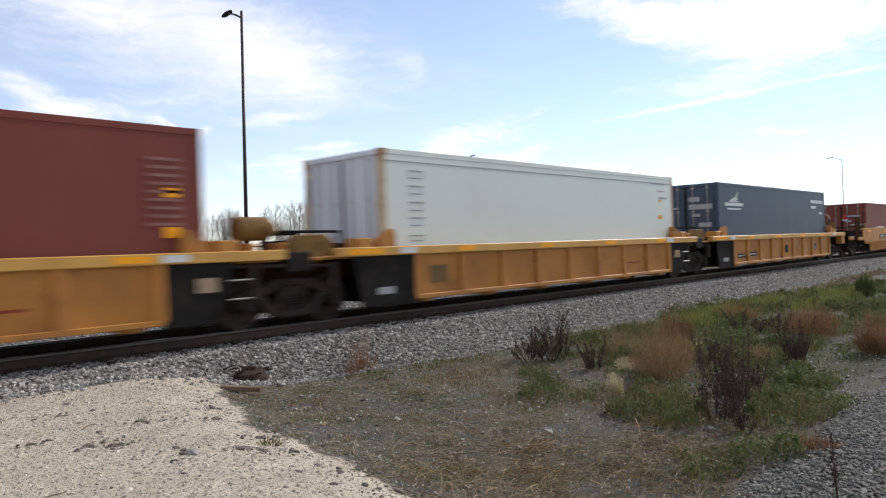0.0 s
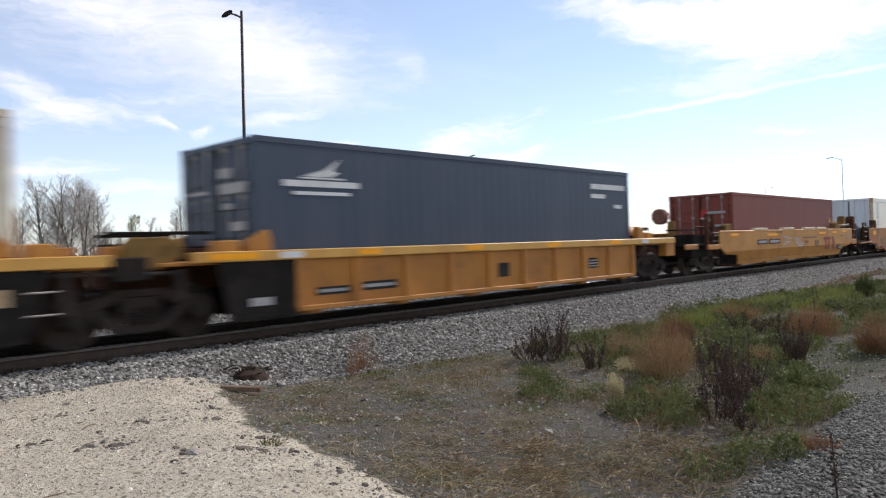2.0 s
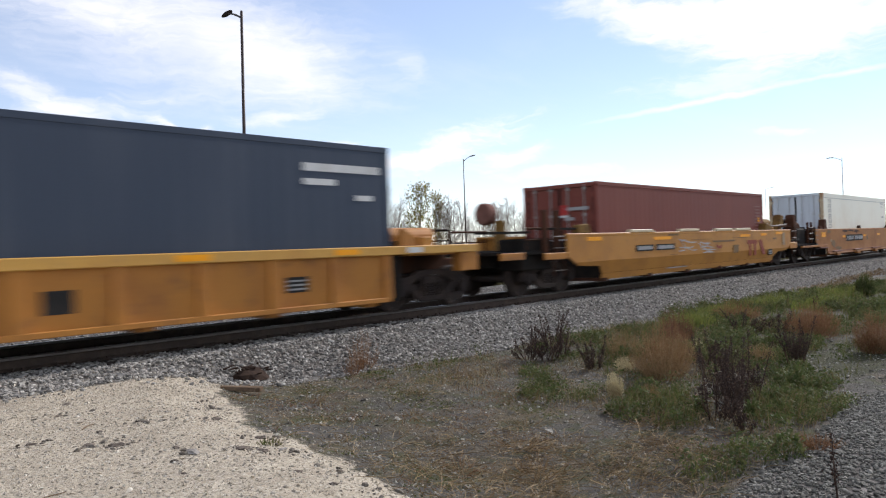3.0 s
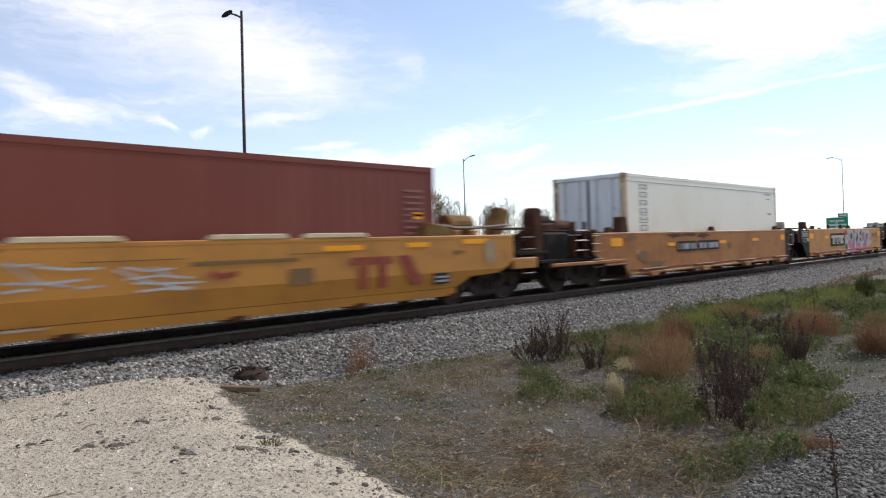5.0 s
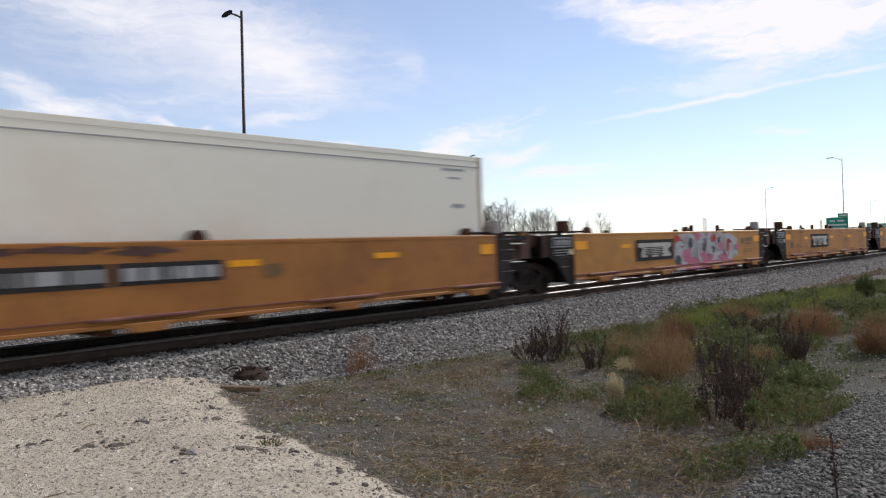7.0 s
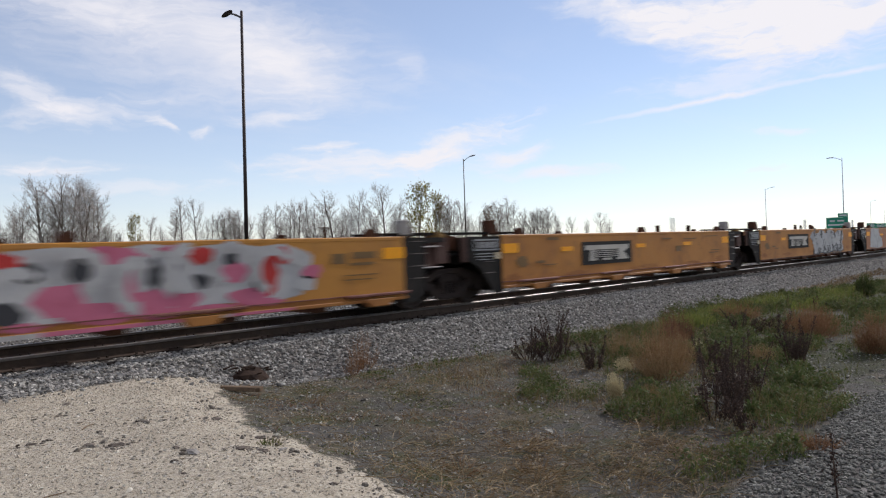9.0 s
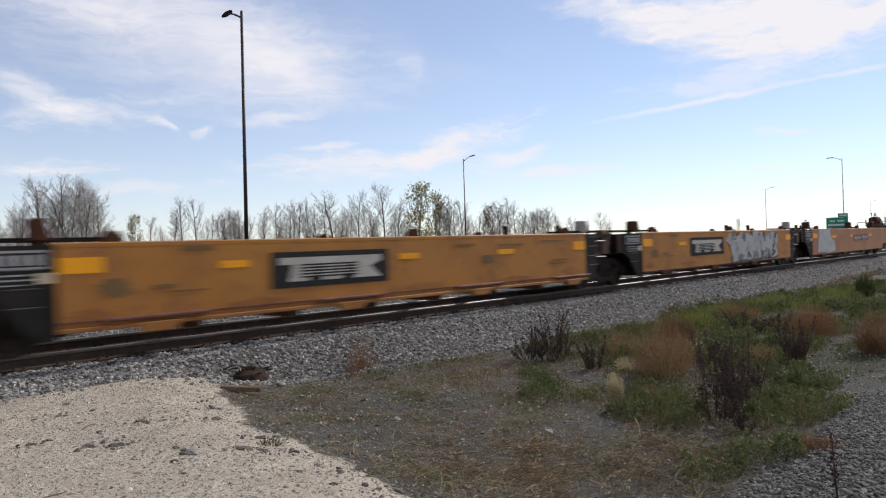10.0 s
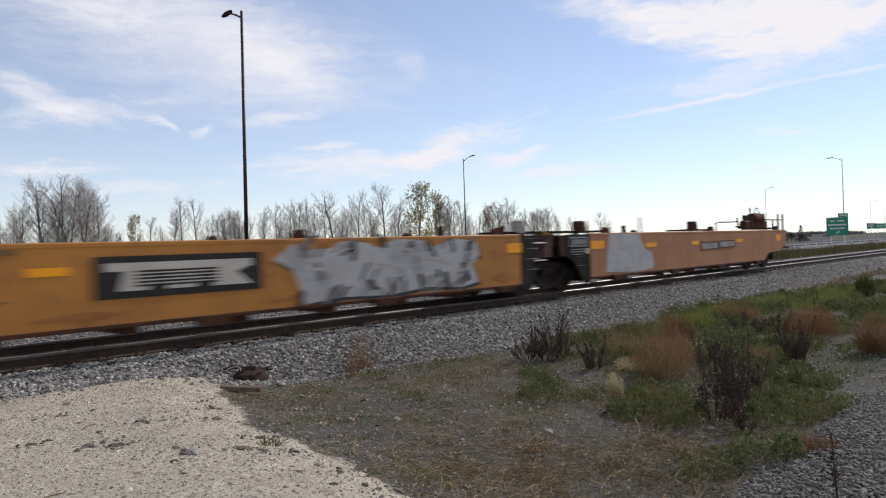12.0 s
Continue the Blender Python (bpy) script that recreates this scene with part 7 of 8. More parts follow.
LIGHT_STONE = material("pale_rock", (0.27, 0.25, 0.225), (0.19, 0.175, 0.16), 0.9, scale=12, amount=0.7, fine=60, bump=0.4)
for k, (x, y, s, mat) in enumerate([(2.42, 5.95, 0.085, CLOD), (2.28, 6.15, 0.06, CLOD), (2.72, 5.26, 0.095, LIGHT_STONE), (2.70, 5.50, 0.05, CLOD), (3.05, 5.10, 0.075, CLOD),
                                    (3.16, 4.98, 0.06, CLOD), (2.95, 6.6, 0.05, CLOD), (2.55, 7.6, 0.05, CLOD), (2.8, 8.1, 0.06, CLOD), (3.0, 4.3, 0.045, CLOD), (3.35, 5.0, 0.05, LIGHT_STONE),
                                    (3.0, 3.9, 0.04, CLOD), (2.4, 4.8, 0.035, CLOD), (3.45, 5.5, 0.06, CLOD), (2.0, 6.6, 0.05, CLOD), (3.55, 6.4, 0.07, CLOD), (1.9, 7.9, 0.05, CLOD),
                                    (3.3, 6.9, 0.04, LIGHT_STONE), (2.2, 9.0, 0.05, CLOD)]):
    lump("clod" if mat is CLOD else "rock", x, y, (s * 0.85, s * 0.5, s * 0.22), mat, "dark earthy clod on pale stone chips" if mat is CLOD else "pale rounded rock on stone chips", k + 1)


def soil_crumbs():
    x = np.concatenate([RNG.normal(cx, 0.12, 15) for cx, cy in CRUMBS] + [RNG.uniform(-0.2, 4.0, 90)])
    y = np.concatenate([RNG.normal(cy, 0.08, 15) for cx, cy in CRUMBS] + [RNG.uniform(3.0, 9.6, 90)])
    k = zones(x, y)[0] > 0.2
    stones("soil_crumbs", x[k], y[k], RNG.gamma(2.0, 0.006, k.sum()) + 0.004, CRUMB, "dark earth crumbs scattered on the stone pad", "crumbs", False, 0.3, 0.6)


CRUMB = island_material("dark_earth_crumb", [(0.10, 0.085, 0.07), (0.17, 0.15, 0.125), (0.07, 0.058, 0.048), (0.22, 0.19, 0.155)], rough=0.95)
CRUMBS = [(2.42, 5.95), (2.28, 6.15), (2.7, 5.4), (3.1, 5.05), (2.95, 6.6), (2.6, 7.6), (3.5, 5.5), (3.55, 6.4), (3.75, 6.9), (4.0, 7.4), (3.3, 4.9), (2.0, 6.6), (1.9, 7.9), (3.3, 4.2), (3.15, 3.6), (1.3, 6.1)]
soil_crumbs()


def strips(roots, tips, width, bend, taper=0.15, segs=3):
    """Thin bent blades from roots to tips, as quads; bend: sideways bow of each blade."""
    n = len(roots)
    d = tips - roots
    side = np.cross(d, RNG.normal(size=(n, 3)))
    side /= np.linalg.norm(side, axis=1)[:, None] + 1e-9
    t = np.linspace(0, 1, segs + 1)
    pts = roots[:, None, :] + d[:, None, :] * t[None, :, None] + bend[:, None, :] * (t * (1 - t) * 4)[None, :, None]
    w = (width[:, None] * (1 - (1 - taper) * t[None, :] ** 1.5))[:, :, None] * side[:, None, :] * 0.5
    v = np.stack([pts - w, pts + w], 2).reshape(-1, 3)
    base = (np.arange(n) * (segs + 1) * 2)[:, None, None]
    f = np.array([[2 * k, 2 * k + 1, 2 * k + 3, 2 * k + 2] for k in range(segs)])[None] + base
    return v, f.reshape(-1, 4)


def blades(x, y, height, lean, width, mat, name, label, category, kind="stuff", parent=None, lift=0.0):
    n = len(x)
    z = zones(x, y)[3] + lift
    roots = np.stack([x, y, z - 0.01], 1)
    az = RNG.uniform(0, 2 * np.pi, n)
    r = height * lean * RNG.uniform(0.2, 1.0, n)
    tips = roots + np.stack([np.cos(az) * r, np.sin(az) * r, height], 1)
    bend = np.stack([-np.cos(az) * r * 0.25, -np.sin(az) * r * 0.25, height * 0.12], 1)
    v, f = strips(roots, tips, width, bend)
    return tagged(new(name, raw_mesh(name, v, f, mat)), label, category, kind=kind)


# patches of green: x, y, radius along x and y, amount
GREEN = [(7.9, 5.25, 0.75, 0.45, 1.0), (8.1, 4.75, 0.6, 0.35, 0.9), (7.55, 4.0, 0.55, 0.3, 0.9), (7.3, 3.4, 0.45, 0.25, 0.7), (5.95, 2.5, 0.5, 0.2, 1.0), (6.55, 2.3, 0.5, 0.25, 1.0),
         (8.2, 2.55, 0.9, 0.35, 1.0), (9.2, 3.0, 0.9, 0.4, 0.9), (10.15, 3.7, 1.0, 0.5, 0.9), (10.6, 3.1, 1.0, 0.4, 0.8), (9.3, 6.35, 0.8, 0.4, 0.8), (9.2, 5.1, 0.8, 0.4, 0.7), (8.5, 4.1, 0.5, 0.3, 0.6),
         (11.2, 4.6, 1.4, 0.8, 0.8), (12.4, 4.3, 1.4, 0.6, 0.8), (10.6, 6.4, 1.2, 0.6, 0.7), (12.5, 7.5, 1.8, 0.5, 0.6), (12.6, 5.6, 1.6, 0.7, 0.7), (14.5, 6.6, 2.2, 0.9, 1.0), (17.0, 7.1, 2.2, 0.8, 1.0),
         (21.2, 7.3, 2.8, 0.8, 1.2), (20.4, 6.0, 2.0, 0.7, 1.1), (24.6, 6.6, 2.5, 0.9, 1.0), (17.0, 4.1, 2.0, 0.5, 1.0), (16.2, 5.2, 1.8, 0.6, 0.9), (22.0, 4.6, 3.0, 0.7, 1.0), (29.0, 5.6, 3.0, 1.2, 0.8),
         (13.4, 3.1, 1.4, 0.35, 0.5), (7.3, 7.95, 0.9, 0.25, 0.12), (8.9, 8.2, 1.0, 0.25, 0.15), (19.5, 8.2, 3.0, 0.4, 0.5)]


# spots where the tufts and docks stand clear of the green: x, y, radius
BARE = [(9.7, 5.48, 0.25), (9.4, 5.3, 0.25), (8.03, 4.69, 0.24), (7.8, 4.55, 0.24), (9.9, 7.3, 0.3), (9.5, 6.95, 0.3), (7.5, 3.1, 0.3), (7.2, 2.95, 0.25), (9.0, 4.5, 0.35), (8.1, 4.2, 0.2), (11.5, 2.8, 0.5)]


def green_points(per_m2):
    xs, ys = [], []
    for x, y, rx, ry, a in GREEN:
        n = int(per_m2 * a * math.pi * rx * ry * (1.0 if x < 13 else 0.55))
        r, th = np.sqrt(RNG.uniform(0, 1, n)) ** 0.8, RNG.uniform(0, 2 * np.pi, n)
        px, py = x + rx * r * np.cos(th) * 1.1, y + ry * r * np.sin(th) * 1.1
        k = wob(px, py, 3.4, 21) + wob(px, py, 1.3, 22) * 0.7 > RNG.uniform(-0.8, 0.75, n)
        for cx, cy, cr in BARE:
            k &= np.hypot(px - cx, py - cy) > cr
        xs.append(px[k]); ys.append(py[k])
    return np.concatenate(xs), np.concatenate(ys)


def build_greenery():
    x, y = green_points(900)
    n = len(x)
    tall = (0.6 + 0.5 * clamp01(wob(x, y, 1.9, 31) + 0.4)) * np.where((x < 6.7) & (y > 3.9), 0.35, 1.0)
    blades(x, y, RNG.uniform(0.05, 0.30, n) * tall, 0.7, RNG.uniform(0.003, 0.007, n) * (1 + 0.05 * x), GRASS, "low_grass", "low dark green grass among the weeds", "grass")
    n = 9000
    k = RNG.integers(0, 5, n)
    cx, cy, rx, ry = (np.array(c)[k] for c in ((21.2, 20.4, 17.0, 24.0, 15.0), (7.4, 6.0, 7.2, 6.6, 7.0), (2.6, 1.6, 1.6, 2.0, 1.2), (0.7, 0.5, 0.6, 0.8, 0.5)))
    x, y = cx + RNG.normal(0, 0.5, n) * rx, cy + RNG.normal(0, 0.5, n) * ry
    keep = (zones(x, y)[1] < 0.4) & (wob(x, y, 1.4, 55) > RNG.uniform(-0.7, 0.6, n))
    x, y = x[keep], y[keep]
    n = len(x)
    blades(x, y, RNG.uniform(0.10, 0.30, n), 0.7, RNG.uniform(0.012, 0.022, n), BRIGHT_GRASS, "bright_grass", "fresh yellow-green grass on the bank", "grass")
    # leafy herbs: leaves hung round short stems
    x, y = green_points(95)
    m = 26
    n = len(x)
    hgt = np.where((x < 6.7) & (y > 3.9), 0.25, 1.0) * RNG.uniform(0.06, 0.28, n) * (0.7 + 0.5 * clamp01(wob(x, y, 1.6, 33)))
    z = zones(x, y)[3]
    t = RNG.uniform(0.1, 1.0, (n, m))
    c = np.stack([x[:, None] + RNG.normal(0, 0.055, (n, m)) * (1.3 - t * 0.5), y[:, None] + RNG.normal(0, 0.055, (n, m)) * (1.3 - t * 0.5), z[:, None] + hgt[:, None] * t], 2).reshape(-1, 3)
    k = len(c)
    d = RNG.normal(size=(k, 3)) * np.array([1, 1, 0.6])
    d /= np.linalg.norm(d, axis=1)[:, None]
    ln = RNG.uniform(0.016, 0.040, k) * (1 + 0.03 * c[:, 0])
    v, f = strips(c, c + d * ln[:, None], ln * 0.55, np.stack([np.zeros(k), np.zeros(k), ln * 0.2], 1), 0.2, 2)
    tagged(new("leafy_weeds", raw_mesh("leafy_weeds", v, f, HERB)), "dark green leafy weeds on the bank", "weeds", kind="stuff")
    # low cushions of leaves, domed and uneven
    x, y = green_points(4.5)
    n, m = len(x), 230
    low = np.where((x < 6.7) & (y > 3.9), 0.3, 1.0)
    rad = RNG.uniform(0.10, 0.26, n)
    hgt = RNG.uniform(0.07, 0.26, n) * low
    z = zones(x, y)[3]
    az, u, w = RNG.uniform(0, 2 * np.pi, (n, m)), RNG.uniform(0, 1, (n, m)), RNG.uniform(0.75, 1.0, (n, m))
    el = np.arccos(1 - u)
    c = np.stack([x[:, None] + rad[:, None] * np.cos(az) * np.sin(el) * w, y[:, None] + rad[:, None] * np.sin(az) * np.sin(el) * w, z[:, None] + hgt[:, None] * np.cos(el) * w], 2).reshape(-1, 3)
    k = len(c)
    d = RNG.normal(size=(k, 3)) + np.array([0, 0, 0.5])
    d /= np.linalg.norm(d, axis=1)[:, None]
    ln = RNG.uniform(0.018, 0.046, k) * (1 + 0.03 * c[:, 0])
    v, f = strips(c, c + d * ln[:, None], ln * 0.5, np.stack([np.zeros(k), np.zeros(k), ln * 0.2], 1), 0.2, 2)
    tagged(new("leaf_cushions", raw_mesh("leaf_cushions", v, f, HERB)), "low domed cushions of dark green weed leaves", "weeds", kind="stuff")
    # rank grass on the far side of the track
    x, y = scatter(56000, 2.0, 130.0, 14.9, 27.0, lambda x, y: (zones(x, y)[1] < 0.4) & (y > 17.6 - 2.6 * ease((x - 16.0) / 14.0)) & (RNG.uniform(0, 1, len(x)) < 1.15 - x / 150))
    n = len(x)
    blades(x, y, RNG.uniform(0.2, 0.75, n) * (0.6 + 0.5 * clamp01(wob(x, y, 0.7, 71) + 0.5)), 0.6, RNG.uniform(0.012, 0.025, n) * (1 + x / 60), VERGE, "rank_grass", "rank brown-green grass beyond the track", "grass")
    # sparse small growth on the bare soil
    x, y = scatter(60000, 3.4, 10.0, 2.2, 8.8, lambda x, y: (zones(x, y)[0] < 0.1) & (zones(x, y)[1] < 0.5) & (wob(x, y, 4.1, 41) + 0.6 * wob(x, y, 1.7, 42) > RNG.uniform(0.1, 0.9, len(x))))
    n = len(x)
    blades(x, y, RNG.uniform(0.008, 0.035, n), 2.2, RNG.uniform(0.006, 0.013, n), GRASS, "sparse_grass", "sparse short green growth on grey soil", "grass")
    x, y = scatter(17000, 3.3, 10.0, 2.2, 9.0, lambda x, y: (zones(x, y)[0] < 0.3) & (zones(x, y)[1] < 0.5) & (wob(x, y, 2.9, 51) + 0.6 * wob(x, y, 1.1, 52) > RNG.uniform(0.0, 1.0, len(x))))
    n = len(x)
    blades(x, y, RNG.uniform(0.015, 0.06, n), 2.4, RNG.uniform(0.004, 0.008, n), RUSSET, "dead_grass", "flattened dead brown grass on the soil", "grass")
    x, y = scatter(30000, 7.0, 17.0, 2.2, 8.4, lambda x, y: (zones(x, y)[1] < 0.5) & (np.hypot((x - 11.6) / 3.6, (y - 2.8) / 0.9) > 1) & (wob(x, y, 2.3, 61) + 0.6 * wob(x, y, 0.9, 62) > RNG.uniform(-0.6, 0.8, len(x))))
    n = len(x)
    blades(x, y, RNG.uniform(0.03, 0.16, n), 1.1, RNG.uniform(0.003, 0.006, n) * (1 + 0.04 * x), STRAW, "dry_grass", "short dry brown grass among the weeds", "grass")
    # low tan growth along the foot of the ballast
    x, y = scatter(5500, 25.0, 40.0, 7.0, 9.2, lambda x, y: (np.abs(y - 7.95 - 0.03 * (x - 28)) < 0.35 + 0.15 * wob(x, y, 0.8, 91)) & (x > 26 + wob(x, y, 1.0, 92)))
    n = len(x)
    blades(x, y, RNG.uniform(0.04, 0.14, n), 1.3, RNG.uniform(0.012, 0.03, n), STRAW, "tan_grass", "low tan dead grass along the ballast foot", "grass")
    # tangle of fallen straw
    n = 4600
    x, y = RNG.normal(5.0, 0.95, n), RNG.normal(3.5, 0.75, n)
    k = wob(x, y, 2.6, 81) + 0.6 * wob(x, y, 6.0, 82) > RNG.uniform(-0.7, 0.6, n)
    x, y = x[k], y[k]
    x2, y2 = RNG.uniform(3.6, 9.5, 2200), RNG.uniform(2.4, 8.6, 2200)
    x, y = np.concatenate([x, x2]), np.concatenate([y, y2])
    k = (zones(x, y)[0] < 0.3) & (zones(x, y)[1] < 0.6)
    x, y = x[k], y[k]
    n = len(x)
    z = zones(x, y)[3]
    az, ln = RNG.uniform(0, 2 * np.pi, n), RNG.gamma(2.2, 0.055, n) + 0.04
    a = np.stack([x, y, z + RNG.uniform(0.0, 0.05, n)], 1)
    b = a + np.stack([np.cos(az) * ln, np.sin(az) * ln, RNG.uniform(-0.02, 0.07, n)], 1)
    b[:, 2] = np.maximum(b[:, 2], zones(b[:, 0], b[:, 1])[3] + 0.004)
    v, f = strips(a, b, RNG.uniform(0.003, 0.0065, n), np.stack([RNG.normal(0, .02, n), RNG.normal(0, .02, n), RNG.uniform(0.0, .04, n)], 1), 0.5, 3)
    tagged(new("straw_litter", raw_mesh("straw_litter", v, f, STRAW)), "tangled fallen straw and dead stalks", "straw", kind="stuff")


build_greenery()


def plant(name, x, y, label, group):
    return thing(name, pose(x, y, ground_height(x, y)), label, "weed", group)


def tuft(name, x, y, width, height, count, mat, label, group, stem_width=0.004, lean=0.9, plume=True):
    """A dry bushy weed: many fine stalks fanning from one root, with frayed side threads."""
    ob = plant(name, x, y, label, group)
    az, r = RNG.uniform(0, 2 * np.pi, count), np.sqrt(RNG.uniform(0, 1, count))
    roots = np.stack([np.cos(az) * r * width * 0.16, np.sin(az) * r * width * 0.16, np.full(count, -0.02)], 1)
    h = height * RNG.uniform(0.25, 1.08, count) * (1 - 0.4 * r * r)
    tips = np.stack([np.cos(az) * r * width * 0.5 * lean, np.sin(az) * r * width * 0.5 * lean, h], 1)
    bend = np.stack([np.cos(az) * r * width * 0.08, np.sin(az) * r * width * 0.08, h * 0.06], 1)
    v, f = strips(roots, tips, np.full(count, stem_width), bend, 0.4, 4)
    st = new("stalk_fan", raw_mesh("stalk_fan", v, f, mat))
    st.parent = ob
    tagged(st, kind="stuff")
    if plume:
        m = count * 14
        i = RNG.integers(0, count, m)
        t = RNG.uniform(0.2, 1.0, m)
        c = roots[i] + (tips - roots)[i] * t[:, None] + bend[i] * (t * (1 - t) * 4)[:, None]
        d = RNG.normal(size=(m, 3)) * np.array([1, 1, 0.7]) + np.array([0, 0, 0.8])
        d /= np.linalg.norm(d, axis=1)[:, None]
        ln = RNG.uniform(0.03, 0.10, m) * min(1.0, height * 1.4)
        v, f = strips(c, c + d * ln[:, None], np.full(m, stem_width * 0.75), np.zeros((m, 3)), 0.4, 2)
        pl = new("frayed_crown", raw_mesh("frayed_crown", v, f, mat))
        pl.parent = ob
        tagged(pl, kind="stuff")
    return ob


def dock_weed(x, y, width, height, stems, label="dark brown dried dock weed with seed-covered stalks", per=150):
    """Upright dried stalks, each thick with dark seeds over its upper part."""
    ob = plant("dock_weed", x, y, label, "dried dock weeds")
    az, r = RNG.uniform(0, 2 * np.pi, stems), np.sqrt(RNG.uniform(0, 1, stems))
    roots = np.stack([np.cos(az) * r * width * 0.24, np.sin(az) * r * width * 0.24, np.full(stems, -0.02)], 1)
    h = height * RNG.uniform(0.3, 1.0, stems) ** 1.3
    tips = np.stack([np.cos(az) * r * width * 0.5, np.sin(az) * r * width * 0.62, h], 1) + RNG.normal(0, 0.10 * min(1, width * 1.2), (stems, 3)) * np.array([1, 1, 0])
    bend = RNG.normal(0, 0.04 * min(1, width * 1.5), (stems, 3))
    bm = bmesh.new()
    for a, b, c in zip(roots, tips, bend):
        mid = (a + b) / 2 + c
        tube(bm, a, mid, 0.006, 0.005, 5)
        tube(bm, mid, b, 0.005, 0.002, 5)
    tagged(part("stem", bm, DOCK, ob), kind="stuff")
    m = stems * per
    i = np.repeat(np.arange(stems), per)
    t = RNG.uniform(0.28, 1.0, m)
    spike = (0.009 + 0.027 * RNG.uniform(0.4, 1.3, stems)[i]) * np.sin(np.clip((t - 0.35) / 0.65, 0, 1) * np.pi) ** 0.7
    c = roots[i] + (tips - roots)[i] * t[:, None] + bend[i] * (t * (1 - t) * 4)[:, None] + RNG.normal(size=(m, 3)) * spike[:, None] * np.array([0.8, 0.8, 0.8])
    sc = RNG.uniform(0.0045, 0.0105, m)
    v = OCT_V[None] * sc[:, None, None] * RNG.uniform(0.6, 1.3, (m, 1, 3))
    v = np.einsum("nij,nkj->nki", random_turns(m), v) + c[:, None, :]
    f = OCT_F[None] + (np.arange(m) * 6)[:, None, None]
    sd = new("seed_head", raw_mesh("seed_head", v.reshape(-1, 3), f.reshape(-1, 3), DOCK))
    sd.parent = ob
    tagged(sd, kind="stuff")
    return ob


def build_weeds():
    for x, y, w, h, n in ((9.89, 7.4, 0.55, 0.78, 14), (10.21, 7.05, 0.6, 0.92, 20), (9.9, 7.0, 0.4, 0.6, 8), (9.54, 5.92, 0.40, 0.56, 12), (7.40, 3.12, 0.50, 0.95, 10), (7.80, 3.05, 0.6, 1.0, 10), (8.4, 3.5, 0.5, 0.9, 7),
                          (10.25, 4.34, 0.5, 0.72, 14), (8.76, 3.35, 0.42, 0.72, 12), (14.51, 5.45, 0.8, 0.58, 16), (11.11, 3.5, 0.42, 0.82, 16), (11.35, 3.55, 0.3, 0.6, 8), (14.79, 4.9, 0.5, 0.5, 10),
                          (8.2, 3.2, 0.4, 0.66, 9), (9.0, 3.8, 0.4, 0.62, 8), (7.15, 2.75, 0.3, 0.45, 6), (20.31, 5.91, 0.35, 0.4, 8)):
        dock_weed(x, y, w * 1.1, h * 0.95, n)
    dock_weed(5.46, 1.46, 0.14, 0.52, 2, "single tall dark dried dock stalk on gravel", 70)
    g = "dry russet and tan weeds"
    tuft("dry_bush", 9.35, 4.68, 1.05, 0.80, 340, TAN_STALK, "large airy tan dry bush on the bank", g)
    tuft("dry_bush", 10.0, 4.95, 0.8, 0.80, 300, RUSSET, "airy russet dry bush on the bank", g)
    tuft("dry_bush", 12.3, 5.82, 0.6, 0.68, 220, DARK_RUSSET, "dense dark russet dry bush on the bank", g)
    tuft("dry_bush", 13.0, 6.4, 0.4, 0.75, 70, DARK_RUSSET, "tall thin russet stalks on the bank", g, lean=0.7)
    tuft("dry_bush", 10.6, 6.0, 0.7, 0.55, 160, TAN_STALK, "thin tan dry stalks on the bank", g)
    tuft("dry_bush", 16.6, 6.5, 1.3, 0.50, 420, RUSSET, "low spreading russet dry bush", g)
    tuft("dry_bush", 14.4, 4.25, 1.1, 0.66, 420, RUSSET, "low spreading russet dry bush", g)
    tuft("dry_bush", 15.2, 4.5, 0.9, 0.6, 300, RUSSET, "low spreading russet dry bush", g)
    tuft("dry_bush", 12.9, 2.9, 0.7, 0.70, 380, RUSSET, "dense russet dry bush beside gravel", g)
    tuft("dry_bush", 7.45, 8.8, 0.55, 0.66, 70, RUSSET, "sparse russet stalks at the ballast edge", g)
    tuft("dry_bush", 7.05, 8.6, 0.4, 0.40, 50, RUSSET, "sparse russet stalks at the ballast edge", g)
    tuft("dry_bush", 6.75, 1.98, 0.5, 0.12, 200, RUSSET, "low russet dead growth at the gravel edge", g)
    tuft("grass_tuft", 9.69, 5.48, 0.36, 0.24, 260, PALE_STALK, "pale rounded tuft of dry grass", "pale grass tufts", 0.003)
    tuft("grass_tuft", 8.03, 4.69, 0.30, 0.33, 240, PALE_STALK, "pale upright tuft of dry grass", "pale grass tufts", 0.003, 0.7)
    tuft("grass_tuft", 8.12, 4.26, 0.32, 0.18, 200, TAN_STALK, "low tan tuft of dry grass", "pale grass tufts", 0.003)
    tuft("grass_tuft", 11.65, 5.24, 0.28, 0.22, 200, PALE_STALK, "pale tuft of dry grass", "pale grass tufts", 0.003)
    tuft("grass_tuft", 10.9, 3.95, 0.5, 0.35, 220, TAN_STALK, "low tan tuft of dry grass", "pale grass tufts", 0.003)
    tuft("green_shrub", 25.2, 5.86, 0.62, 0.66, 420, HERB, "small dense dark green shrub", "green shrubs", 0.012, 0.9)
    tuft("green_shrub", 26.5, 5.2, 0.6, 0.35, 200, HERB, "small dense dark green shrub", "green shrubs", 0.012, 0.9)
    tuft("green_weed", 3.38, 5.22, 0.26, 0.06, 90, GRASS, "small yellow-green weed on stone chips", "green weeds", 0.008, plume=False)


build_weeds()


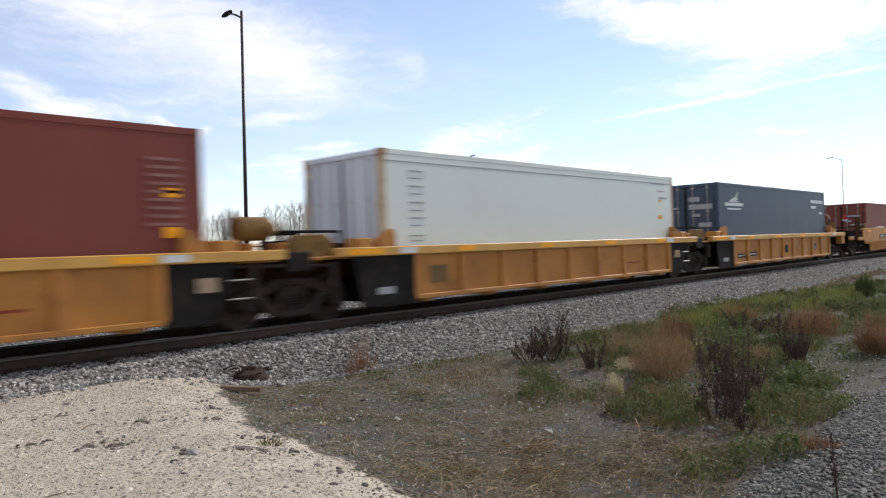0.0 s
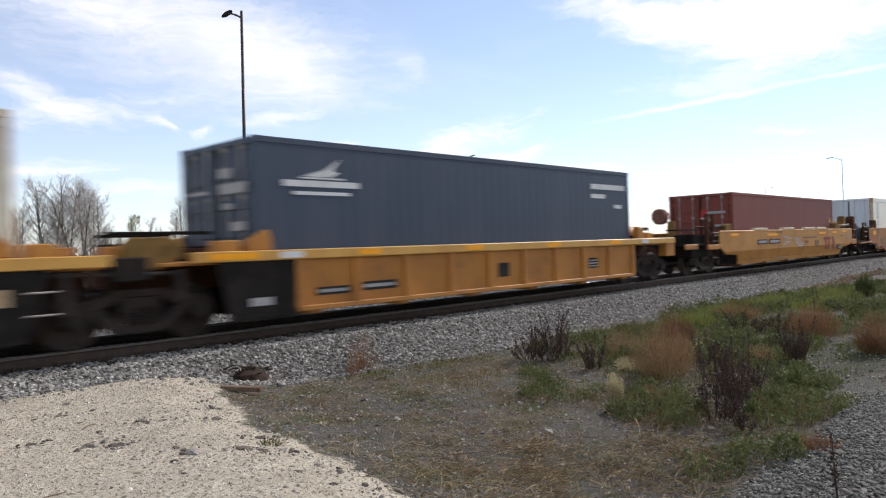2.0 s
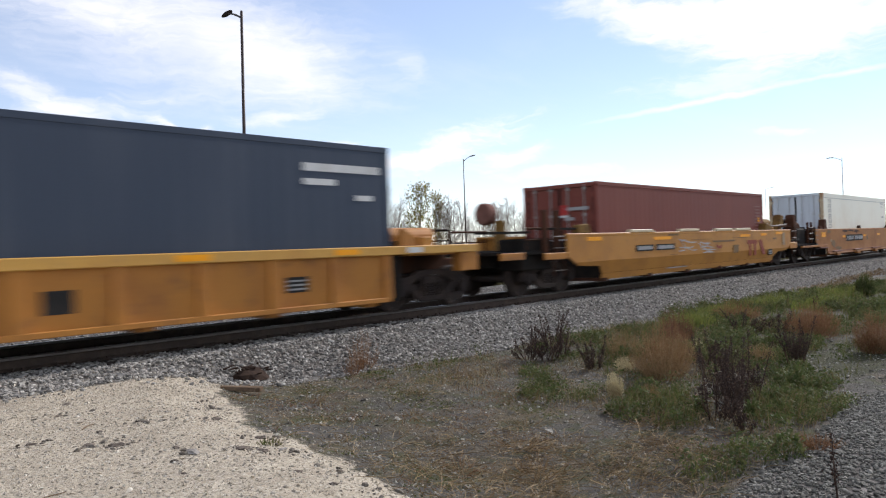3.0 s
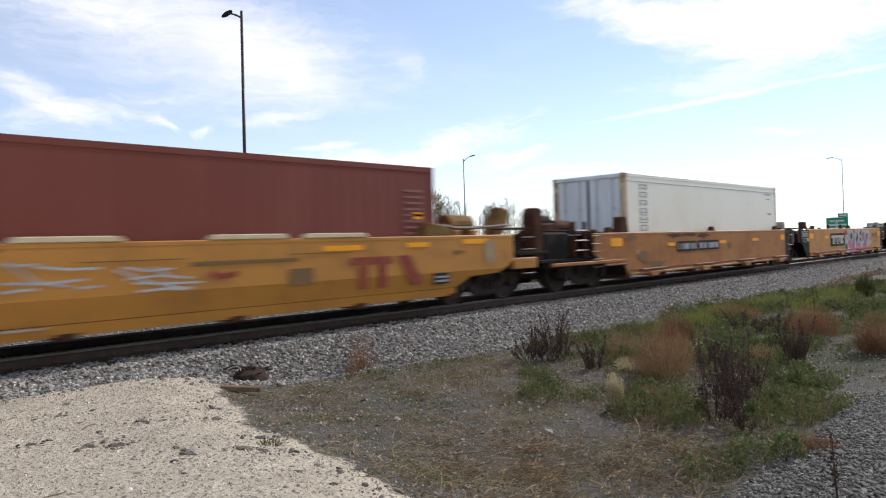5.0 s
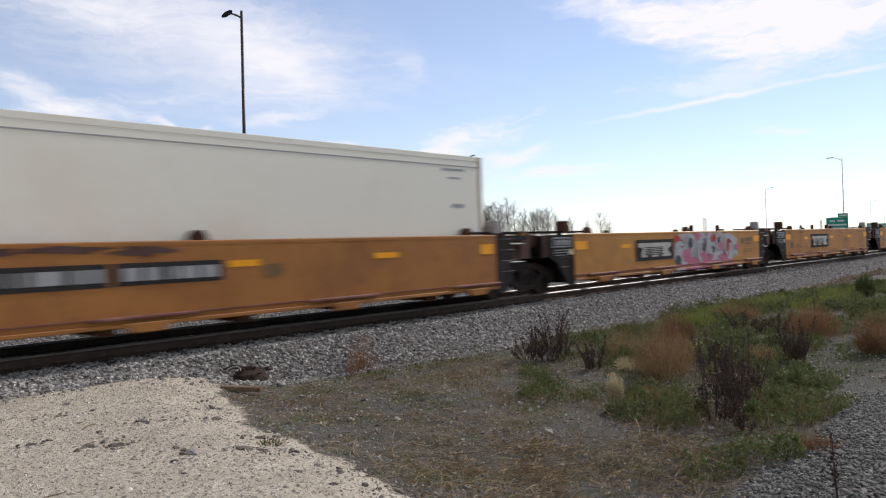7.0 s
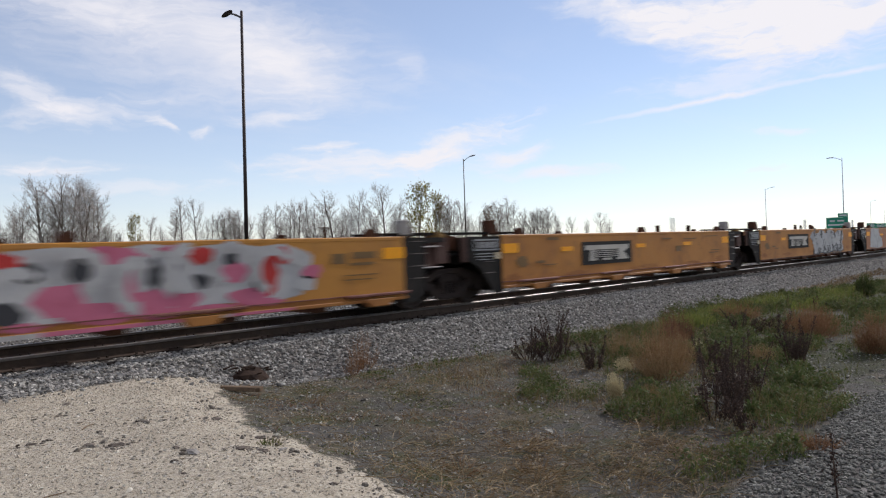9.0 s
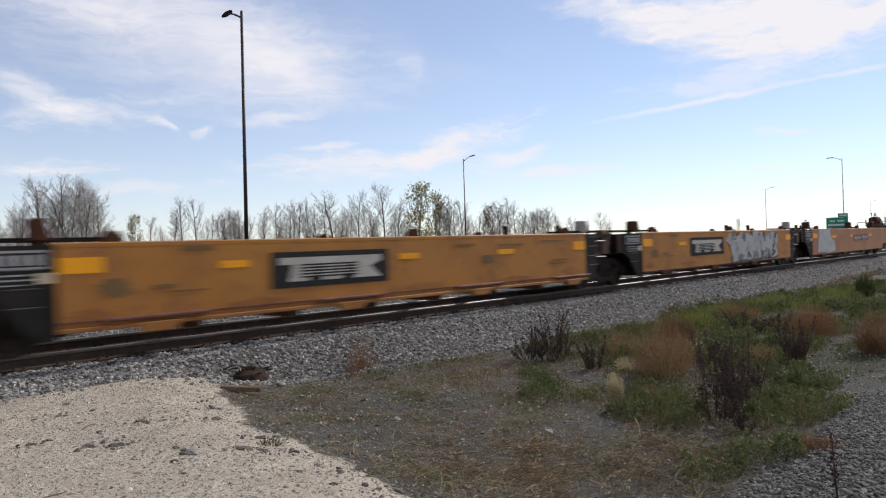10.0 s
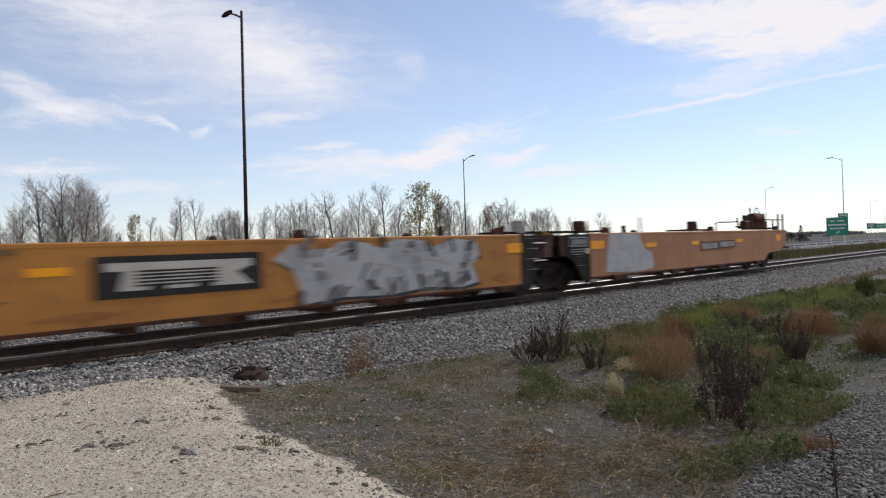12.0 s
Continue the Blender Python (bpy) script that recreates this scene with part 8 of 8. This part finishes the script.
def dead_mats():
    """Low flattened mats of brown dead weeds on the soil."""
    rnd = random.Random(17)
    for x, y, w in ((5.5, 4.2, .6), (4.9, 3.6, .7), (5.6, 3.3, .8), (6.3, 3.2, .6), (4.6, 4.2, .5), (5.1, 5.0, .4), (6.2, 4.7, .4), (4.5, 3.2, .6), (5.2, 2.9, .7), (6.1, 2.8, .5),
                    (5.0, 6.3, .35), (5.7, 5.9, .35), (6.5, 6.6, .4), (5.4, 7.3, .35), (4.3, 5.5, .3), (7.0, 3.7, .5)):
        tuft("dead_weed_mat", x, y, w, rnd.uniform(.07, .13), int(w * 150), (RUSSET, TAN_STALK, STRAW)[rnd.randrange(3)], "low flattened mat of brown dead weeds on soil", "dead weed mats", 0.004, 1.2)


dead_mats()


ROOT = material("dark_root_bark", (0.034, 0.022, 0.017), (0.065, 0.042, 0.03), 0.9, scale=12, amount=0.7, fine=70, bump=0.4)


def build_debris():
    ob = thing("branch_pile", pose(5.54, 9.02, ground_height(5.54, 9.02)), "small dark pile of broken branches and roots", "debris")
    rnd = random.Random(3)
    for k in range(26):
        bm = bmesh.new()
        a = Vector((rnd.uniform(-.32, .32), rnd.uniform(-.16, .16), rnd.uniform(0.02, .20)))
        d = Vector((rnd.uniform(-1, 1), rnd.uniform(-.6, .6), rnd.uniform(-.1, .25)))
        tube(bm, a, a + d * rnd.uniform(.08, .17), rnd.uniform(.012, .024), .008, 7)
        part("branch", bm, ROOT, ob)
    bm = bmesh.new()
    bmesh.ops.create_icosphere(bm, subdivisions=2, radius=1)
    for v in bm.verts:
        v.co = Vector((v.co.x * .28, v.co.y * .2, max(-.02, v.co.z * .19))) * (1 + .45 * noise.noise(v.co * 2.3))
    part("earth_clump", bm, ROOT, ob, "dark earth clump")
    bm = bmesh.new()
    box(bm, -0.25, 0.25, -0.045, 0.045, 0, 0.05)
    for v in bm.verts:
        v.co += Vector((rnd.uniform(-.03, .03), rnd.uniform(-.012, .012), rnd.uniform(-.006, .006)))
    pl = new("wood_plank", mesh_of(bm, "wood_plank", WOOD, 0.006))
    pl.matrix_basis = pose(4.78, 7.99, ground_height(4.78, 7.99) + 0.03, 0, 2, -56)
    tagged(pl, "short weathered wooden plank on the soil", "plank")
    for x, y, ang, ln in ((2.55, 6.85, 40, 0.22), (1.6, 5.0, 15, 0.24), (4.0, 5.2, 60, 0.25), (4.3, 4.9, -30, 0.2)):
        bm = bmesh.new()
        tube(bm, (-ln / 2, 0, 0.010), (0, 0.02, 0.014), 0.006, 0.005, 6)
        tube(bm, (0, 0.02, 0.014), (ln / 2, 0, 0.010), 0.005, 0.003, 6)
        st = new("stick", mesh_of(bm, "stick", WOOD))
        st.matrix_basis = pose(x, y, ground_height(x, y) - 0.004, 0, 0, ang)
        tagged(st, "thin grey broken stick on the ground", "stick", "fallen sticks")


build_debris()


# ---- motion ----
def travelled(t):
    """Metres that the train has gone at t: just over 9 m/s, easing off a little."""
    return 9.235 * t - 0.0142 * max(0.0, t - 5.5) ** 2


def motions():
    for mover in MOVERS:
        ob, s0 = mover[0], mover[1]
        z = mover[2] if len(mover) > 2 else 0.0
        walk(ob, [(t * 0.5, pose(s0 - travelled(t * 0.5), TRACK_Y, z)) for t in range(25)])
    for w, dx in WHEELS:
        walk(w, [(k / 15.0, pose(dx, 0, WHEEL_R, 0, -math.degrees(travelled(k / 15.0) / WHEEL_R), 0)) for k in range(181)])


motions()
